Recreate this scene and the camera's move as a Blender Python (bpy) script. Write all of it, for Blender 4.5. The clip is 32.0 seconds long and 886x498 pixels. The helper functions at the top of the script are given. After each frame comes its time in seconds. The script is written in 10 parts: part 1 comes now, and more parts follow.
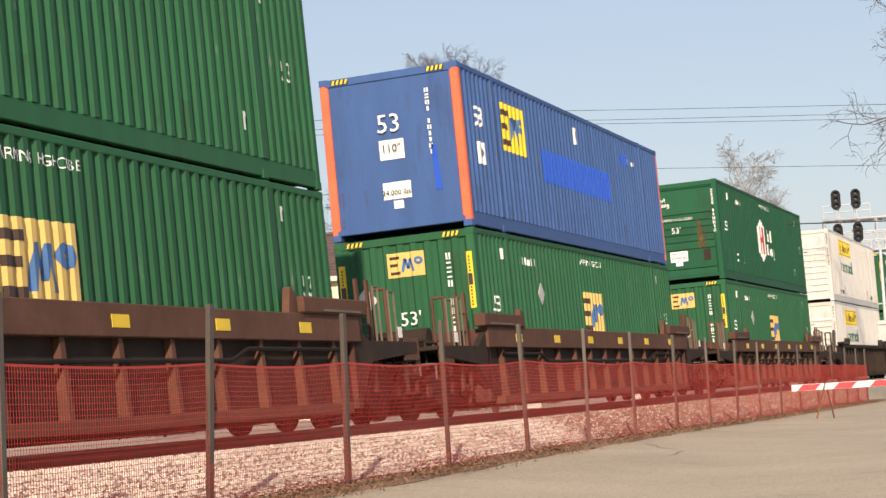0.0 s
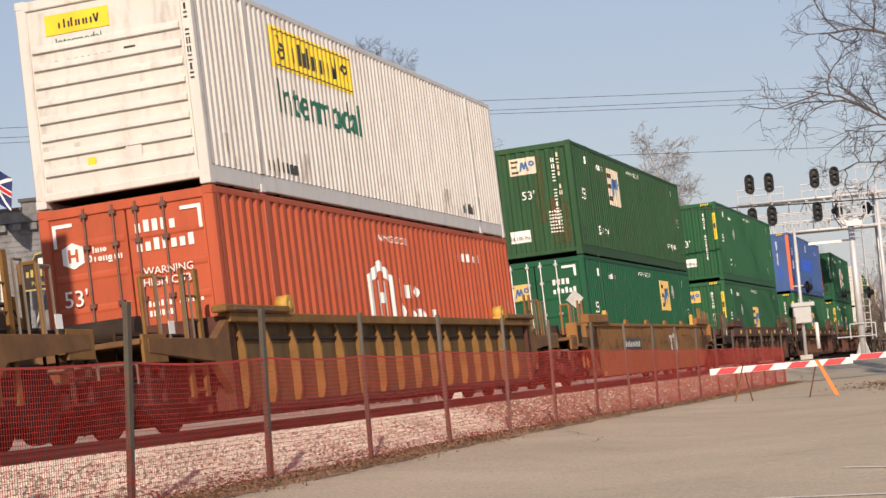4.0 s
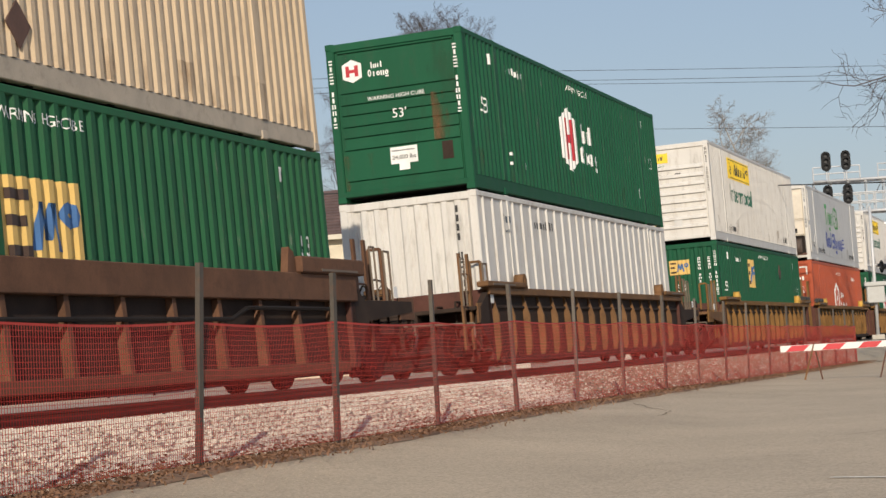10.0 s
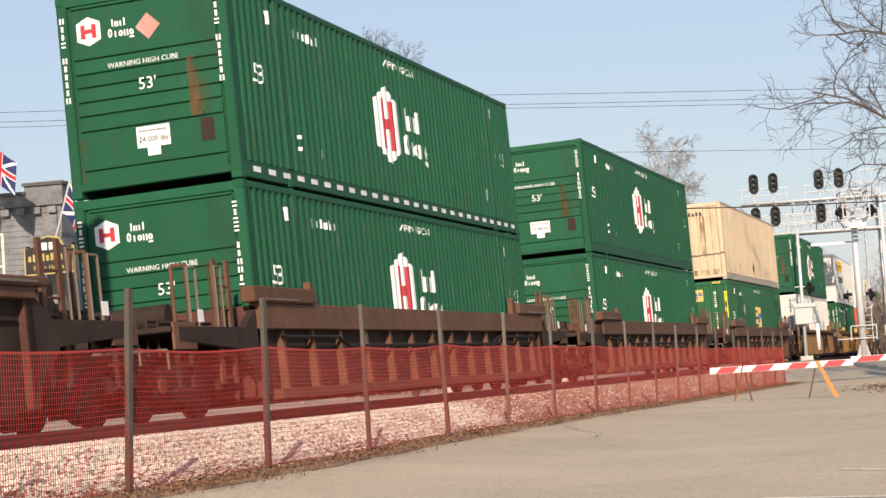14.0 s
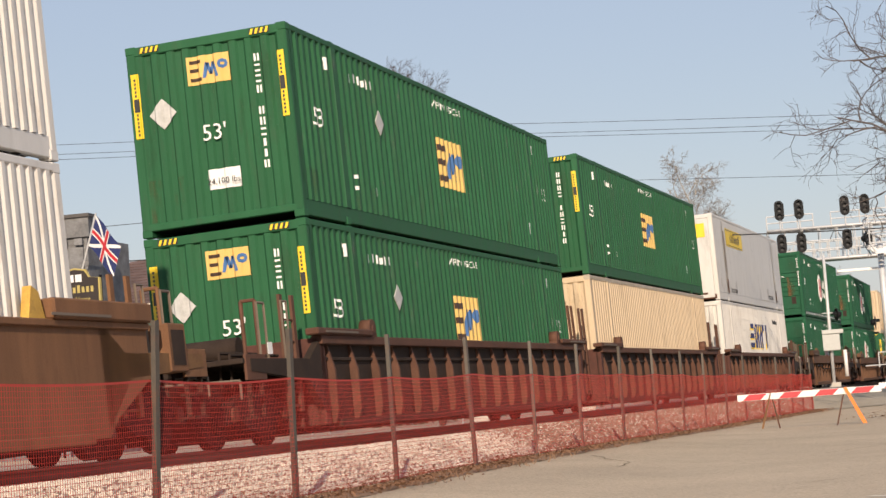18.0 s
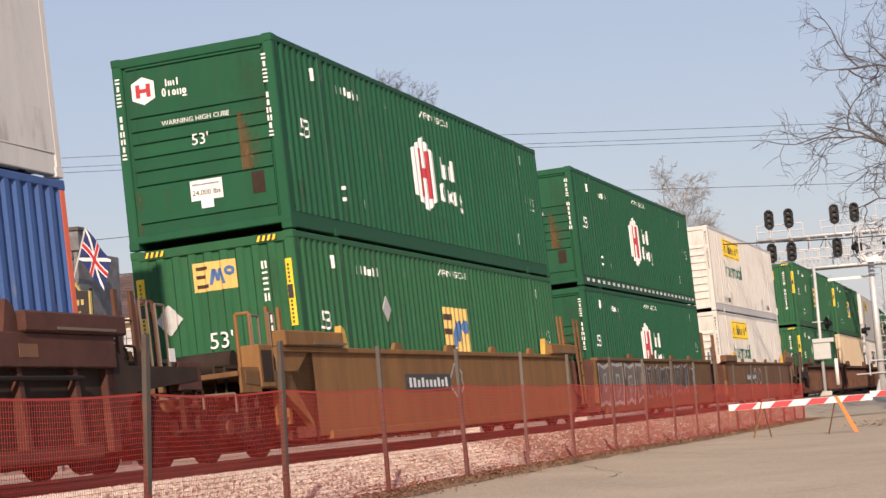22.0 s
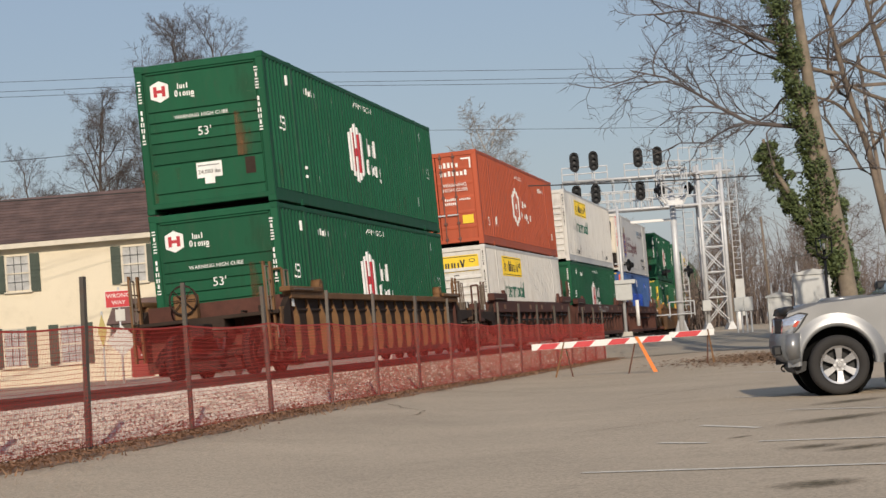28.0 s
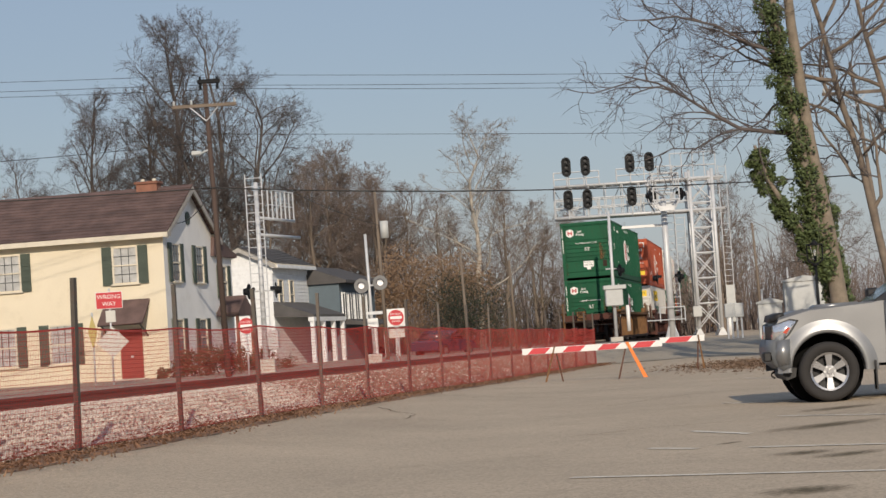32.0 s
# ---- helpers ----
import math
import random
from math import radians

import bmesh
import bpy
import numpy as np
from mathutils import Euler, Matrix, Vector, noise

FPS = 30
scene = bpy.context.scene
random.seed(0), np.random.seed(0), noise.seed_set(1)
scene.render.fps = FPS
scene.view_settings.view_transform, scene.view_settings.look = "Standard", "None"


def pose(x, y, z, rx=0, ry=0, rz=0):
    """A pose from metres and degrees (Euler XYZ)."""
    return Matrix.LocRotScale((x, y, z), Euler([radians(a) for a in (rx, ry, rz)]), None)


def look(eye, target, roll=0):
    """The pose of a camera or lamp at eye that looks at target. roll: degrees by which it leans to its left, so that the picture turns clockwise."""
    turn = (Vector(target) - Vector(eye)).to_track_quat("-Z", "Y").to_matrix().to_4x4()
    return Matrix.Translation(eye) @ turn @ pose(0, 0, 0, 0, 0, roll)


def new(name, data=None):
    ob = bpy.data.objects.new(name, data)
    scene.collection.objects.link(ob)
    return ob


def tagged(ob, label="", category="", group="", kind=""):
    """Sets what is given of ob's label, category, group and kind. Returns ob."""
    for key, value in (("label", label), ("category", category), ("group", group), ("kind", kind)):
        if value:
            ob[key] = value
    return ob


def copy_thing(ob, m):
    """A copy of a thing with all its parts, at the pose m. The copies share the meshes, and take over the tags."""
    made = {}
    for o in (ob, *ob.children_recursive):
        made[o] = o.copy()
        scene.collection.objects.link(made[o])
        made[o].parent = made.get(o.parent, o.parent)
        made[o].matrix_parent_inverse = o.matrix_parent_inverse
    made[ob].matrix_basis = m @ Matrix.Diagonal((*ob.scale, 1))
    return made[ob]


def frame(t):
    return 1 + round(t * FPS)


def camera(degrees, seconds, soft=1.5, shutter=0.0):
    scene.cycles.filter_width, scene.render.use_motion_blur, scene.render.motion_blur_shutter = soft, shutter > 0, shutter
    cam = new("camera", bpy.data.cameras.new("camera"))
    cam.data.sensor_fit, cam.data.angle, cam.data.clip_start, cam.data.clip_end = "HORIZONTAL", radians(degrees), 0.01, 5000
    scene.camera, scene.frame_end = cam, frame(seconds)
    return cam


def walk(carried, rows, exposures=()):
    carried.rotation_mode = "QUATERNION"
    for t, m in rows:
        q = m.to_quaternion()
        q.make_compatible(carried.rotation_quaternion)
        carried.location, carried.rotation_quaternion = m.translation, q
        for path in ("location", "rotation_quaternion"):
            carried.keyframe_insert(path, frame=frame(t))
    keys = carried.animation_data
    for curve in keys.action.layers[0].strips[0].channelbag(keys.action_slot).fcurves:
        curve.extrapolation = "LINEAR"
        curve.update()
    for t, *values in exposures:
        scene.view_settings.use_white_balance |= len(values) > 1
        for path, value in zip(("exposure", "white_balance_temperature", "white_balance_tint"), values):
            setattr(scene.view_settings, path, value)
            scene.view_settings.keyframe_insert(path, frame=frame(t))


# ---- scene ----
# ---------------------------------------------------------------- camera
cam = camera(25.47, 32.0, soft=1.5)
EYE = (0.0, 0.0, 1.25)
# seconds, yaw, pitch, roll: the filmer stands still and turns
LOOKS = [
    (0, 7.689, 4.238, -3.558), (0.5, 7.009, 4.287, -4.057), (1, 5.650, 4.269, -4.606), (1.5, 4.767, 4.027, -5.078),
    (2, 4.409, 3.716, -5.354), (2.5, 4.499, 3.659, -5.396), (3, 4.935, 3.694, -5.250), (3.5, 5.153, 3.798, -5.111),
    (5.5, 5.644, 3.824, -4.641), (6, 5.716, 3.855, -4.601), (6.5, 6.011, 3.976, -4.538), (7, 6.082, 3.957, -4.480),
    (7.5, 5.930, 3.363, -4.294), (8, 6.166, 3.278, -4.135), (8.5, 6.484, 3.423, -3.764), (9, 6.664, 3.081, -3.246),
    (9.5, 7.067, 2.998, -3.060), (10, 7.465, 3.046, -3.322), (10.5, 7.115, 2.878, -3.211), (11, 7.389, 2.665, -3.300),
    (11.5, 7.138, 2.413, -3.541), (12, 5.968, 2.217, -3.639), (12.5, 5.462, 2.933, -3.752), (13, 5.706, 3.064, -3.724),
    (13.5, 5.549, 3.043, -3.616), (14, 5.387, 3.625, -3.762), (14.5, 5.676, 4.183, -3.996), (15, 6.092, 4.455, -4.119),
    (15.5, 6.099, 4.402, -4.219), (17.5, 6.180, 4.551, -4.138), (18, 6.073, 4.533, -4.208), (18.5, 5.569, 4.482, -4.325),
    (19, 5.481, 4.667, -4.406), (19.5, 5.570, 4.807, -4.475), (20, 5.697, 4.903, -4.541), (20.5, 5.753, 4.863, -4.511),
    (21, 5.851, 4.902, -4.644), (21.5, 5.791, 4.854, -4.663), (22, 5.766, 4.842, -4.605), (22.5, 5.676, 4.901, -4.698),
    (23, 5.632, 4.927, -4.745), (23.5, 5.706, 4.969, -4.900), (24, 5.667, 4.953, -4.873), (24.5, 5.681, 4.919, -5.001),
    (25, 5.623, 4.870, -4.899), (25.5, 5.489, 4.740, -4.799), (26, 4.748, 4.202, -4.858), (26.5, 3.017, 2.894, -4.845),
    (28.5, 0.011, 2.608, -3.933), (29, -0.019, 2.766, -3.679), (29.5, 0.167, 2.895, -3.467), (30, 0.388, 3.025, -3.534),
    (30.5, 0.518, 2.978, -3.458), (31, 0.615, 2.890, -3.583), (31.5, 0.346, 2.752, -3.523), (32, 0.005, 2.714, -3.739),
]


def aim(yaw, pitch, roll):
    return pose(*EYE, 90 + pitch, 0, yaw) @ pose(0, 0, 0, 0, 0, roll)


walk(cam, [(t, aim(a, b, c)) for t, a, b, c in LOOKS],
     exposures=[(0, 0.6, 7000, 14), (1, 0.6, 7050, 16), (2, 0.45, 7100, 18), (3.5, 0.4, 7000, 18), (6, -0.08, 6500, 10), (8, 0.1, 6450, 10), (9, 0.0, 6500, 11), (10, 0.14, 6500, 10),
                (11, 0.18, 6500, 10), (12, 0.4, 6400, 10), (13, 0.45, 6550, 13), (14, 0.62, 6750, 13), (14.5, 0.4, 6600, 12), (15, 0.28, 6500, 11), (18, 0.42, 7000, 15), (19, 0.02, 6500, 11),
                (20, -0.1, 6500, 13), (21, 0.13, 6900, 17), (22, 0.42, 7000, 20), (23, 0.3, 6700, 13), (24, 0.08, 6500, 10), (26, -0.03, 6500, 10), (29, 0.0, 6500, 11), (32, -0.06, 6500, 11)])

# ---------------------------------------------------------------- sky and sun
SUN_EL, SUN_AZ = 24.0, 175.0          # degrees; azimuth clockwise from +Y
world = bpy.data.worlds.new("sky")
scene.world = world
world.use_nodes = True
wn = world.node_tree.nodes
sky = wn.new("ShaderNodeTexSky")
sky.sky_type = "NISHITA"
sky.sun_disc = False
sky.sun_elevation, sky.sun_rotation = radians(SUN_EL), radians(SUN_AZ)
sky.air_density, sky.dust_density, sky.ozone_density = 1.3, 0.7, 2.0
wn["Background"].inputs["Strength"].default_value = 0.12
haze = wn.new("ShaderNodeMixRGB")        # thin even winter haze over the clear sky
haze.inputs["Fac"].default_value = 0.72
haze.inputs["Color2"].default_value = (2.18, 2.68, 3.74, 1)
world.node_tree.links.new(sky.outputs["Color"], haze.inputs["Color1"])
world.node_tree.links.new(haze.outputs["Color"], wn["Background"].inputs["Color"])
sun = new("sun", bpy.data.lights.new("sun", "SUN"))
sun.data.energy, sun.data.angle, sun.data.color = 3.7, radians(0.6), (1.0, 0.87, 0.70)
sun_to = Vector((math.sin(radians(SUN_AZ)) * math.cos(radians(SUN_EL)),
                 math.cos(radians(SUN_AZ)) * math.cos(radians(SUN_EL)), math.sin(radians(SUN_EL))))
sun.matrix_basis = look(sun_to * 200, (0, 0, 0))


# ---------------------------------------------------------------- materials
def mat(name, color, rough=0.6, metal=0.0, vary=0.12, scale=3.0, grain=40.0, bump=0.0, dirt=None, dirt_amount=0.0,
        per_object=0.0, streak=False, spec=0.5, glow=None):
    """Principled paint with variation at two scales, dirt patches or streaks, and a little relief."""
    m = bpy.data.materials.new(name)
    m.use_nodes = True
    nt = m.node_tree
    n, lk = nt.nodes, nt.links
    p = n["Principled BSDF"]
    p.inputs["Roughness"].default_value, p.inputs["Metallic"].default_value = rough, metal
    p.inputs["Specular IOR Level"].default_value = spec
    co = n.new("ShaderNodeTexCoord")
    big = n.new("ShaderNodeTexNoise")
    big.inputs["Scale"].default_value, big.inputs["Detail"].default_value = scale, 5
    fine = n.new("ShaderNodeTexNoise")
    fine.inputs["Scale"].default_value, fine.inputs["Detail"].default_value = grain, 3
    src = co.outputs["Object"]
    if streak:
        mp = n.new("ShaderNodeMapping")
        mp.inputs["Scale"].default_value = (1.0, 1.0, 0.12)
        lk.new(src, mp.inputs["Vector"])
        lk.new(mp.outputs["Vector"], big.inputs["Vector"])
    else:
        lk.new(src, big.inputs["Vector"])
    lk.new(src, fine.inputs["Vector"])
    add = n.new("ShaderNodeMath")
    add.operation = "MULTIPLY_ADD"
    add.inputs[1].default_value = 0.35
    lk.new(fine.outputs["Fac"], add.inputs[0])
    lk.new(big.outputs["Fac"], add.inputs[2])
    ramp = n.new("ShaderNodeMapRange")
    ramp.inputs["From Min"].default_value, ramp.inputs["From Max"].default_value = 0.4, 0.95
    ramp.inputs["To Min"].default_value, ramp.inputs["To Max"].default_value = 1 - vary, 1 + vary
    lk.new(add.outputs[0], ramp.inputs["Value"])
    hsv = n.new("ShaderNodeHueSaturation")
    hsv.inputs["Color"].default_value = (*color, 1)
    if per_object:
        info = n.new("ShaderNodeObjectInfo")
        mr = n.new("ShaderNodeMapRange")
        mr.inputs["To Min"].default_value, mr.inputs["To Max"].default_value = 1 - per_object, 1 + per_object
        lk.new(info.outputs["Random"], mr.inputs["Value"])
        mul = n.new("ShaderNodeMath")
        mul.operation = "MULTIPLY"
        lk.new(mr.outputs["Result"], mul.inputs[0])
        lk.new(ramp.outputs["Result"], mul.inputs[1])
        lk.new(mul.outputs[0], hsv.inputs["Value"])
    else:
        lk.new(ramp.outputs["Result"], hsv.inputs["Value"])
    out = hsv.outputs["Color"]
    if dirt is not None:
        dn = n.new("ShaderNodeTexNoise")
        dn.inputs["Scale"].default_value, dn.inputs["Detail"].default_value = scale * 1.7, 8
        dn.inputs["Roughness"].default_value = 0.7
        mp2 = n.new("ShaderNodeMapping")
        mp2.inputs["Location"].default_value = (3.1, 7.7, 1.3)
        mp2.inputs["Scale"].default_value = (1.0, 1.0, 0.25 if streak else 1.0)
        lk.new(src, mp2.inputs["Vector"])
        lk.new(mp2.outputs["Vector"], dn.inputs["Vector"])
        dr = n.new("ShaderNodeMapRange")
        dr.inputs["From Min"].default_value, dr.inputs["From Max"].default_value = 0.52, 0.78
        dr.inputs["To Max"].default_value = dirt_amount
        lk.new(dn.outputs["Fac"], dr.inputs["Value"])
        mx = n.new("ShaderNodeMixRGB")
        mx.inputs["Color2"].default_value = (*dirt, 1)
        lk.new(dr.outputs["Result"], mx.inputs["Fac"])
        lk.new(out, mx.inputs["Color1"])
        out = mx.outputs["Color"]
    lk.new(out, p.inputs["Base Color"])
    rr = n.new("ShaderNodeMapRange")
    rr.inputs["To Min"].default_value, rr.inputs["To Max"].default_value = max(0, rough - 0.12), min(1, rough + 0.12)
    lk.new(big.outputs["Fac"], rr.inputs["Value"])
    lk.new(rr.outputs["Result"], p.inputs["Roughness"])
    if bump:
        b = n.new("ShaderNodeBump")
        b.inputs["Strength"].default_value, b.inputs["Distance"].default_value = 0.6, bump
        lk.new(add.outputs[0], b.inputs["Height"])
        lk.new(b.outputs["Normal"], p.inputs["Normal"])
    if glow:
        p.inputs["Emission Color"].default_value = (*glow[:3], 1)
        p.inputs["Emission Strength"].default_value = glow[3]
    return m


RUST, GRIME = (0.16, 0.065, 0.03), (0.06, 0.05, 0.04)
GREEN_A = mat("green container paint", (0.020, 0.103, 0.045), 0.62, spec=0.2, vary=0.16, dirt=GRIME, dirt_amount=0.35, per_object=0.10, streak=True)
GREEN_B = mat("deep green container paint", (0.010, 0.084, 0.040), 0.62, spec=0.2, vary=0.14, dirt=GRIME, dirt_amount=0.30, per_object=0.10, streak=True)
GREEN_OLD = mat("faded olive green container paint", (0.0264, 0.0816, 0.0360), 0.65, spec=0.2, vary=0.2, dirt=RUST, dirt_amount=0.28, streak=True)
ORANGE = mat("orange red container paint", (0.44, 0.094, 0.044), 0.6, spec=0.25, vary=0.14, dirt=GRIME, dirt_amount=0.25, per_object=0.08, streak=True)
BLUE = mat("blue container paint", (0.045, 0.103, 0.27), 0.6, spec=0.25, vary=0.16, dirt=GRIME, dirt_amount=0.35, streak=True)
BLUE_PATCH = mat("fresh blue patch paint", (0.01, 0.08, 0.50), 0.4, vary=0.06)
CORAL = mat("coral orange post paint", (0.75, 0.14, 0.06), 0.5, vary=0.12, dirt=GRIME, dirt_amount=0.2)
WHITE = mat("white container paint", (0.62, 0.60, 0.56), 0.5, vary=0.08, dirt=(0.27, 0.19, 0.12), dirt_amount=0.5, streak=True)
GREY = mat("pale grey smooth panel", (0.60, 0.59, 0.565), 0.5, vary=0.08, dirt=(0.28, 0.25, 0.2), dirt_amount=0.30, streak=True)
TAN = mat("tan container paint", (0.58, 0.45, 0.30), 0.55, vary=0.10, dirt=(0.10, 0.05, 0.03), dirt_amount=0.45, streak=True)
PLACARD = mat("weathered pale placard", (0.50, 0.50, 0.48), 0.6, vary=0.15, dirt=GRIME, dirt_amount=0.3)
LOGO_PALE = mat("bleached sign film", (0.66, 0.58, 0.44), 0.6, vary=0.15, dirt=(0.3, 0.2, 0.12), dirt_amount=0.5)
GRIME_MARK = mat("grey lettering", (0.10, 0.12, 0.14), 0.5, vary=0.1)
RUST_PLATE = mat("rusty placard", (0.11, 0.06, 0.045), 0.8, vary=0.25)
UNIT_WHITE = mat("yellowed white moulding", (0.66, 0.60, 0.50), 0.5, vary=0.1, dirt=(0.3, 0.2, 0.12), dirt_amount=0.4)
GRILLE = mat("black moulded plastic", (0.022, 0.024, 0.028), 0.45, vary=0.2)
TANK = mat("grimy tank steel", (0.14, 0.105, 0.085), 0.5, 0.3, vary=0.35, scale=5, dirt=(0.05, 0.04, 0.03), dirt_amount=0.7)
CREST_GOLD = mat("gold crest paint", (0.45, 0.27, 0.06), 0.55, vary=0.15)
MARK_CYAN = mat("light blue lettering", (0.05, 0.25, 0.42), 0.5, vary=0.1)
STEEL = mat("galvanised steel", (0.55, 0.56, 0.57), 0.42, 0.6, vary=0.12, scale=6)
DARK = mat("dark underframe steel", (0.024, 0.019, 0.017), 0.8, vary=0.3, spec=0.15)
BLACK = mat("black rubber and plastic", (0.018, 0.018, 0.019), 0.6, vary=0.2)
MARK_WHITE = mat("white lettering paint", (0.78, 0.78, 0.75), 0.55, vary=0.12)
MARK_YELLOW = mat("yellow sign film", (0.80, 0.56, 0.03), 0.5, vary=0.12)
LOGO_TAN = mat("faded yellow sign film", (0.68, 0.46, 0.15), 0.55, vary=0.1, spec=0.25)
MARK_NAVY = mat("navy lettering", (0.02, 0.03, 0.12), 0.5, vary=0.1)
MARK_BLUE = mat("bright blue lettering", (0.03, 0.07, 0.42), 0.5, vary=0.1)
MARK_BLACK = mat("black lettering", (0.03, 0.03, 0.03), 0.5, vary=0.1)
SIGN_BROWN = mat("dark brown sign paint", (0.045, 0.022, 0.012), 0.5, vary=0.15)
SIGN_BLUE = mat("mid blue sign paint", (0.05, 0.14, 0.33), 0.5, vary=0.2)
GRAFFITI_SCRAWL = mat("dark brown spray paint", (0.075, 0.035, 0.018), 0.7, vary=0.3)
DULL_AMBER = mat("grimy amber reflector", (0.17, 0.075, 0.03), 0.6, vary=0.2)
LOCK_ROD = mat("worn red brown lock rod", (0.15, 0.075, 0.06), 0.6, 0.3, vary=0.3)
PINK = mat("faded pink placard", (0.52, 0.24, 0.20), 0.6, vary=0.2)
MARK_RED = mat("red lettering", (0.45, 0.03, 0.04), 0.5, vary=0.1)
MARK_WINE = mat("dark wine lettering", (0.17, 0.03, 0.05), 0.5, vary=0.1)
MARK_GREEN = mat("green lettering", (0.015, 0.13, 0.08), 0.5, vary=0.1)
MARK_LIME = mat("light green lettering", (0.08, 0.42, 0.10), 0.5, vary=0.1)
CAR_BROWN = mat("red brown wagon paint", (0.108, 0.052, 0.035), 0.75, spec=0.2, vary=0.3, dirt=(0.09, 0.045, 0.03), dirt_amount=0.7, per_object=0.1)
CAR_UMBER = mat("dark umber wagon paint", (0.125, 0.064, 0.038), 0.75, spec=0.2, vary=0.3, dirt=(0.07, 0.036, 0.025), dirt_amount=0.7, per_object=0.1)
CAR_MAROON = mat("maroon brown wagon paint", (0.090, 0.038, 0.029), 0.75, spec=0.2, vary=0.3, dirt=(0.05, 0.03, 0.025), dirt_amount=0.7)
CAR_YELLOW = mat("weathered yellow ochre wagon paint", (0.205, 0.108, 0.036), 0.75, spec=0.2, vary=0.3, dirt=(0.12, 0.055, 0.02), dirt_amount=0.7)
CAR_RUST = mat("orange brown wagon paint", (0.165, 0.088, 0.041), 0.75, spec=0.2, vary=0.3, dirt=(0.10, 0.05, 0.03), dirt_amount=0.75)
# on the side sheets this dark tone includes the shade of their recess
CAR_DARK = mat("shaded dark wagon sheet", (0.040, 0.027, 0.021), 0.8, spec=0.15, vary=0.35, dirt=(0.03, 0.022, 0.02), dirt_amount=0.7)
CAR_OCHRE = mat("faded ochre wagon paint", (0.285, 0.138, 0.045), 0.7, spec=0.2, vary=0.28, dirt=(0.16, 0.08, 0.035), dirt_amount=0.6, streak=True)
GRAFFITI_DARK = mat("dark spray paint", (0.060, 0.050, 0.045), 0.7, vary=0.25)
CAR_SAND = mat("sandy brown wagon paint", (0.235, 0.120, 0.047), 0.75, spec=0.2, vary=0.25, dirt=(0.12, 0.06, 0.03), dirt_amount=0.6, streak=True)
CAR_SIENNA = mat("rusty sienna wagon paint", (0.185, 0.092, 0.048), 0.75, spec=0.2, vary=0.25, dirt=(0.10, 0.05, 0.03), dirt_amount=0.6, streak=True)
LUG_YELLOW = mat("yellow guide lug paint", (0.52, 0.31, 0.06), 0.7, vary=0.25, dirt=RUST, dirt_amount=0.6)
CAR_OLIVE = mat("dirty olive wagon sheet", (0.125, 0.080, 0.038), 0.8, spec=0.15, vary=0.35, dirt=(0.05, 0.035, 0.022), dirt_amount=0.7, streak=True)
GRAB = mat("worn grab iron", (0.15, 0.115, 0.085), 0.7, vary=0.2)
GRAFFITI_GREY = mat("grey brown spray paint", (0.155, 0.125, 0.105), 0.7, vary=0.25)
GRAFFITI = mat("pale graffiti paint", (0.42, 0.40, 0.37), 0.6, vary=0.3)



def patchy(name, color, low, high, most, scale):
    """A stain that covers what lies under it in streaks and patches."""
    m = mat(name, color, 0.85, vary=0.3, scale=4, spec=0.1)
    n, lk = m.node_tree.nodes, m.node_tree.links
    co = n.new("ShaderNodeTexCoord")
    mp = n.new("ShaderNodeMapping")
    mp.inputs["Scale"].default_value = (1.0, 1.0, 0.22)
    no = n.new("ShaderNodeTexNoise")
    no.inputs["Scale"].default_value, no.inputs["Detail"].default_value, no.inputs["Roughness"].default_value = scale, 8, 0.65
    lk.new(co.outputs["Object"], mp.inputs["Vector"])
    lk.new(mp.outputs["Vector"], no.inputs["Vector"])
    mr = n.new("ShaderNodeMapRange")
    mr.inputs["From Min"].default_value, mr.inputs["From Max"].default_value, mr.inputs["To Max"].default_value = low, high, most
    lk.new(no.outputs["Fac"], mr.inputs["Value"])
    lk.new(mr.outputs["Result"], n["Principled BSDF"].inputs["Alpha"])
    return m


RUST_DARK = patchy("dark rust", (0.12, 0.05, 0.025), 0.30, 0.50, 0.9, 4.0)
STAIN = patchy("brown burn stain", (0.17, 0.09, 0.045), 0.42, 0.68, 0.75, 4.0)
RUST_RUN = patchy("rust run", (0.15, 0.075, 0.04), 0.54, 0.74, 0.5, 3.2)
SOOT = patchy("dark road grime", (0.07, 0.055, 0.042), 0.54, 0.80, 0.42, 2.4)
FAINT = patchy("faint grey dust", (0.30, 0.27, 0.22), 0.56, 0.85, 0.3, 1.6)
SCUFF = patchy("pale scuffing", (0.30, 0.34, 0.30), 0.62, 0.72, 0.35, 5.0)

# ---------------------------------------------------------------- mesh helpers
def box(bm, x0, x1, y0, y1, z0, z1, bevel=0.0, m=None):
    vs = [bm.verts.new((x, y, z)) for x in (x0, x1) for y in (y0, y1) for z in (z0, z1)]
    fs = [bm.faces.new([vs[i] for i in q]) for q in ((0, 1, 3, 2), (4, 6, 7, 5), (0, 4, 5, 1), (2, 3, 7, 6), (0, 2, 6, 4), (1, 5, 7, 3))]
    if bevel:
        es = list({e for f in fs for e in f.edges})
        bmesh.ops.bevel(bm, geom=es, offset=bevel, segments=1, affect="EDGES")
    return vs


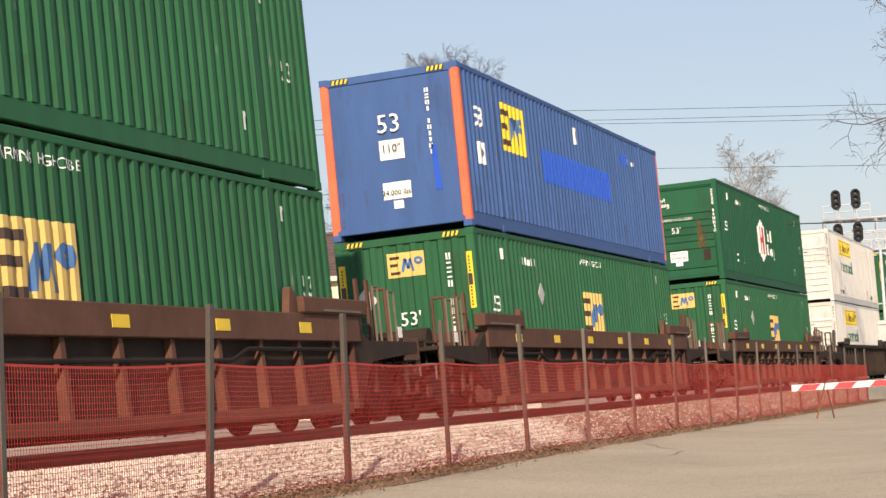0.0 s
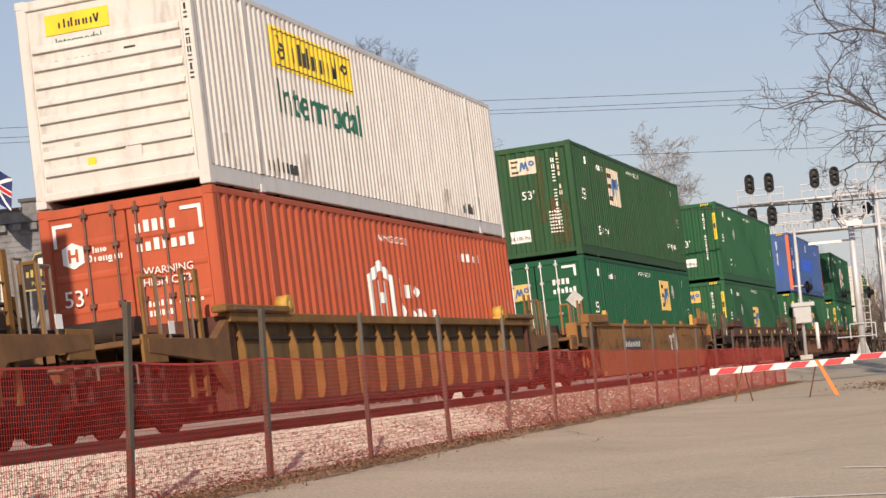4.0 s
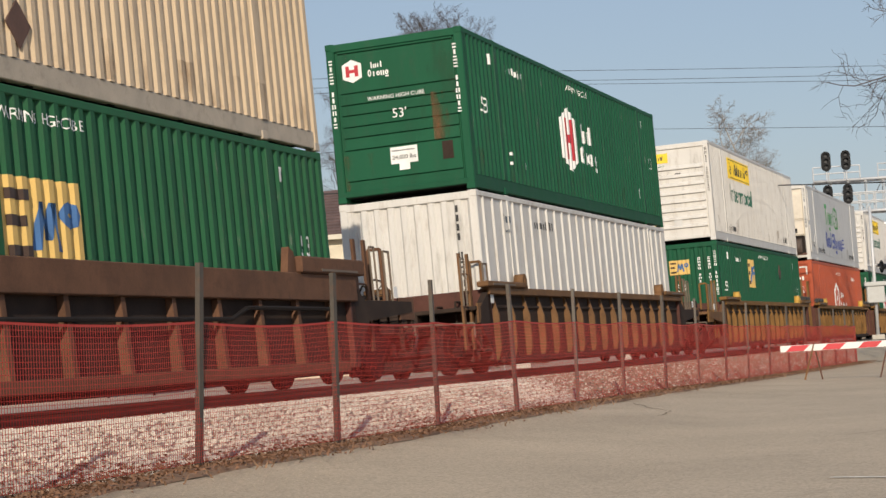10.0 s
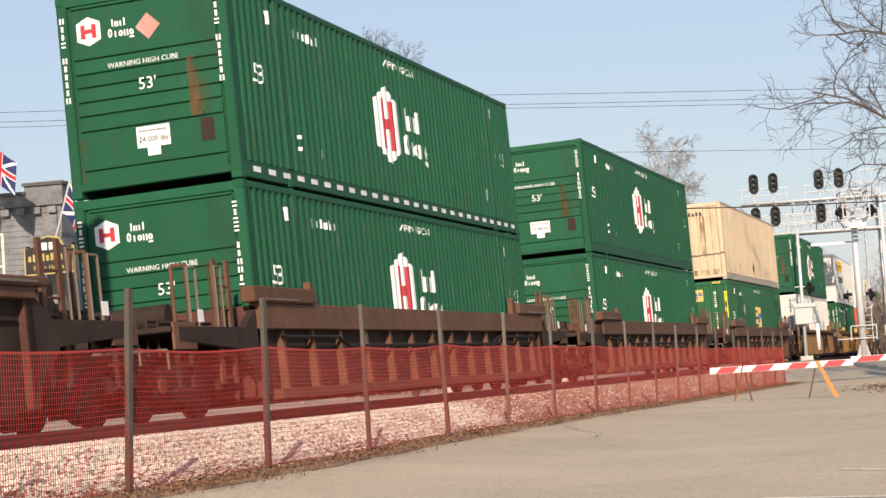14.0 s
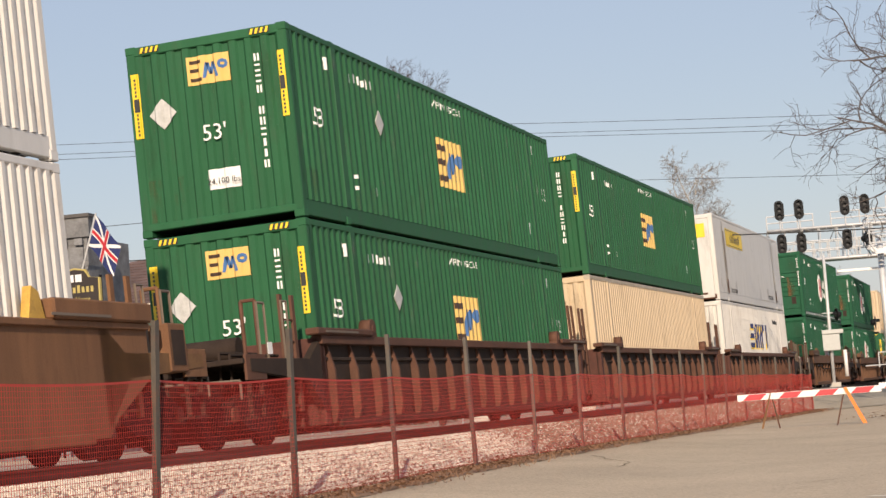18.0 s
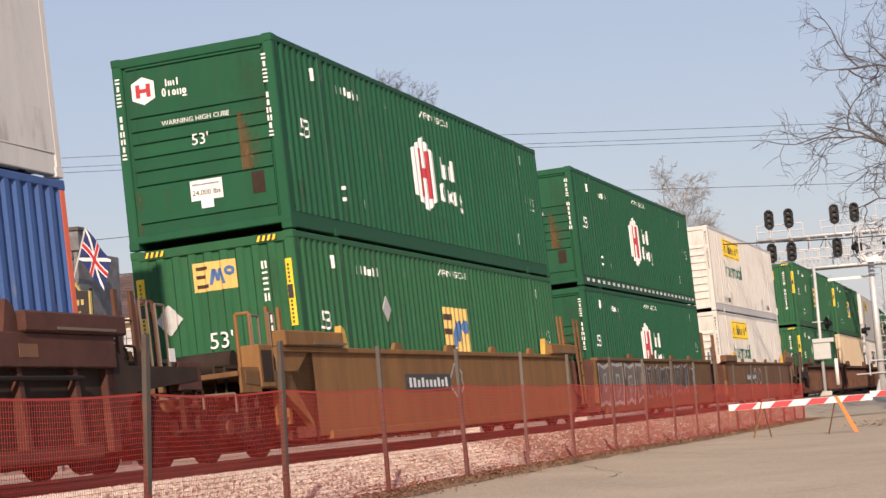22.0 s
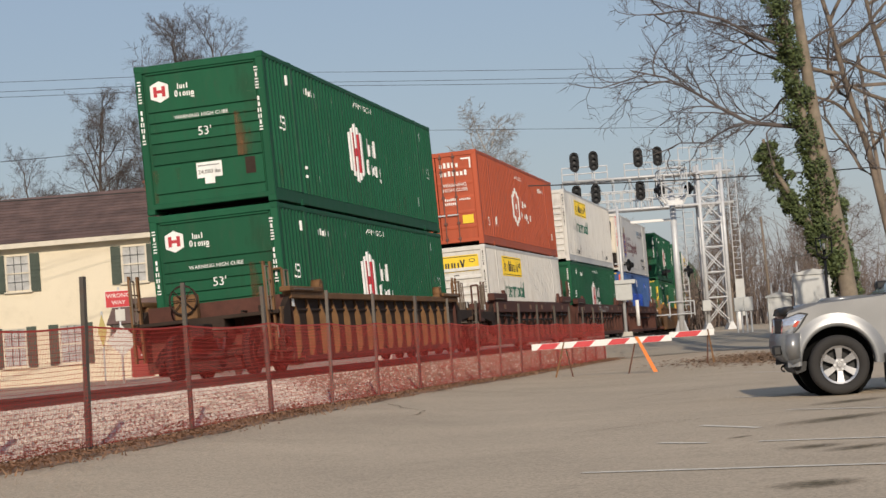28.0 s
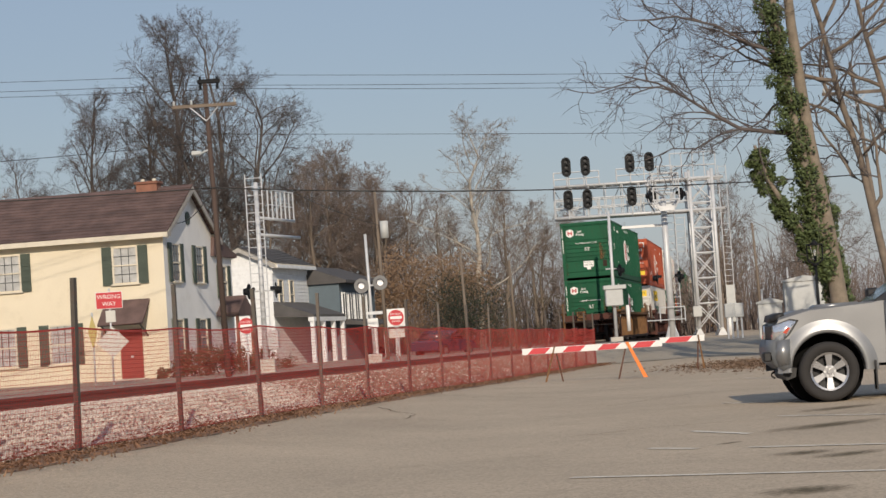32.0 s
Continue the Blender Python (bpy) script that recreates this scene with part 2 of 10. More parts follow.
def tube(bm, a, b, r0, r1=None, n=8, caps=True):
    a, b = Vector(a), Vector(b)
    r1 = r0 if r1 is None else r1
    d = (b - a).normalized()
    u = d.orthogonal().normalized()
    v = d.cross(u)
    ring = []
    for c, r in ((a, r0), (b, r1)):
        ring.append([bm.verts.new(c + u * (r * math.cos(k * 2 * math.pi / n)) + v * (r * math.sin(k * 2 * math.pi / n))) for k in range(n)])
    for k in range(n):
        f = bm.faces.new((ring[0][k], ring[0][(k + 1) % n], ring[1][(k + 1) % n], ring[1][k]))
        f.smooth = n > 6
    if caps:
        bm.faces.new(ring[0][::-1])
        bm.faces.new(ring[1])


def prism(bm, pts, axis, a, b):
    """A polygon (2D points) drawn out along an axis between a and b."""
    def put(p, q):
        if axis == "x":
            return (q, p[0], p[1])
        if axis == "y":
            return (p[0], q, p[1])
        return (p[0], p[1], q)
    lo = [bm.verts.new(put(p, a)) for p in pts]
    hi = [bm.verts.new(put(p, b)) for p in pts]
    n = len(pts)
    bm.faces.new(lo)
    bm.faces.new(hi[::-1])
    for k in range(n):
        bm.faces.new((lo[k], hi[k], hi[(k + 1) % n], lo[(k + 1) % n]))


def mesh_of(name, bm, material):
    bmesh.ops.recalc_face_normals(bm, faces=bm.faces[:])
    me = bpy.data.meshes.new(name)
    bm.to_mesh(me)
    bm.free()
    if material:
        me.materials.append(material)
    return me


def part(name, bm, material, parent, label="", at=None):
    me = bm if isinstance(bm, bpy.types.Mesh) else mesh_of(name, bm, material)
    ob = new(name, me)
    ob.parent = parent
    if at is not None:
        ob.matrix_basis = at
    if label:
        ob["label"] = label
    return ob


def thing(name, m, label, category, group="", kind=""):
    ob = new(name)
    ob.empty_display_size = 0.2
    ob.matrix_basis = m
    return tagged(ob, label, category, group, kind)


def solid(name, bm, material, label, category, group="", kind="", m=None):
    me = bm if isinstance(bm, bpy.types.Mesh) else mesh_of(name, bm, material)
    ob = new(name, me)
    if m is not None:
        ob.matrix_basis = m
    return tagged(ob, label, category, group, kind)


def raw(name, verts, faces, material, smooth=False):
    me = bpy.data.meshes.new(name)
    me.from_pydata([tuple(v) for v in verts], [], [tuple(f) for f in faces])
    if smooth:
        me.polygons.foreach_set("use_smooth", [True] * len(me.polygons))
    me.materials.append(material)
    me.update()
    return me


class Limbs:
    """Tapered tubes gathered into one mesh."""

    def __init__(self):
        self.v, self.f = [], []

    def run(self, pts, r0, r1, n):
        base = len(self.v)
        m = len(pts)
        for k, p in enumerate(pts):
            d = (pts[min(k + 1, m - 1)] - pts[max(k - 1, 0)]).normalized()
            u = d.orthogonal().normalized()
            w = d.cross(u)
            r = r0 + (r1 - r0) * k / (m - 1)
            for j in range(n):
                a = j * 2 * math.pi / n
                self.v.append(p + u * (r * math.cos(a)) + w * (r * math.sin(a)))
            if k:
                o = base + (k - 1) * n
                self.f += [(o + j, o + (j + 1) % n, o + n + (j + 1) % n, o + n + j) for j in range(n)]

    def mesh(self, name, material):
        return raw(name, self.v, self.f, material, True)


def lettering(name, words, size, material, thick=0.002, weight=0.0):
    """Text with the built-in font as a mesh in its own xy plane, centred."""
    cu = bpy.data.curves.new(name, "FONT")
    cu.body, cu.size, cu.align_x, cu.align_y, cu.extrude, cu.resolution_u = words, size, "CENTER", "CENTER", thick, 2
    cu.offset = weight
    ob = bpy.data.objects.new(name, cu)
    scene.collection.objects.link(ob)
    dg = bpy.context.evaluated_depsgraph_get()
    me = bpy.data.meshes.new_from_object(ob.evaluated_get(dg))
    bpy.data.objects.remove(ob)
    bpy.data.curves.remove(cu)
    me.materials.clear()
    me.materials.append(material)
    return me


# ---------------------------------------------------------------- the railway line
S0, S1 = -620, 760
TRACK_X, TRACK_Y, TRACK_PSI, BEND, BEND2 = -6.351, 26.842, 0.17683, 0.000589, -1.3155e-5


def heading(s):
    c = min(max(s, -40.0), 130.0)
    return TRACK_PSI + BEND * c + BEND2 * c * c / 2


def _line():
    pts = {0: (TRACK_X, TRACK_Y)}
    for sgn in (1, -1):
        x, y = TRACK_X, TRACK_Y
        k = 0
        while S0 < k < S1:
            h = heading(k + sgn * 0.5)
            x, y = x + sgn * math.sin(h), y + sgn * math.cos(h)
            k += sgn
            pts[k] = (x, y)
    return pts


LINE = _line()


def line_point(s):
    k = math.floor(s)
    (ax, ay), (bx, by) = LINE[k], LINE[k + 1]
    return ax + (bx - ax) * (s - k), ay + (by - ay) * (s - k)


def rail_z(s):
    return 0.85 - 0.0016 * min(max(s, -60), 140)


def lean(s):
    c = min(max(s, -30.0), 95.0)
    return 2.528 - 0.03108 * c + 0.000083 * c * c


def on_line(s):
    """Pose on the line: x ahead, y to the far side, z up out of the canted rails."""
    x0, y0 = line_point(s - 7)
    x1, y1 = line_point(s + 7)
    h = math.degrees(math.atan2(x1 - x0, y1 - y0))
    return pose((x0 + x1) / 2, (y0 + y1) / 2, rail_z(s), 0, 0, 90 - h) @ pose(0, 0, 0, -lean(s), 0, 0)


def beside(s, off):
    """Point at a distance to the camera's side of the line."""
    x, y = line_point(s)
    h = heading(s)
    return x + off * math.cos(h), y - off * math.sin(h)


SPEED = 15.72


# ---------------------------------------------------------------- containers (x ahead, y to the far side, origin under the middle)
CL, CW, CH = 16.15, 2.59, 2.896
HL, HW = CL / 2, CW / 2


def corr(a, b, period, depth):
    n = max(1, round((b - a) / period))
    p = (b - a) / n
    out = []
    for k in range(n):
        u = a + k * p
        out += [(u, 0.0), (u + 0.36 * p, 0.0), (u + 0.5 * p, depth), (u + 0.86 * p, depth)]
    return out + [(b, 0.0)]


def ribbed(a, b, period, depth, w=0.10):
    n = max(1, round((b - a) / period))
    p = (b - a) / n
    out = [(a, depth)]
    for k in range(n):
        u = a + (k + 0.5) * p
        out += [(u - w / 2 - 0.02, depth), (u - w / 2 + 0.01, 0.0), (u + w / 2 - 0.01, 0.0), (u + w / 2 + 0.02, depth)]
    return out + [(b, depth)]


SIDES = {"wave": (0.27, 0.042), "fine": (0.20, 0.028), "bold": (0.31, 0.040), "mid": (0.235, 0.032)}


def side_profile(style):
    runs = [(-7.93, -6.17), (-6.03, 6.03), (6.17, 7.93)]
    out = []
    for a, b in runs:
        if style in SIDES:
            out += corr(a, b, *SIDES[style])
        elif style == "ribs":
            out += ribbed(a, b, 0.60, 0.034, 0.055)
        else:
            out += [(a, 0.012), (b, 0.012)]
        out[-1] = (b, 0.004)
        if b < 7:
            out += [(b + 0.004, -0.012), (b + 0.136, -0.012)]
    return out


def depth_at(profile, u):
    for (a, d0), (b, d1) in zip(profile, profile[1:]):
        if a <= u <= b:
            return d0 + (d1 - d0) * (u - a) / max(b - a, 1e-6)
    return 0.0


def decal(profile, polys, lift=0.007, side="right"):
    """Convex painted shapes that follow a pressed sheet. Points: along, up."""
    bm = bmesh.new()

    def put(u, v):
        d = depth_at(profile, u) - lift
        if side == "right":
            return (u, -HW + d, v)
        return (-HL + d, -u, v)              # rear end: u runs to the near side
    for pts in polys:
        lo, hi = min(p[0] for p in pts), max(p[0] for p in pts)
        cuts = sorted({lo, hi, *[p[0] for p in pts], *[q[0] for q in profile if lo < q[0] < hi]})

        def span(u):
            vs = []
            n = len(pts)
            for k in range(n):
                (a, va), (b, vb) = pts[k], pts[(k + 1) % n]
                if abs(a - b) < 1e-9:
                    if abs(u - a) < 1e-9:
                        vs += [va, vb]
                elif min(a, b) - 1e-9 <= u <= max(a, b) + 1e-9:
                    vs.append(va + (vb - va) * (u - a) / (b - a))
            return min(vs), max(vs)
        for a, b in zip(cuts, cuts[1:]):
            if b - a < 1e-5:
                continue
            a0, a1 = span(a)
            b0, b1 = span(b)
            q = [put(a, a0), put(b, b0), put(b, b1), put(a, a1)]
            if a1 - a0 < 1e-6:
                q = q[:3]
            elif b1 - b0 < 1e-6:
                q = [q[0], q[1], q[3]]
            bm.faces.new([bm.verts.new(p) for p in q])
    return bm


def rect(u0, u1, v0, v1):
    return [(u0, v0), (u1, v0), (u1, v1), (u0, v1)]


def blocks(u0, u1, v0, v1, n, seed=0, gap=0.38):
    """A run of plain bars, as tall and as wide as the writing that they stand for."""
    r = random.Random(seed)
    w = (u1 - u0) / n
    gap = max(gap, 0.3)
    out = []
    for k in range(n):
        hi = v1 if r.random() < 0.5 else v0 + (v1 - v0) * 0.76
        out.append(rect(u0 + k * w, u0 + (k + 1 - gap) * w, v0, hi))
    return out


def column(u, w, v1, v0, n, seed=0):
    """Plain marks one under the other for a number written downwards."""
    h = (v1 - v0) / n
    r = random.Random(seed)
    out = []
    for k in range(n):
        a, b, lo, hi, t = u - w * 0.36, u + w * 0.36, v1 - (k + 0.72) * h, v1 - k * h, w * 0.2
        if k == 4:
            continue
        kind = r.randrange(3)
        if kind == 0:
            out += [rect(a, a + t * 1.3, lo, hi), rect(b - t * 1.3, b, lo, hi)]
        elif kind == 1:
            out += [rect(a, b, lo, lo + t * 1.3), rect(a, b, hi - t * 1.3, hi)]
        else:
            out.append(rect(u - t, u + t, lo, hi))
    return out


def ring(u, v, w, h, t, n=10):
    """An oval band as wedges."""
    out = []
    for k in range(n):
        a, b = k * 2 * math.pi / n, (k + 1) * 2 * math.pi / n
        out.append([(u + w / 2 * math.cos(a), v + h / 2 * math.sin(a)), (u + w / 2 * math.cos(b), v + h / 2 * math.sin(b)),
                    (u + (w / 2 - t) * math.cos(b), v + (h / 2 - t) * math.sin(b)), (u + (w / 2 - t) * math.cos(a), v + (h / 2 - t) * math.sin(a))])
    return out


def plain_shapes(u0, u1, v0, v1, pattern, bold=0.3, slant=0.0):
    """A sign's name as a row of plain shapes: o low ring, O tall ring, | tall bar, i low bar, n two low bars, h tall and low bar, g ring over a dropped bar, = stacked bars, v two slanted bars."""
    n = len(pattern)
    w = (u1 - u0) / n
    t = w * bold
    h = v1 - v0
    x = v0 + h * 0.68
    out = []
    for k, ch in enumerate(pattern):
        a, b = u0 + k * w + 0.06 * w, u0 + (k + 1) * w - 0.08 * w
        m = (a + b) / 2
        if ch == "o":
            out += ring(m, (v0 + x) / 2, b - a, x - v0, t)
        elif ch == "O":
            out += ring(m, (v0 + v1) / 2, b - a, h, t)
        elif ch == "|":
            out.append(rect(m - t / 2, m + t / 2, v0, v1))
        elif ch == "i":
            out.append(rect(m - t / 2, m + t / 2, v0, x))
        elif ch in "nh":
            top = v1 if ch == "h" else x
            out += [rect(a, a + t, v0, top), rect(b - t, b, v0, x)]
        elif ch == "g":
            out += ring(m, (v0 + x) / 2, b - a, x - v0, t) + [rect(a, b, v0 - 0.28 * h, v0 - 0.28 * h + t)]
        elif ch == "=":
            out += [rect(a, b, v0 + f * h, v0 + f * h + 0.2 * h) for f in (0.0, 0.4, 0.8)]
        elif ch == "v":
            out += [[(a, v1), (a + t, v1), (m + t / 2, v0), (m - t / 2, v0)], [(b - t, v1), (b, v1), (m + t / 2, v0), (m - t / 2, v0)]]
    return [[(u + slant * (v - v0), v) for u, v in q] for q in out]


def wrapped_text(name, words, size, material, parent, prof, u, v, lift=0.006, weight=0.0, wide=1.0):
    """Readable words painted on a pressed side sheet: cut at its folds and laid against it."""
    me = lettering(name, words, size, material, 0.0, weight)
    bm = bmesh.new()
    bm.from_mesh(me)
    for p in bm.verts:
        p.co.x *= wide
    lo, hi = min(p.co.x for p in bm.verts) + u, max(p.co.x for p in bm.verts) + u
    for a, _ in prof:
        if lo < a < hi:
            bmesh.ops.bisect_plane(bm, geom=bm.verts[:] + bm.edges[:] + bm.faces[:], plane_co=(a - u, 0, 0), plane_no=(1, 0, 0))
    for p in bm.verts:
        x, z = p.co.x + u, p.co.y + v
        p.co = (x, -HW + depth_at(prof, x) - lift, z)
    bm.to_mesh(me)
    bm.free()
    tagged(part(name, me, None, parent), kind="stuff")




def plate_mark(name, q, paint, c, label=""):
    """A stiff plate held off the side sheet."""
    bm = bmesh.new()
    lo = [bm.verts.new((u, -HW - 0.012, v)) for u, v in q]
    hi = [bm.verts.new((u, -HW + 0.004, v)) for u, v in q]
    bm.faces.new(lo)
    for k in range(len(q)):
        bm.faces.new((lo[k], hi[k], hi[(k + 1) % len(q)], lo[(k + 1) % len(q)]))
    part(name, bm, paint, c, label)


def hexagon(u, v, w, h):
    return [(u - w / 2, v - h * 0.3), (u, v - h / 2), (u + w / 2, v - h * 0.3), (u + w / 2, v + h * 0.3), (u, v + h / 2), (u - w / 2, v + h * 0.3)]


def diamond(u, v, r):
    return [(u - r, v), (u, v - r), (u + r, v), (u, v + r)]


def flat_text(name, words, size, material, parent, u, v, lift=0.03, label=""):
    """Readable words on the rear end of a container."""
    m = Matrix(((0, 0, -1, -HL - lift), (-1, 0, 0, -u), (0, 1, 0, v), (0, 0, 0, 1)))
    tagged(part(name, lettering(name, words, size, material), None, parent, label, m), kind="stuff")


def casting_mesh(paint):
    bm = bmesh.new()
    box(bm, -0.09, 0.09, -0.08, 0.08, -0.06, 0.06, 0.012)
    return mesh_of("corner_casting", bm, paint)


def cooling_unit(c, crest):
    """Moulded machine on the rear end of a refrigerated box: black grille, white covers, tank or gear under it."""
    def slab(name, e_pts, x0, x1, material, parent, label="", soft=0.0):
        bm = bmesh.new()
        prism(bm, [(HW - e, z) for e, z in e_pts], "x", -HL + x0, -HL + x1)
        if soft:
            bmesh.ops.bevel(bm, geom=bm.edges[:], offset=soft, segments=2, affect="EDGES")
        return part(name, bm, material, parent, label)
    # added dark sheet paints the shadow of the gap below the unit
    slab("recess_panel", [(0.2, 0.22), (2.4, 0.22), (2.4, 0.93), (0.2, 0.93)], 0.105, 0.115, DARK, c, "dark panel standing in for shade under the cooling unit")
    slab("back_plate", [(0.17, 0.93), (2.44, 0.93), (2.44, 2.72), (0.17, 2.72)], 0.06, 0.115, UNIT_WHITE, c, "white moulded back plate")
    lower = slab("cooling_unit", [(0.18, 0.95), (2.4, 0.95), (2.4, 1.58), (0.18, 1.58)], -0.04, 0.11, UNIT_WHITE, c, "white moulded cooling unit", 0.035)
    if crest:
        slab("cover", [(0.2, 1.62), (1.12, 1.62), (1.12, 2.64), (0.2, 2.64)], -0.03, 0.10, UNIT_WHITE, lower, "white cover panel", 0.02)
        slab("grille", [(1.12, 1.58), (2.22, 1.58), (2.26, 2.5), (2.1, 2.64), (1.2, 2.64), (1.12, 2.55)], -0.03, 0.10, GRILLE, lower, "black moulded grille", 0.02)
        slab("mesh_panel", [(1.22, 1.68), (2.14, 1.68), (2.14, 2.56), (1.22, 2.56)], -0.035, -0.02, BLACK, lower)
        for k in range(3):
            z = 1.88 + k * 0.24
            slab("louvre", [(1.22, z), (1.3, z + 0.05), (2.06, z + 0.05), (2.14, z), (2.06, z + 0.02), (1.3, z + 0.02)], -0.075, -0.03, GRILLE, lower)
        slab("name_plate", [(0.3, 2.46), (0.95, 2.46), (0.95, 2.52), (0.3, 2.52)], -0.034, -0.028, MARK_BLACK, lower)
        slab("name_plate", [(0.3, 1.72), (1.08, 1.72), (1.08, 1.78), (0.3, 1.78)], -0.034, -0.028, MARK_BLACK, lower)
        slab("display", [(0.4, 1.95), (0.78, 1.95), (0.78, 2.3), (0.4, 2.3)], -0.036, -0.028, CREST_GOLD, lower)
        slab("rust_streak", [(1.42, 1.0), (1.62, 1.0), (1.62, 1.56), (1.42, 1.56)], -0.045, -0.041, STAIN, lower, "brown exhaust stain")
        vents = ((0.5, 0.85, 1.1, 1.2), (1.9, 2.2, 1.06, 1.24))
        slab("gear_box", [(0.35, 0.28), (1.25, 0.28), (1.25, 0.78), (0.35, 0.78)], 0.0, 0.10, GREY, c, "", 0.02)
        bm = bmesh.new()
        for e, r in ((1.4, 0.05), (1.55, 0.04), (1.8, 0.045)):
            tube(bm, (-HL + 0.04, HW - e, 0.2), (-HL + 0.04, HW - e - 0.12, 0.92), r, n=8)
        part("exhaust_pipe", bm, DARK, c)
    else:
        slab("cover", [(1.52, 1.56), (2.41, 1.56), (2.41, 2.52), (2.2, 2.58), (1.66, 2.42), (1.56, 2.3)], -0.045, 0.10, UNIT_WHITE, lower, "white side cover", 0.03)
        slab("grille", [(0.18, 1.56), (1.48, 1.62), (1.62, 2.4), (1.95, 2.62), (0.18, 2.62)], -0.03, 0.10, GRILLE, lower, "black moulded grille", 0.02)
        for k in range(8):
            z = 1.7 + k * 0.105
            slab("louvre", [(0.24, z), (1.25, z + 0.02), (1.25, z + 0.06), (0.24, z + 0.05)], -0.055, -0.025, BLACK, lower)
        vents = ((1.86, 2.04, 1.33, 1.48), (1.88, 2.16, 1.04, 1.22), (0.75, 1.0, 1.1, 1.24))
        bm = bmesh.new()
        tube(bm, (-HL + 0.04, HW - 0.3, 0.53), (-HL + 0.04, HW - 2.3, 0.53), 0.29, n=20)
        tank = part("fuel_tank", bm, TANK, c, "grimy steel fuel tank")
        for e in (0.9, 1.6):
            bm = bmesh.new()
            tube(bm, (-HL + 0.04, HW - e, 0.53), (-HL + 0.04, HW - e - 0.06, 0.53), 0.298, n=20)
            part("tank_strap", bm, STEEL, tank)
    for a, b, z0, z1 in vents:
        slab("vent", [(a, z0), (b, z0), (b, z1), (a, z1)], -0.05, -0.035, BLACK, lower)
    # bracing strips on the near corner
    for z0, z1 in ((0.3, 1.35), (1.5, 2.7)):
        bm = bmesh.new()
        box(bm, -HL + 0.30, -HL + 0.44, -HW - 0.02, -HW + 0.01, z0, z1, 0.012)
        part("corner_brace", bm, WHITE, c)
    bm = bmesh.new()
    box(bm, -HL - 0.005, -HL + 0.02, -HW + 0.14, HW - 0.14, 0.19, 0.27)
    part("rust_streak", bm, RUST_PLATE, c)


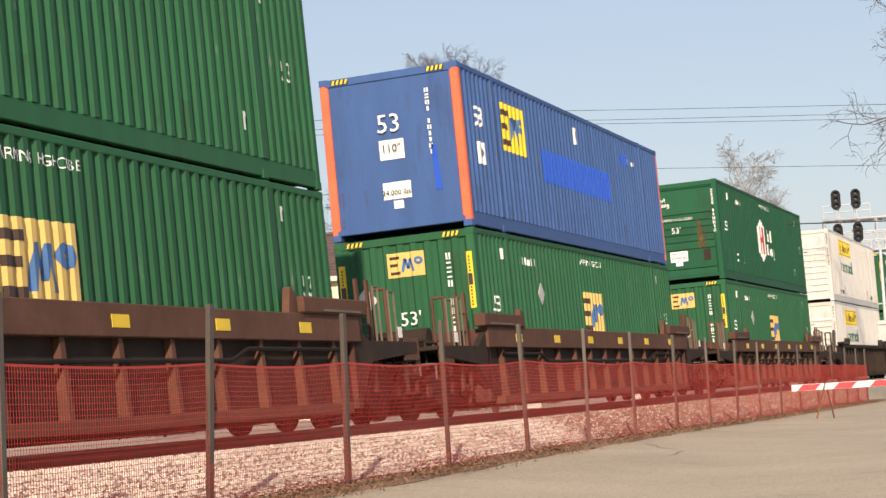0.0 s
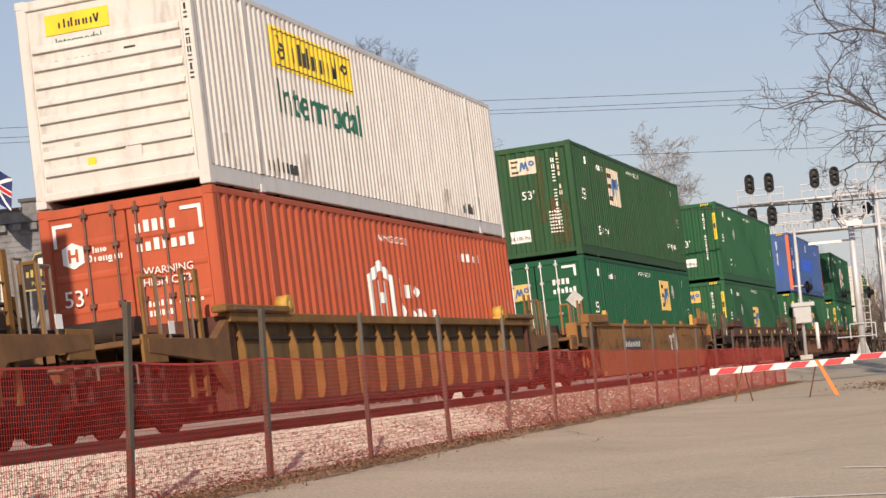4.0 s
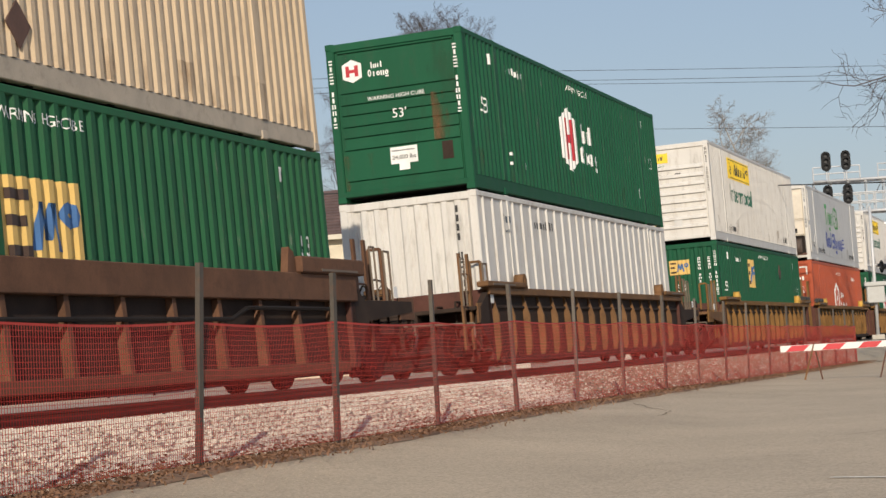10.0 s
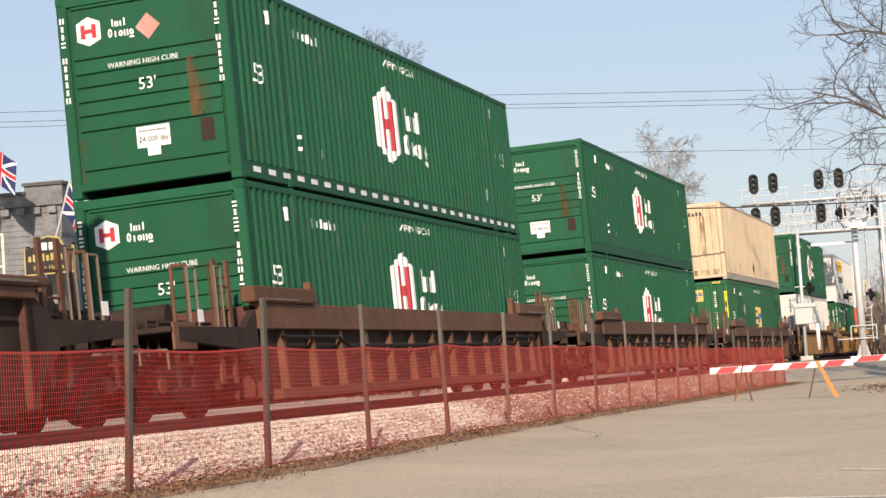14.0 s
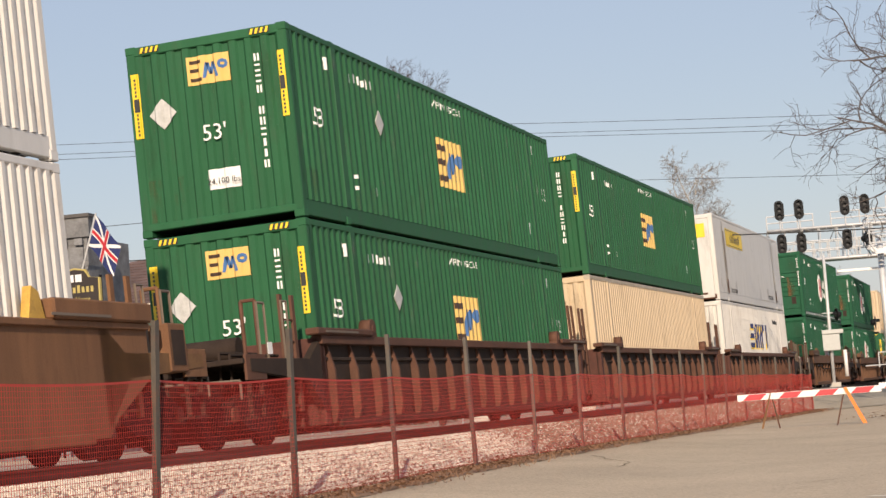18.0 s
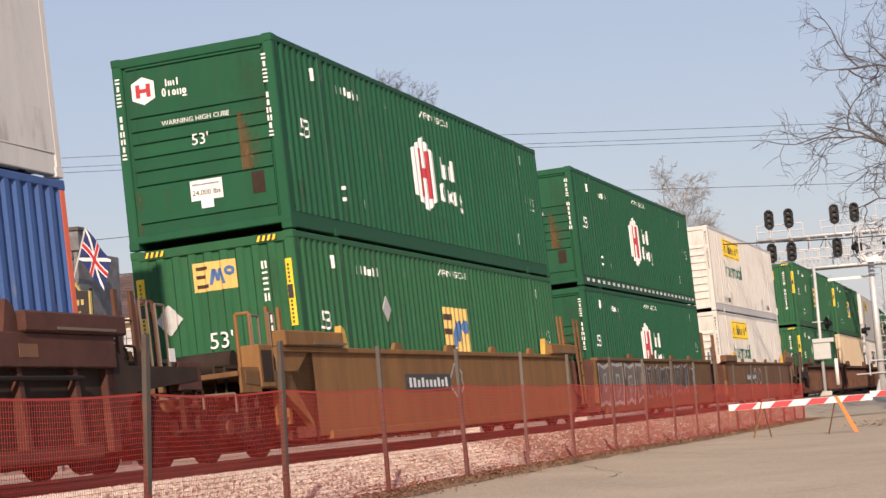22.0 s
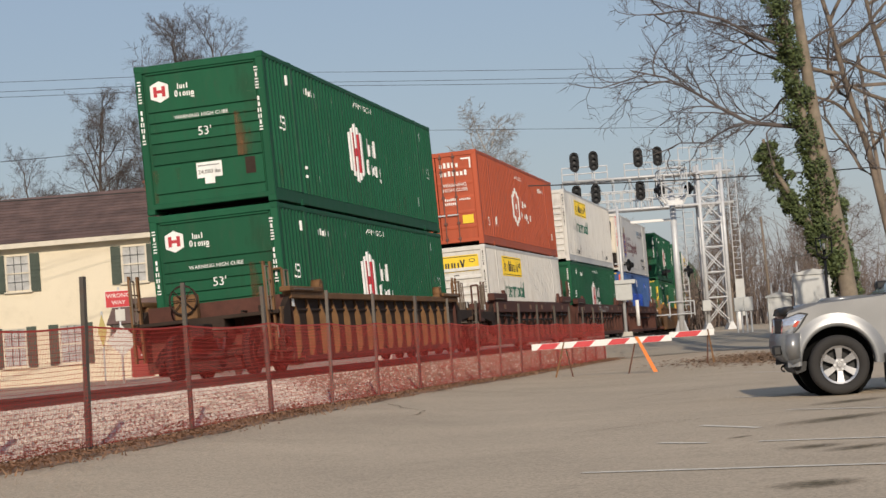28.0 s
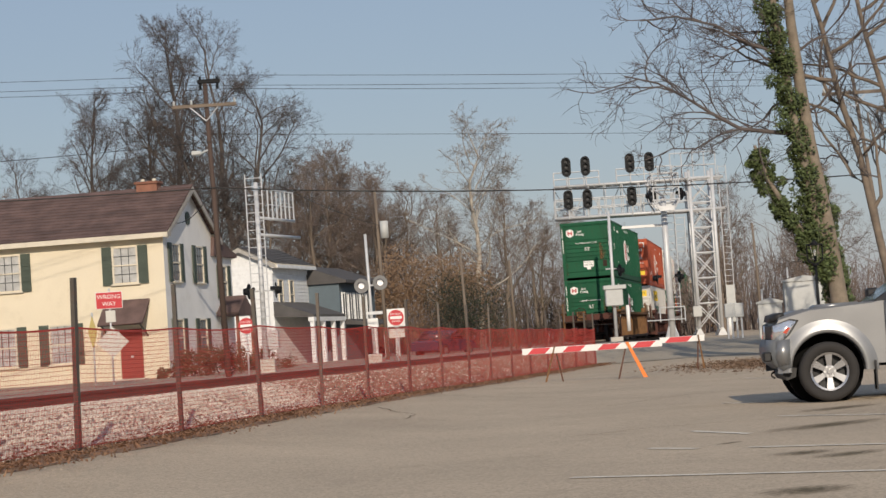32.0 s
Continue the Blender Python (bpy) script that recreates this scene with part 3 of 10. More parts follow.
def shell(c, paint, side, end, post_paint=None, rail_paint=None, crest=False):
    """Frame, sheets, roof and floor of a box; c is its empty."""
    post_paint, rail_paint = post_paint or paint, rail_paint or paint
    prof = side_profile(side)
    for name, sgn in (("side_panel", -1), ("side_panel", 1)):
        vs, fs = [], []
        for k, (u, d) in enumerate(prof):
            vs += [(u, sgn * (HW - d), 0.27), (u, sgn * (HW - d), 2.80)]
            if k:
                q = (2 * k - 2, 2 * k, 2 * k + 1, 2 * k - 1)
                fs.append(q if sgn < 0 else q[::-1])
        part(name, raw(name, vs, fs, paint), None, c)
    for sgn in (-1, 1):
        bm = bmesh.new()
        y0, y1 = sorted((sgn * (HW - 0.015), sgn * (HW - 0.13)))
        box(bm, -7.92, 7.92, y0, y1, 0.03, 0.275, 0.01)
        part("bottom_rail", bm, rail_paint, c)
        bm = bmesh.new()
        y0, y1 = sorted((sgn * (HW + 0.004), sgn * (HW - 0.10)))
        box(bm, -7.92, 7.92, y0, y1, 2.79, CH - 0.01, 0.012)
        part("top_rail", bm, rail_paint, c)
        for ex in (-1, 1):
            bm = bmesh.new()
            x0, x1 = sorted((ex * (HL - 0.005), ex * (HL - 0.155)))
            y0, y1 = sorted((sgn * (HW - 0.002), sgn * (HW - 0.16)))
            box(bm, x0, x1, y0, y1, 0.1, CH - 0.1, 0.02)
            part("corner_post", bm, post_paint, c)
    cm = casting_mesh(rail_paint)
    for ex in (-HL + 0.092, -6.1, 6.1, HL - 0.092):
        for ey in (-HW + 0.078, HW - 0.078):
            for ez in (0.062, CH - 0.058):
                if ez < 1 or abs(ex) > 7 or ey < 0:
                    part("corner_casting", cm, None, c, "", pose(ex, ey, ez))
    bm = bmesh.new()
    box(bm, -7.98, 7.98, -HW + 0.05, HW - 0.05, CH - 0.06, CH - 0.02)
    part("roof_sheet", bm, paint, c)
    bm = bmesh.new()
    box(bm, -7.98, 7.98, -HW + 0.06, HW - 0.06, 0.10, 0.2)
    for k in range(9):
        x = -7.2 + k * 1.8
        box(bm, x, x + 0.12, -HW + 0.06, HW - 0.06, 0.02, 0.10)
    part("floor_frame", bm, DARK, c)
    # front bulkhead
    bm = bmesh.new()
    box(bm, HL - 0.10, HL - 0.05, -HW + 0.15, HW - 0.15, 0.12, CH - 0.1)
    part("front_panel", bm, paint, c)
    # rear end
    for z0, z1 in ((0.095, 0.20), (CH - 0.15, CH - 0.012)):
        bm = bmesh.new()
        box(bm, -HL + 0.004, -HL + 0.13, -HW + 0.1, HW - 0.1, z0, z1, 0.012)
        part("end_rail", bm, post_paint if end == "reefer" else paint, c)
    e0, e1 = -HW + 0.158, HW - 0.158
    if end == "wave":
        ep = [(u, d + 0.02) for u, d in corr(e0, e1, 0.26, 0.035)]
        vs, fs = [], []
        for k, (u, d) in enumerate(ep):
            vs += [(-HL + d, -u, 0.19), (-HL + d, -u, CH - 0.14)]
            if k:
                fs.append((2 * k - 2, 2 * k, 2 * k + 1, 2 * k - 1))
        part("end_panel", raw("end_panel", vs, fs, paint), None, c)
    elif end == "slats":
        ep = [(e0, 0.045), (e1, 0.045)]
        bm = bmesh.new()
        box(bm, -HL + 0.045, -HL + 0.09, e0, e1, 0.19, CH - 0.14)
        part("end_panel", bm, paint, c)
        for k in range(8):
            z = 0.42 + k * 0.245
            bm = bmesh.new()
            prism(bm, [(-HL + 0.05, z), (-HL - 0.012, z + 0.012), (-HL - 0.008, z + 0.06), (-HL + 0.05, z + 0.13)], "y", e0 + 0.04, e1 - 0.04)
            part("end_rib", bm, paint, c)
    elif end == "grooves":
        ep = [(e0, 0.02), (e1, 0.02)]
        bm = bmesh.new()
        box(bm, -HL + 0.055, -HL + 0.09, e0, e1, 0.19, CH - 0.14)
        part("end_panel", bm, paint, c)
        lines = (0.19, 0.38, 0.94, 1.16, 1.36, 1.57, 1.76, 1.97, 2.70, CH - 0.13)
        for z0, z1 in zip(lines, lines[1:]):
            bm = bmesh.new()
            box(bm, -HL + 0.02, -HL + 0.056, e0 + 0.03, e1 - 0.06, z0 + 0.004, z1 - 0.026, 0.006)
            part("end_field", bm, paint, c)
    elif end == "doors":
        ep = [(e0, 0.03), (e1, 0.03)]
        for a, b in ((e0, -0.012), (0.012, e1)):
            bm = bmesh.new()
            box(bm, -HL + 0.03, -HL + 0.09, -b, -a, 0.19, CH - 0.15, 0.008)
            leaf = part("door", bm, paint, c)
            for z in (0.5, 0.95, 1.4, 1.85, 2.3):
                bm = bmesh.new()
                prism(bm, [(-HL + 0.032, z), (-HL + 0.018, z + 0.04), (-HL + 0.018, z + 0.09), (-HL + 0.032, z + 0.13)], "y", -b + 0.03, -a - 0.03)
                part("door_rib", bm, paint, leaf)
            for f in (0.48, 0.86) if a < 0 else (0.14, 0.5):
                u = a + (b - a) * f
                bm = bmesh.new()
                tube(bm, (-HL - 0.02, -u, 0.1), (-HL - 0.02, -u, CH - 0.06), 0.017, n=6)
                for z in (0.22, 0.7, 1.5, 2.3, CH - 0.16):
                    box(bm, -HL - 0.045, -HL + 0.03, -u - 0.045, -u + 0.045, z - 0.03, z + 0.03)
                part("lock_rod", bm, STEEL if paint is not ORANGE else LOCK_ROD, leaf)
                bm = bmesh.new()
                box(bm, -HL - 0.05, -HL - 0.03, -u - 0.02, -u + 0.32, 0.93, 0.97)
                part("door_handle", bm, STEEL, leaf)
    elif end == "reefer":
        ep = [(e0, 0.12), (e1, 0.12)]
        bm = bmesh.new()
        box(bm, -HL + 0.12, -HL + 0.16, e0, e1, 0.19, CH - 0.14)
        part("end_panel", bm, WHITE, c)
        cooling_unit(c, crest)
    else:
        ep = [(e0, 0.03), (e1, 0.03)]
        bm = bmesh.new()
        box(bm, -HL + 0.03, -HL + 0.09, e0, e1, 0.19, CH - 0.14, 0.01)
        part("end_panel", bm, paint, c)
    # wear: rust along the lower edges, grime down the end, scuffs on the sheets
    full = [(-HW, 0.0), (e0 - 0.001, 0.0)] + ep + [(e1 + 0.001, 0.0), (HW, 0.0)]
    if end not in ("reefer", "doors"):
        lift = 0.007 if end == "wave" else 0.006
        part("rust_run", decal(full, [rect(e0 + 0.02, e1 - 0.02, 0.21, 0.85)], lift, "rear"), RUST_RUN, c)
        part("grime_run", decal(full, [rect(e0 + 0.02, e1 - 0.02, 0.9, 2.7)], lift, "rear"), SOOT, c)
    else:
        part("grime_run", decal([(-HW, -0.002), (HW, -0.002)], [rect(e0 + 0.02, e1 - 0.02, 0.21, 0.9)], 0.006, "rear"), SOOT, c)
    part("rust_run", decal(prof, [rect(-7.9, 7.9, 0.29, 0.75)], 0.004), RUST_RUN if paint in (WHITE, GREY, TAN) else SOOT, c)
    part("scuff", decal(prof, [rect(-7.9, 7.9, 0.8, 2.75)], 0.0035), SCUFF if paint not in (WHITE, GREY, TAN) else FAINT, c)
    return prof, [(-HW, 0.0), (e0 - 0.001, 0.0)] + ep + [(e1 + 0.001, 0.0), (HW, 0.0)]


def U(x):
    """Metres from the rear end to the box's own x."""
    return x - HL


def E(x):
    """Metres from the far edge of the rear end to its own cross position."""
    return x - HW


def side_mark(name, prof, polys, paint, c, label=""):
    if len(polys) <= 3:
        shape_marks(name, prof, polys, 0.007, paint, c, label)
        return
    ob = part(name, decal(prof, polys), paint, c, label)
    tagged(ob, kind="stuff")


def end_mark(name, prof, polys, paint, c, label="", lift=0.012):
    if len(polys) <= 3:
        for q in polys:
            part(name, decal(prof, [q], lift, "rear"), paint, c, label)
        return
    ob = part(name, decal(prof, polys, lift, "rear"), paint, c, label)
    tagged(ob, kind="stuff")


def shape_marks(name, prof, polys, lift, paint, c, label=""):
    """One part for each plain shape of a sign."""
    for q in polys:
        part(name, decal(prof, [q], lift), paint, c, label)


def small_side_marks(c, prof, seed, paint=None):
    paint = paint or MARK_WHITE
    for u, v in ((1.05, 1.57), (15.22, 1.53)):
        wrapped_text("size_text", "53", 0.40, paint, c, prof, U(u), v)
    wrapped_text("warning_text", "WARNING HIGH CUBE", 0.17, paint, c, prof, U(8.2), 2.60)
    side_mark("lift_mark", prof, [rect(U(2.43), U(2.49), 0.60, 0.84), rect(U(2.49), U(2.62), 0.78, 0.84), rect(U(2.49), U(2.6), 0.60, 0.66)], paint, c)
    side_mark("lift_mark", prof, [rect(U(13.58), U(13.64), 0.58, 0.82), rect(U(13.64), U(13.76), 0.76, 0.82)], paint, c)
    side_mark("lift_mark", prof, [rect(U(3.46), U(3.6), 0.57, 0.7)], paint, c)
    side_mark("lift_mark", prof, [rect(U(1.5), U(1.56), 2.4, 2.6), rect(U(1.56), U(1.68), 2.54, 2.6), rect(U(1.62), U(1.68), 2.4, 2.54)], paint, c)
    side_mark("lift_mark", prof, [rect(U(14.5), U(14.56), 2.38, 2.58), rect(U(14.56), U(14.66), 2.52, 2.58)], paint, c)
    side_mark("number_mark", prof, blocks(U(2.75), U(3.8), 2.36, 2.5, 9, seed, 0.5), paint, c)


def logo_polys(u0, u1, v0, v1):
    """Plain shapes of the yellow sign: a dark comb, a blue zigzag, a dark blue loop."""
    w, h = u1 - u0, v1 - v0
    b, t = v0 + 0.12 * h, v0 + 0.86 * h
    dark = [rect(u0 + 0.07 * w, u0 + (0.34 if f != 0.33 else 0.28) * w, b + f * h, b + f * h + 0.12 * h) for f in (0.0, 0.33, 0.62)]
    b, t = v0 + 0.2 * h, v0 + 0.74 * h
    x = [u0 + f * w for f in (0.36, 0.44, 0.51, 0.58, 0.66)]
    d = 0.075 * w
    blue = [[(x[0], b), (x[0] + d, b), (x[1] + d, t), (x[1], t)], [(x[1], t), (x[1] + d, t), (x[2] + d, b + 0.12 * h), (x[2], b + 0.12 * h)],
            [(x[2], b + 0.12 * h), (x[2] + d, b + 0.12 * h), (x[3] + d, t), (x[3], t)], [(x[3], t), (x[3] + d, t), (x[4] + d, b), (x[4], b)]]
    loop = ring(u0 + 0.84 * w, v0 + 0.62 * h, 0.24 * w, 0.34 * h, 0.075 * w, 8)
    return dark, blue, loop


def panel_logo(c, prof, u0, u1, v0, v1, back=None):
    """Yellow panel with a dark, a blue and a dark plain shape."""
    side_mark("logo_panel", prof, [rect(u0, u1, v0, v1)], back or LOGO_TAN, c, "yellow sign panel")
    for q, paint in zip(logo_polys(u0, u1, v0, v1), (SIGN_BROWN, SIGN_BLUE, SIGN_BLUE)):
        tagged(part("logo_shape", decal(prof, q, 0.013), paint, c), kind="stuff")


def end_logo(c, ep, u0, u1, v0, v1, back=None):
    end_mark("logo_panel", ep, [rect(u0, u1, v0, v1)], back or LOGO_TAN, c, "yellow sign panel")
    for q, paint in zip(logo_polys(u0, u1, v0, v1), (SIGN_BROWN, SIGN_BLUE, SIGN_BLUE)):
        tagged(part("logo_shape", decal(ep, q, 0.018, "rear"), paint, c), kind="stuff")


def weight_label(c, ep, u, v, words="24,000 lbs"):
    end_mark("rating_plate", ep, [rect(u - 0.26, u + 0.26, v - 0.15, v + 0.15)], MARK_WHITE, c, "white rating plate")
    flat_text("rating_text", words, 0.13, MARK_BLACK, c, u, v - 0.04, 0.022)


def hazard_corners(c, ep):
    flat = [(-HW, 0.002), (HW, 0.002)]
    for a in (0.24, 2.02):
        end_mark("hazard_band", flat, [rect(E(a), E(a + 0.32), 2.775, 2.862)], MARK_BLACK, c, "", 0.012)
        end_mark("hazard_stripe", flat, [[(E(a + 0.005 + k * 0.08), 2.778), (E(a + 0.045 + k * 0.08), 2.778), (E(a + 0.075 + k * 0.08), 2.859), (E(a + 0.035 + k * 0.08), 2.859)] for k in range(4)],
                 MARK_YELLOW, c, "", 0.018)


def yellow_strips(c, ep):
    for a in (0.06, 2.41):
        end_mark("side_strip", ep, [rect(E(a), E(a + 0.12), 1.5, 2.48)], MARK_YELLOW, c, "yellow strip", 0.01)
        end_mark("strip_mark", ep, [rect(E(a + 0.02), E(a + 0.10), 1.90, 2.10)] + [rect(E(a + 0.045), E(a + 0.075), 1.54 + k * 0.06, 1.575 + k * 0.06) for k in range(6)]
                 + [rect(E(a + 0.045), E(a + 0.075), 2.13 + k * 0.06, 2.165 + k * 0.06) for k in range(5)], MARK_BLACK, c, "", 0.016)


def green_panel_box(c, seed, logo=True, placard=None, old=False, doors=False):
    paint = GREEN_OLD if old else GREEN_B if doors else GREEN_A
    prof, ep = shell(c, paint, "wave", "doors" if doors else "wave")
    small_side_marks(c, prof, seed)
    if logo:
        panel_logo(c, prof, *((U(4.28), U(5.86), 1.51, 2.52) if old else (U(10.55), U(12.0), 1.6, 2.5) if doors else (U(7.24), U(8.88), 1.07, 1.98)), LOGO_PALE if old else None)
    if old:
        for u in (3.0, 13.65):
            wrapped_text("lift_text", "TOP LIFT ONLY", 0.2, MARK_WHITE, c, prof, U(u), 0.72)
        end_mark("data_mark", ep, [q for k in range(7) for q in blocks(E(1.85), E(2.2), 0.62 + k * 0.085, 0.665 + k * 0.085, 5, 90 + k)], MARK_WHITE, c, "", 0.012)
        end_mark("rust_streak", ep, [rect(E(0.5), E(0.62), 0.7, 2.0), rect(E(1.55), E(1.8), 0.9, 2.6), rect(E(1.9), E(2.35), 0.3, 1.5)], STAIN, c, "brown rust streak", 0.010)
    if placard:
        plate_mark("placard", diamond(U(4.0) if not doors else U(12.68), 1.84 if not doors else 2.17, 0.21), PLACARD, c, "pale grey diamond placard")
    if logo:
        end_logo(c, ep, *((E(0.5), E(1.14), 1.92, 2.34) if doors else (E(0.97), E(1.65), 2.17, 2.60)), LOGO_PALE if old else None)
    if doors:
        end_mark("number_mark", ep, blocks(E(1.73), E(2.2), 2.22, 2.36, 4, 47) + blocks(E(1.73), E(2.35), 2.0, 2.14, 6, 48), MARK_WHITE, c, "", 0.03)
        end_mark("hinge_mark", ep, [rect(E(2.3), E(2.36), 2.4, 2.68), rect(E(2.0), E(2.3), 2.62, 2.68)], MARK_WHITE, c, "", 0.02)
    else:
        end_mark("number_mark", ep, column(E(2.08), 0.11, 2.5, 0.75, 11, seed), MARK_WHITE, c)
    if old:
        end_mark("number_mark", ep, column(E(2.22), 0.11, 2.62, 1.5, 7, seed + 1), LOGO_PALE, c)
        flat_text("size_text", "53'", 0.30, MARK_WHITE, c, E(1.38), 1.62, 0.006)
        weight_label(c, ep, E(1.05), 0.62, "24,100 lbs")
    elif not doors:
        yellow_strips(c, ep)
        hazard_corners(c, ep)
        flat_text("size_text", "53'", 0.34, MARK_WHITE, c, E(1.32), 1.42, 0.006)
        weight_label(c, ep, E(1.40), 0.73, "24,100 lbs")
    if placard:
        end_mark("placard", ep, [diamond(E(0.52) if not doors else E(2.25), 1.82, 0.23)] if placard == 1 else [[(E(0.78) + 0.2 * math.cos(k * math.pi / 4 + 0.39), 1.98 + 0.2 * math.sin(k * math.pi / 4 + 0.39)) for k in range(8)]],
                 PLACARD, c, "pale placard", 0.03)


def hex_logo_side(c, prof, hollow=False):
    u, v = (U(7.2), 1.48) if not hollow else (U(7.0), 1.47)
    side_mark("logo_hexagon", prof, [hexagon(u, v, 1.32, 1.38 if not hollow else 1.3)], MARK_WHITE, c, "white hexagon sign")
    if hollow:
        shape_marks("logo_field", prof, [hexagon(u, v, 0.8, 0.95)], 0.011, ORANGE, c)
    d, t = (0.34, 0.44) if not hollow else (0.26, 0.3)
    shape_marks("logo_shape", prof, [rect(u - d, u - d + 0.2, v - t, v + t), rect(u + d - 0.2, u + d, v - t, v + t), rect(u - d + 0.2, u + d - 0.2, v - 0.08, v + 0.10)], 0.015, MARK_RED if not hollow else MARK_WHITE, c)
    if hollow:
        q = plain_shapes(U(8.0), U(9.2), 1.5, 1.84, "hno") + plain_shapes(U(7.95), U(10.1), 1.1, 1.42, "Oiongin")
    else:
        q = plain_shapes(U(8.2), U(9.2), 1.5, 1.9, "hn|") + plain_shapes(U(8.1), U(9.55), 1.04, 1.42, "Oiong")
    tagged(part("name_mark", decal(prof, q, 0.008), MARK_WHITE, c, "white name shapes"), kind="stuff")


def green_hex_box(c, seed, dashes=False, placard=None):
    prof, ep = shell(c, GREEN_B, "wave", "grooves")
    small_side_marks(c, prof, seed)
    hex_logo_side(c, prof)
    if dashes:
        side_mark("reflector_band", [(-8, 0.012), (8, 0.012)], [rect(-7.6 + k * 0.6, -7.3 + k * 0.6, 0.12, 0.2) for k in range(26)], MARK_WHITE, c, "white reflective dashes")
    end_mark("logo_hexagon", ep, [hexagon(E(0.48), 2.36, 0.37, 0.42)], MARK_WHITE, c, "white hexagon sign", 0.008)
    end_mark("logo_shape", ep, [rect(E(0.36), E(0.43), 2.26, 2.46), rect(E(0.53), E(0.60), 2.26, 2.46), rect(E(0.43), E(0.53), 2.33, 2.39)], MARK_RED, c, "", 0.013)
    end_mark("name_mark", ep, plain_shapes(E(0.84), E(1.08), 2.37, 2.48, "hn|") + plain_shapes(E(0.77), E(1.18), 2.22, 2.35, "Oiong"), MARK_WHITE, c, "white name shapes", 0.008)
    flat_text("warning_text", "WARNING HIGH CUBE", 0.105, MARK_WHITE, c, E(1.27), 1.82, -0.008)
    flat_text("size_text", "53'", 0.24, MARK_WHITE, c, E(1.31), 1.50, -0.008)
    end_mark("rating_plate", ep, [rect(E(1.07), E(1.58), 0.60, 0.90)], MARK_WHITE, c, "white rating plate", 0.008)
    end_mark("rating_text", ep, blocks(E(1.11), E(1.54), 0.82, 0.85, 12, 49), MARK_BLACK, c, "", 0.012)
    flat_text("rating_text", "24,000 lbs", 0.11, MARK_BLACK, c, E(1.325), 0.71, -0.004)
    end_mark("rating_plate", ep, [rect(E(1.22), E(1.42), 0.48, 0.60)], MARK_WHITE, c, "", 0.008)
    end_mark("vent_cover", ep, [rect(E(2.05), E(2.25), 0.58, 0.90)], CAR_DARK, c, "dark scuffed cover plate", 0.008)
    end_mark("rust_streak", ep, [rect(E(1.92), E(2.22), 0.95, 1.8)], STAIN, c, "brown streak", 0.006)
    flat = [(-HW, 0.002), (HW, 0.002)]
    for u in (0.085, 2.44):
        end_mark("number_mark", flat, column(E(u), 0.10, 2.60, 1.34, 11, seed), MARK_WHITE, c, "", 0.009)
    if placard:
        end_mark("placard", ep, [diamond(E(1.39), 2.31, 0.19)], PINK, c, "faded pink diamond placard", 0.008)


def green_dark_box(c, seed):
    prof, ep = shell(c, GREEN_B, "wave", "wave")
    small_side_marks(c, prof, seed)
    panel_logo(c, prof, U(5.0), U(6.3), 1.6, 2.48)
    plate_mark("placard", diamond(U(11.4), 2.2, 0.26), RUST_PLATE, c, "grey brown diamond placard")
    end_logo(c, ep, E(1.15), E(1.75), 2.0, 2.42)
    end_mark("placard", ep, [diamond(E(0.72), 2.15, 0.2)], PLACARD, c, "pale placard", 0.03)
    flat_text("size_text", "53'", 0.3, MARK_WHITE, c, E(1.5), 1.6, 0.006)
    for u in (2.03, 2.32):
        end_mark("number_mark", ep, column(E(u), 0.1, 2.45, 1.7, 8, seed), MARK_WHITE, c)
    end_mark("number_mark", [(-HW, 0.002), (HW, 0.002)], column(E(2.51), 0.09, 2.6, 1.3, 11, seed), MARK_WHITE, c, "", 0.009)


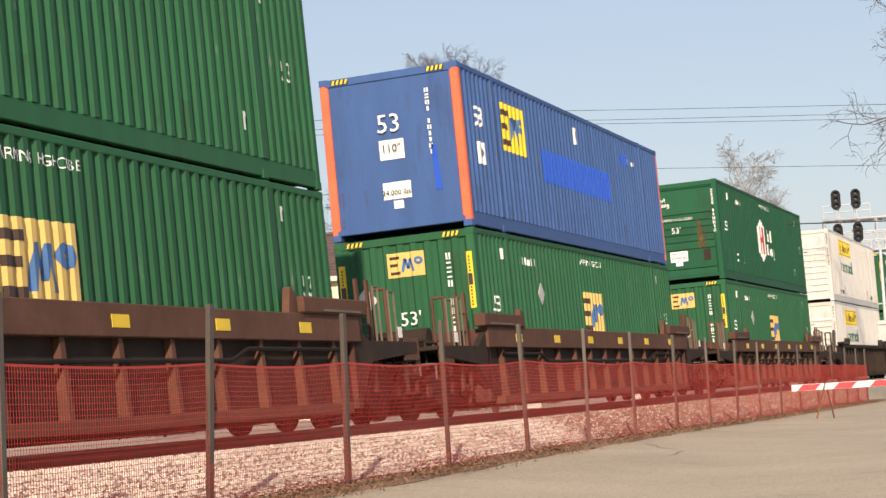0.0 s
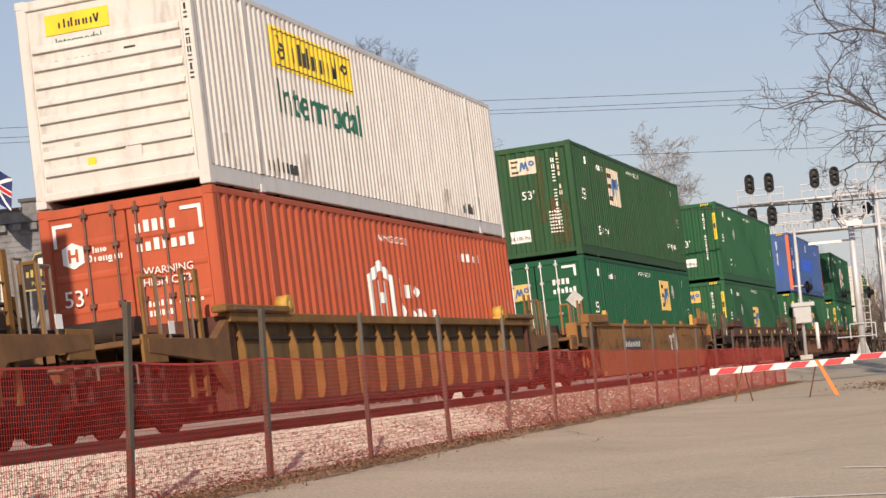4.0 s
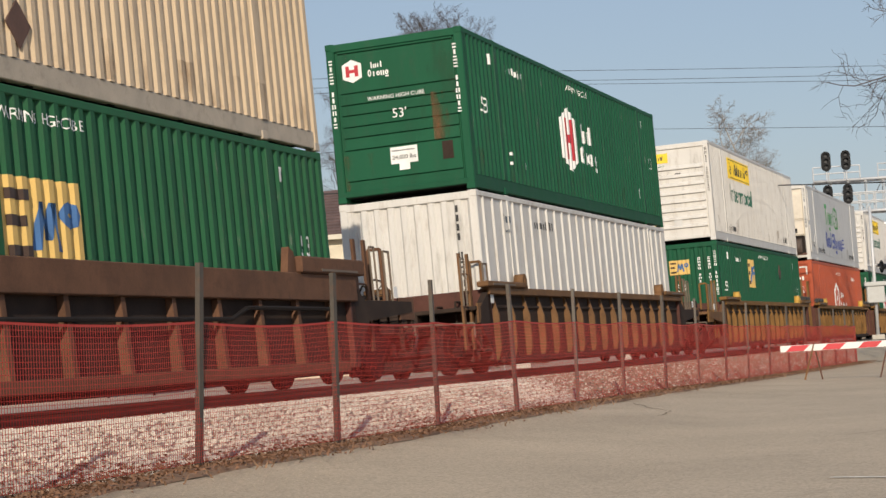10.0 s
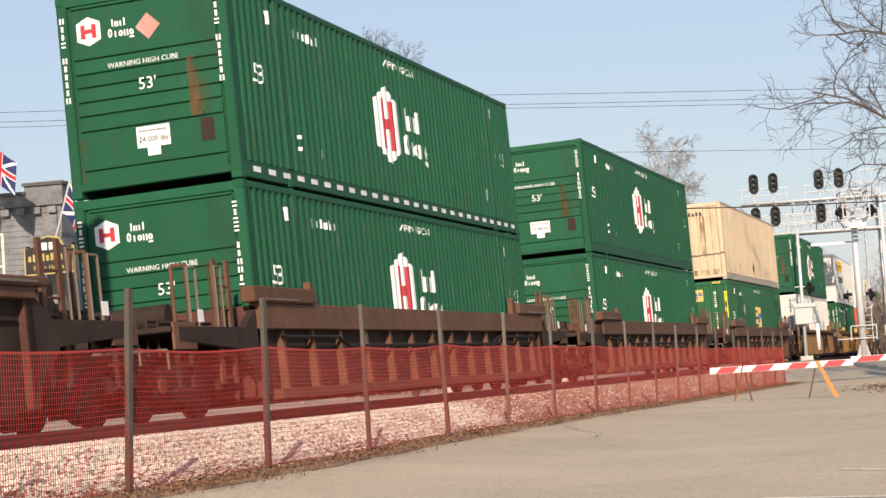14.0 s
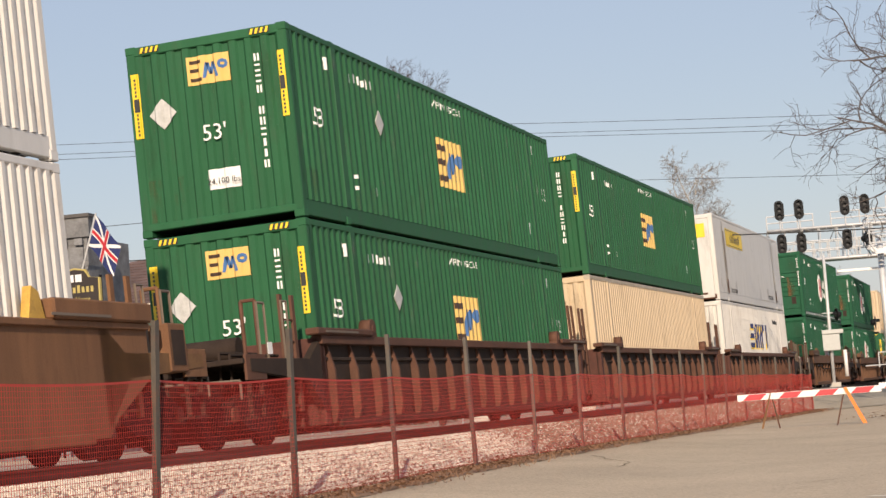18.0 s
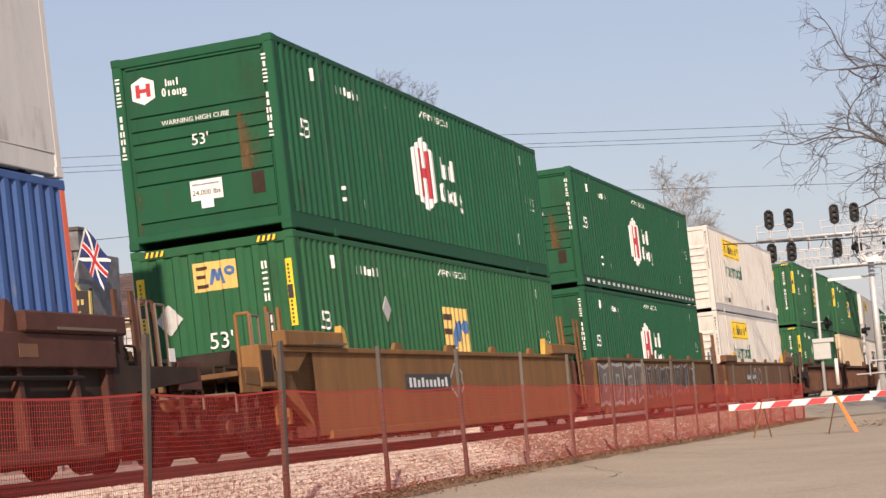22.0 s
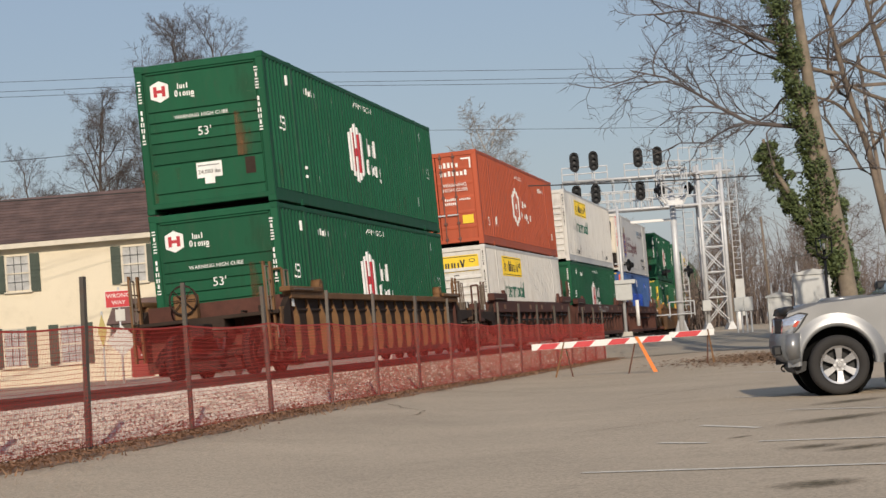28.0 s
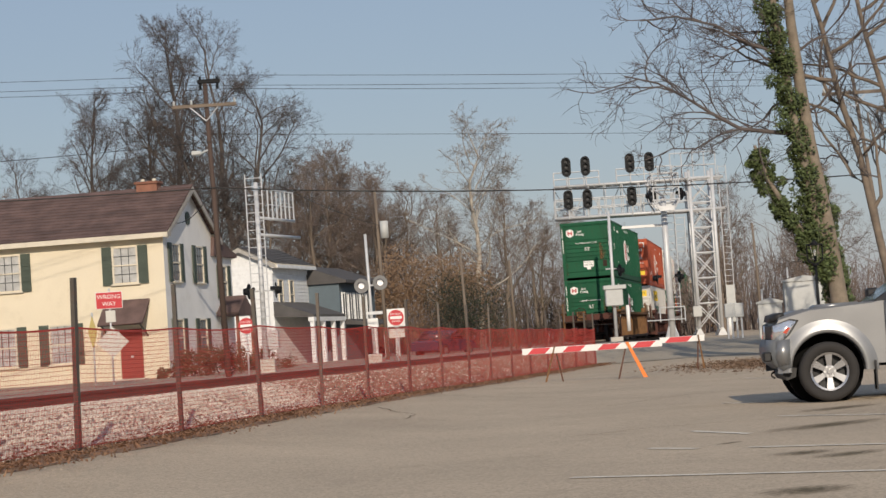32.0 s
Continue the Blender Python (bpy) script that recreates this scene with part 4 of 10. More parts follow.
def orange_box(c, seed):
    prof, ep = shell(c, ORANGE, "bold", "doors")
    hex_logo_side(c, prof, True)
    side_mark("number_mark", prof, blocks(U(12.1), U(13.7), 2.28, 2.44, 9, seed, 0.5), MARK_WHITE, c)
    wrapped_text("warning_text", "WARNING HIGH CUBE", 0.16, MARK_WHITE, c, prof, U(8.0), 2.5)
    wrapped_text("size_text", "53", 0.36, MARK_WHITE, c, prof, U(1.25), 0.72)
    wrapped_text("size_text", "53", 0.36, MARK_WHITE, c, prof, U(15.0), 0.72)
    side_mark("lift_mark", prof, [[(U(2.55), 0.6), (U(2.62), 0.6), (U(2.72), 0.95), (U(2.65), 0.95)], [(U(2.85), 0.6), (U(2.78), 0.6), (U(2.68), 0.95), (U(2.75), 0.95)]], MARK_WHITE, c)
    end_mark("logo_hexagon", ep, [hexagon(E(0.47), 2.22, 0.32, 0.36)], MARK_WHITE, c, "white hexagon sign", 0.02)
    end_mark("name_mark", ep, plain_shapes(E(0.76), E(0.98), 2.22, 2.31, "hno") + plain_shapes(E(0.68), E(1.2), 2.10, 2.20, "Oiongin"), MARK_WHITE, c, "", 0.02)
    end_mark("logo_field", ep, [rect(E(0.40), E(0.44), 2.13, 2.31), rect(E(0.51), E(0.55), 2.13, 2.31), rect(E(0.44), E(0.51), 2.20, 2.24)], ORANGE, c, "", 0.026)
    end_mark("hinge_mark", ep, [rect(E(0.2), E(0.5), 2.62, 2.67), rect(E(0.2), E(0.25), 2.35, 2.62), rect(E(2.1), E(2.4), 2.62, 2.67), rect(E(2.35), E(2.4), 2.35, 2.62)], MARK_WHITE, c, "", 0.02)
    end_mark("number_mark", ep, blocks(E(1.42), E(2.05), 2.4, 2.56, 5, 42) + blocks(E(1.42), E(2.3), 2.14, 2.3, 7, 43), MARK_WHITE, c, "", 0.02)
    flat_text("size_text", "53'", 0.32, MARK_WHITE, c, E(0.47), 1.62, 0.03)
    flat_text("warning_text", "WARNING\nHIGH CUBE", 0.15, MARK_WHITE, c, E(1.86), 1.78, 0.03)
    end_mark("data_mark", ep, blocks(E(1.5), E(1.86), 1.38, 1.46, 6, 44) + blocks(E(1.5), E(1.86), 1.25, 1.33, 6, 45) + blocks(E(1.95), E(2.32), 1.38, 1.44, 6, 46), MARK_WHITE, c, "", 0.02)
    end_mark("placard", ep, [rect(E(2.0), E(2.34), 0.66, 0.92)], MARK_YELLOW, c, "yellow placard", 0.02)
    end_mark("rating_plate", ep, [rect(E(0.28), E(0.72), 1.02, 1.28)], PLACARD, c, "white rating plate", 0.02)
    end_mark("data_plate", ep, [rect(E(0.85), E(1.06), 0.92, 1.2), rect(E(0.32), E(0.52), 0.45, 0.7)], STEEL, c, "", 0.02)


def white_panel_box(c, seed, long_end=False):
    prof, ep = shell(c, WHITE, "fine", "slats", rail_paint=GREY)
    u0, u1, v0, v1 = U(3.0), U(6.75), 1.98, 2.62
    side_mark("logo_panel", prof, [rect(u0, u1, v0, v1)], MARK_YELLOW, c, "yellow sign panel")
    marks = [rect(u0 + 0.06, u1 - 0.06, v0 + 0.04, v0 + 0.06), rect(u0 + 0.06, u1 - 0.06, v1 - 0.06, v1 - 0.04)]
    marks += plain_shapes(u0 + 0.75, u1 - 0.7, v0 + 0.16, v1 - 0.14, "ihhnnv", 0.28)
    marks += ring(u0 + 0.38, v0 + 0.24, 0.3, 0.2, 0.05, 8) + ring(u1 - 0.38, v1 - 0.26, 0.3, 0.2, 0.05, 8) + [[(u0 + 0.5, v0 + 0.3), (u0 + 0.6, v0 + 0.3), (u0 + 0.3, v1 - 0.14), (u0 + 0.22, v1 - 0.14)]]
    tagged(part("logo_shape", decal(prof, marks, 0.013), MARK_BLACK, c), kind="stuff")
    wrapped_text("name_text", "Intermodal", 0.74, MARK_GREEN, c, prof, U(5.0), 1.52, 0.007, 0.010, 1.22)
    side_mark("lift_text", prof, blocks(U(2.3), U(3.6), 0.36, 0.56, 7, 53), MARK_BLACK, c)
    side_mark("lift_text", prof, blocks(U(13.0), U(13.9), 0.36, 0.56, 6, 54), MARK_BLACK, c)
    side_mark("placard_holder", prof, [diamond(U(8.4), 1.95, 0.2), diamond(U(8.7), 0.55, 0.2)], GREY, c)
    if long_end:
        end_mark("logo_panel", ep, [rect(E(0.3), E(2.35), 2.12, 2.62)], MARK_YELLOW, c, "yellow sign panel")
        end_mark("logo_shape", ep, [rect(E(0.34), E(2.31), 2.15, 2.17), rect(E(0.34), E(2.31), 2.57, 2.59)] + plain_shapes(E(0.8), E(1.95), 2.25, 2.48, "ihhnnv", 0.26) + ring(E(0.55), 2.3, 0.2, 0.12, 0.02, 8) + ring(E(2.15), 2.44, 0.2, 0.12, 0.02, 8), MARK_BLACK, c, "", 0.018)
    else:
        end_mark("logo_panel", ep, [rect(E(0.42), E(1.38), 2.36, 2.64)], MARK_YELLOW, c, "yellow sign panel")
        end_mark("logo_shape", ep, plain_shapes(E(0.58), E(1.25), 2.44, 2.56, "ihhnnv", 0.26), MARK_BLACK, c, "", 0.018)
        flat_text("name_text", "Intermodal", 0.16, MARK_GREEN, c, E(0.9), 2.25, -0.035)
    end_mark("number_mark", ep, blocks(E(0.5), E(1.4), 1.92, 2.0, 9, seed), MARK_BLACK, c, "", 0.016)
    end_mark("window_slot", ep, [rect(E(1.55), E(1.72), 1.93, 2.03)], MARK_BLACK, c)
    end_mark("data_plate", ep, [rect(E(1.42), E(1.66), 0.5, 0.68)], GREY, c, "", 0.04)
    end_mark("data_plate", ep, [rect(E(0.85), E(0.97), 0.48, 0.6)], MARK_YELLOW, c, "", 0.04)
    end_mark("number_mark", ep, column(E(2.51), 0.08, 2.7, 1.4, 11, seed), MARK_BLACK, c, "", 0.008)


def grey_panel_box(c, seed):
    prof, ep = shell(c, GREY, "plain", "plain", post_paint=WHITE)
    side_mark("logo_panel", prof, [rect(U(2.55), U(6.3), 1.93, 2.55)], MARK_YELLOW, c, "yellow sign panel")
    tagged(part("logo_shape", decal(prof, [rect(U(2.62), U(6.23), 1.97, 1.99), rect(U(2.62), U(6.23), 2.49, 2.51)] + plain_shapes(U(3.35), U(5.6), 2.1, 2.42, "ihhnnv", 0.26), 0.013), MARK_BLACK, c), kind="stuff")
    end_mark("logo_panel", ep, [rect(E(0.3), E(2.3), 2.12, 2.58)], MARK_YELLOW, c, "yellow sign panel")
    end_mark("logo_shape", ep, plain_shapes(E(0.7), E(1.95), 2.24, 2.48, "ihhnnv", 0.26), MARK_BLACK, c, "", 0.03)
    end_mark("number_mark", ep, blocks(E(1.0), E(1.7), 1.82, 1.92, 8, seed), MARK_BLACK, c)
    flat_text("size_text", "53'", 0.18, MARK_BLACK, c, E(1.35), 1.5, 0.02)
    bm = bmesh.new()
    box(bm, -HL - 0.03, -HL + 0.04, -0.75, -0.15, 0.6, 1.2, 0.015)
    part("inspection_hatch", bm, GREY, c, "grey square hatch")
    for u, top in ((1.98, 2.4), (14.15, 1.1)):
        flat = [(-8.1, -0.013), (8.1, -0.013)]
        part("seam_strip", decal(flat, [rect(U(u - 0.18), U(u + 0.18), 0.28, 2.78)], 0.004), WHITE, c, "white riveted seam strip")
        part("rust_streak", decal(flat, [rect(U(u - 0.15), U(u + 0.15), 0.28, top)], 0.007), STAIN, c, "brown rust streak")
        part("rust_streak", decal(flat, [rect(U(u - 0.12), U(u + 0.10), 0.28, 0.75)], 0.010), RUST_DARK, c, "dark rust streak")
    end_mark("rust_streak", ep, [rect(E(0.05), E(2.5), 0.05, 0.2), rect(E(0.1), E(2.2), 0.2, 0.27)], CAR_BROWN, c)
    tagged(part("lift_text", lettering("lift_text", "TOP LIFT ONLY", 0.2, MARK_BLACK), None, c, "", pose(U(3.35), -HW - 0.004, 0.38, 90)), kind="stuff")
    tagged(part("lift_text", lettering("lift_text", "TOP LIFT ONLY", 0.2, MARK_BLACK), None, c, "", pose(U(12.6), -HW - 0.004, 0.42, 90)), kind="stuff")


def reefer_box(c, seed, crest=False):
    prof, ep = shell(c, GREY, "plain", "reefer", post_paint=WHITE, crest=crest)
    if crest:
        side_mark("crest_shield", prof, [[(U(2.72), 0.95), (U(3.08), 0.70), (U(3.44), 0.95), (U(3.40), 1.62), (U(2.76), 1.62)]], MARK_BLUE, c, "blue crest shield")
        tagged(part("crest_figure", decal(prof, [[(U(2.52), 0.95), (U(2.66), 0.85), (U(2.72), 1.5), (U(2.62), 1.75), (U(2.52), 1.6)], [(U(2.56), 1.7), (U(2.74), 1.62), (U(2.78), 1.95), (U(2.6), 2.05)],
                                                 [(U(3.50), 0.85), (U(3.62), 0.95), (U(3.64), 1.6), (U(3.52), 1.75), (U(3.44), 1.5)], [(U(3.42), 1.62), (U(3.6), 1.7), (U(3.56), 2.05), (U(3.38), 1.95)]], 0.014), MARK_RED, c, "red crest supporters"), kind="stuff")
        tagged(part("crest_gold", decal(prof, [[(U(2.92), 2.05), (U(3.24), 2.05), (U(3.18), 2.32), (U(2.98), 2.32)], rect(U(2.84), U(3.32), 0.98, 1.08), rect(U(2.84), U(3.32), 1.2, 1.3), rect(U(2.84), U(3.32), 1.4, 1.5),
                                               rect(U(2.5), U(2.74), 0.78, 0.85), rect(U(3.42), U(3.66), 0.78, 0.85)], 0.014), CREST_GOLD, c, "gold crest charges"), kind="stuff")
        side_mark("crest_helm", prof, [hexagon(U(3.08), 1.86, 0.42, 0.4)], MARK_NAVY, c)
        q = plain_shapes(U(4.05), U(6.35), 1.08, 1.88, "Oi=i=", 0.27, -0.02) + plain_shapes(U(6.35), U(9.62), 1.08, 1.72, "nghonh", 0.27, -0.02)
        tagged(part("name_mark", decal(prof, q, 0.008), MARK_WINE, c, "dark red name shapes"), kind="stuff")
        tagged(part("name_mark", decal(prof, plain_shapes(U(10.1), U(11.3), 2.2, 2.40, "i=nO", 0.2), 0.008), MARK_CYAN, c, "light blue name shapes"), kind="stuff")
        tagged(part("name_mark", decal(prof, plain_shapes(U(11.3), U(13.4), 2.2, 2.40, "=inO=", 0.2), 0.008), MARK_NAVY, c, "navy name shapes"), kind="stuff")
        side_mark("web_mark", prof, blocks(U(11.7), U(13.5), 0.76, 0.9, 13, 64), MARK_BLACK, c)
        side_mark("rating_mark", prof, blocks(U(0.95), U(1.6), 1.9, 2.0, 8, 66) + blocks(U(0.95), U(1.6), 1.74, 1.84, 8, 67), MARK_BLACK, c)
        side_mark("strap_mark", prof, blocks(U(10.3), U(13.2), 2.06, 2.11, 22, 68), MARK_BLACK, c)
    else:
        q = [rect(U(5.2), U(5.85), 2.24, 2.42), rect(U(5.44), U(5.62), 1.58, 2.24)] + plain_shapes(U(5.85), U(7.6), 1.58, 2.36, "igoi", 0.32)
        tagged(part("name_mark", decal(prof, q, 0.008), MARK_LIME, c, "light green name shapes"), kind="stuff")
        q = ring(U(8.45), 1.95, 1.5, 0.95, 0.09, 14) + ring(U(8.75), 2.12, 0.8, 0.5, 0.07, 10) + ring(U(8.95), 1.75, 0.7, 0.5, 0.07, 10) + [rect(U(8.1), U(8.4), 2.0, 2.06), rect(U(8.0), U(8.3), 1.72, 1.78)]
        tagged(part("logo_shape", decal(prof, q, 0.008), MARK_LIME, c, "green round head outline"), kind="stuff")
        q = plain_shapes(U(5.0), U(6.85), 0.62, 1.28, "Ooo|", 0.28) + plain_shapes(U(7.0), U(10.2), 0.62, 1.26, "=vgionn", 0.28)
        q += [rect(U(10.15), U(10.95), 0.74 + k * 0.17, 0.79 + k * 0.17) for k in range(3)]
        tagged(part("name_mark", decal(prof, q, 0.008), MARK_BLUE, c, "blue name shapes"), kind="stuff")
        plate_mark("placard", diamond(U(1.56), 0.72, 0.26), GREY, c, "grey diamond placard holder")
    tagged(part("lift_text", lettering("lift_text", "TOP LIFT ONLY", 0.26, MARK_BLACK), None, c, "", pose(U(3.4), -HW - 0.004, 0.42, 90)), kind="stuff")
    tagged(part("lift_text", lettering("lift_text", "TOP LIFT ONLY", 0.26, MARK_BLACK), None, c, "", pose(U(13.2), -HW - 0.004, 0.42, 90)), kind="stuff")
    tagged(part("size_text", lettering("size_text", "53'", 0.26, MARK_BLACK), None, c, "", pose(U(1.3), -HW - 0.004, 0.6, 90)), kind="stuff")
    end_mark("number_mark", ep, column(E(2.51), 0.09, 2.75, 1.2, 11, seed), MARK_RED if crest else GRIME_MARK, c, "", 0.008)


def white_block_box(c, seed):
    prof, ep = shell(c, WHITE, "mid", "wave")
    def lean_bar(a, w, v0, v1, k=0.22):
        return [(U(a + k * (v0 - 1.35)), v0), (U(a + w + k * (v0 - 1.35)), v0), (U(a + w + k * (v1 - 1.35)), v1), (U(a + k * (v1 - 1.35)), v1)]
    w = [lean_bar(5.95, 0.85, z, z + 0.18) for z in (1.35, 1.69, 2.04)]
    w += [lean_bar(x, 0.24, 1.35, 2.22, 0.3) for x in (7.0, 7.38, 7.76)]
    w += [lean_bar(8.3, 0.26, 1.35, 2.22), lean_bar(8.75, 0.26, 1.35, 2.22), lean_bar(9.1, 0.3, 1.98, 2.22), lean_bar(9.85, 0.27, 1.35, 2.22)]
    tagged(part("name_shadow", decal(prof, [[(u - 0.06, v - 0.06) for u, v in q] for q in w], 0.008), MARK_YELLOW, c), kind="stuff")
    tagged(part("name_mark", decal(prof, w, 0.014), MARK_NAVY, c, "navy name shapes"), kind="stuff")
    side_mark("number_mark", prof, blocks(U(12.2), U(13.5), 2.3, 2.46, 6, seed, 0.5), MARK_BLACK, c)
    end_mark("name_mark", ep, blocks(E(0.4), E(1.9), 1.95, 2.35, 5, 71), MARK_NAVY, c)
    end_mark("number_mark", ep, column(E(2.1), 0.12, 2.2, 0.9, 9, seed), MARK_BLACK, c)


def tan_box(c, seed):
    prof, ep = shell(c, TAN, "mid", "wave", rail_paint=mat_tan_rail)
    plate_mark("placard", diamond(U(7.88), 0.62, 0.25), RUST_PLATE, c, "rusty brown diamond placard")
    end_mark("number_mark", ep, blocks(E(0.55), E(1.9), 2.42, 2.56, 10, seed), MARK_BLACK, c)
    end_mark("vent_slot", ep, [rect(E(0.85), E(1.3), 2.66, 2.74)], MARK_BLACK, c)
    end_mark("burn_stain", ep, [[(E(0.36), 0.9), (E(0.54), 0.85), (E(0.56), 2.2), (E(0.46), 2.6), (E(0.34), 2.2)], [(E(1.74), 1.0), (E(1.92), 0.95), (E(1.95), 2.3), (E(1.8), 2.6), (E(1.72), 2.2)], [(E(0.1), 0.25), (E(0.5), 0.2), (E(0.45), 0.8), (E(0.2), 0.6)], rect(E(0.2), E(2.4), 0.2, 0.4)], STAIN, c, "dark brown stain", 0.005)


def white_rib_box(c, seed):
    prof, ep = shell(c, WHITE, "ribs", "wave")
    side_mark("number_mark", prof, blocks(U(3.8), U(5.25), 2.36, 2.52, 9, seed, 0.5), MARK_BLACK, c)
    side_mark("logo_shape", prof, blocks(U(1.62), U(2.05), 2.38, 2.54, 3, 72) + blocks(U(1.66), U(2.0), 2.2, 2.26, 5, 73), GRIME_MARK, c)
    end_mark("number_mark", ep, column(E(2.2), 0.13, 2.65, 1.0, 10, seed), MARK_BLACK, c)


def blue_box(c, seed):
    prof, ep = shell(c, BLUE, "wave", "plain", post_paint=CORAL)
    panel_logo(c, prof, U(2.4), U(3.95), 1.56, 2.47, MARK_YELLOW)
    side_mark("paint_patch", prof, [rect(U(5.1), U(10.85), 1.2, 1.85), rect(U(12.1), U(13.0), 2.2, 2.44)], BLUE_PATCH, c, "bright blue overpainted patch")
    wrapped_text("size_text", "53", 0.5, MARK_WHITE, c, prof, U(1.0), 2.0, 0.007, 0.008)
    side_mark("size_plate", prof, [rect(U(0.82), U(1.2), 1.16, 1.56), rect(U(7.72), U(8.16), 2.22, 2.58)], MARK_WHITE, c)
    wrapped_text("height_text", "10", 0.28, MARK_NAVY, c, prof, U(1.01), 1.36, 0.013)
    wrapped_text("height_text", "10", 0.28, MARK_NAVY, c, prof, U(7.94), 2.4, 0.013)
    side_mark("number_mark", prof, blocks(U(12.75), U(13.5), 2.24, 2.36, 5, 82), MARK_WHITE, c)
    flat_text("size_text", "53", 0.46, MARK_WHITE, c, E(1.24), 1.95, 0.02)
    end_mark("height_plate", ep, [rect(E(1.02), E(1.48), 1.33, 1.68)], MARK_WHITE, c, "white height plate")
    flat_text("height_text", '110"', 0.2, MARK_BLACK, c, E(1.25), 1.52, 0.025)
    weight_label(c, ep, E(1.28), 0.78)
    end_mark("rating_plate", ep, [rect(E(1.2), E(1.38), 0.46, 0.6)], MARK_WHITE, c)
    end_mark("number_mark", ep, column(E(1.98), 0.1, 2.5, 1.3, 11, seed), MARK_WHITE, c)
    end_mark("paint_patch", ep, [[(E(2.0), 0.7), (E(2.12), 0.7), (E(2.06), 1.5), (E(1.98), 1.5)]], BLUE_PATCH, c)
    hazard_corners(c, ep)


mat_tan_rail = mat("weathered grey tan rail paint", (0.42, 0.36, 0.28), 0.6, vary=0.15, dirt=GRIME, dirt_amount=0.4)

KINDS = {
    "green": (green_panel_box, {"placard": 1}, "green corrugated steel freight container with a yellow sign panel"),
    "green_plain": (green_panel_box, {"logo": False, "placard": 2}, "plain green corrugated freight container with a white round placard"),
    "green_logo": (green_panel_box, {}, "green corrugated steel freight container with yellow end strips"),
    "green_dark": (green_dark_box, {}, "dark green corrugated freight container with a small yellow sign"),
    "green_old": (green_panel_box, {"old": True}, "faded green corrugated freight container with rust streaks"),
    "green_doors": (green_panel_box, {"doors": True, "placard": 1}, "green corrugated freight container with its doors facing back"),
    "hex": (green_hex_box, {}, "deep green corrugated freight container with a white hexagon sign"),
    "hex_dash": (green_hex_box, {"dashes": True, "placard": 1}, "deep green freight container with white reflective dashes"),
    "orange": (orange_box, {}, "orange red corrugated freight container with lock rods on its doors"),
    "white": (white_panel_box, {}, "white finely corrugated freight container with a yellow sign panel"),
    "white_long": (white_panel_box, {"long_end": True}, "white corrugated freight container with a long yellow end sign"),
    "grey": (grey_panel_box, {}, "pale grey smooth-sided freight container with rusty seams"),
    "reefer": (reefer_box, {}, "pale grey refrigerated container with green and blue name"),
    "reefer_crest": (reefer_box, {"crest": True}, "pale grey refrigerated container with a crest and red name"),
    "block": (white_block_box, {}, "white corrugated freight container with navy block name"),
    "tan": (tan_box, {}, "tan corrugated freight container with dark stains on its end"),
    "rib": (white_rib_box, {}, "white freight container with wide-spaced upright ribs"),
    "blue": (blue_box, {}, "blue corrugated freight container with coral orange corner posts"),
}
MADE = {}


def make_container(kind):
    fn, opts, label = KINDS[kind]
    if kind not in MADE:
        c = thing("freight_container", pose(0, 0, 0), label, "container", "containers on the train")
        fn(c, 11 + len(MADE) * 7, **opts)
        MADE[kind] = c
        return c
    return copy_thing(MADE[kind], pose(0, 0, 0))


# ---------------------------------------------------------------- well wagons
def wheel_mesh():
    bm = bmesh.new()
    tube(bm, (0, -0.07, 0), (0, 0.07, 0), 0.44, n=18)
    tube(bm, (0, -0.09, 0), (0, -0.07, 0), 0.20, 0.24, n=12)
    return mesh_of("wheel", bm, DARK)


WHEEL = wheel_mesh()


def bogie(car, x):
    bm = bmesh.new()
    for y in (-1.0, 1.0):
        prism(bm, [(x - 1.15, 0.40), (x - 0.8, 0.62), (x - 0.35, 0.72), (x + 0.35, 0.72), (x + 0.8, 0.62), (x + 1.15, 0.40), (x + 1.1, 0.30), (x + 0.7, 0.38), (x + 0.35, 0.22), (x - 0.35, 0.22), (x - 0.7, 0.38), (x - 1.1, 0.30)],
              "y", y - 0.09, y + 0.09)
    box(bm, x - 0.2, x + 0.2, -0.95, 0.95, 0.45, 0.75)
    box(bm, x - 0.85, x + 0.85, -0.5, 0.5, 0.16, 0.5)
    b = part("bogie_frame", bm, DARK, car)
    for dx in (-0.89, 0.89):
        for y in (-0.75, 0.75):
            part("wheel", WHEEL, None, b, "", pose(x + dx, y, 0.44))
        bm = bmesh.new()
        tube(bm, (x + dx, -0.7, 0.44), (x + dx, 0.7, 0.44), 0.07, n=8)
        part("axle", bm, DARK, b)
        bm = bmesh.new()
        tube(bm, (x + dx, -1.13, 0.44), (x + dx, -1.0, 0.44), 0.10, n=10)
        part("bearing_cap", bm, CAR_BROWN, b)


def ribbon(pts, width, y):
    """A flat painted stroke of even width through points on a wagon side."""
    bm = bmesh.new()
    row = []
    n = len(pts)
    for k in range(n):
        a, b = pts[max(k - 1, 0)], pts[min(k + 1, n - 1)]
        d = Vector((b[0] - a[0], 0, b[1] - a[1])).normalized()
        w = Vector((-d.z, 0, d.x)) * width / 2
        c = Vector((pts[k][0], y, pts[k][1]))
        row.append((bm.verts.new(c - w), bm.verts.new(c + w)))
    for (a, b), (c, d) in zip(row, row[1:]):
        bm.faces.new((a, c, d, b))
    return bm


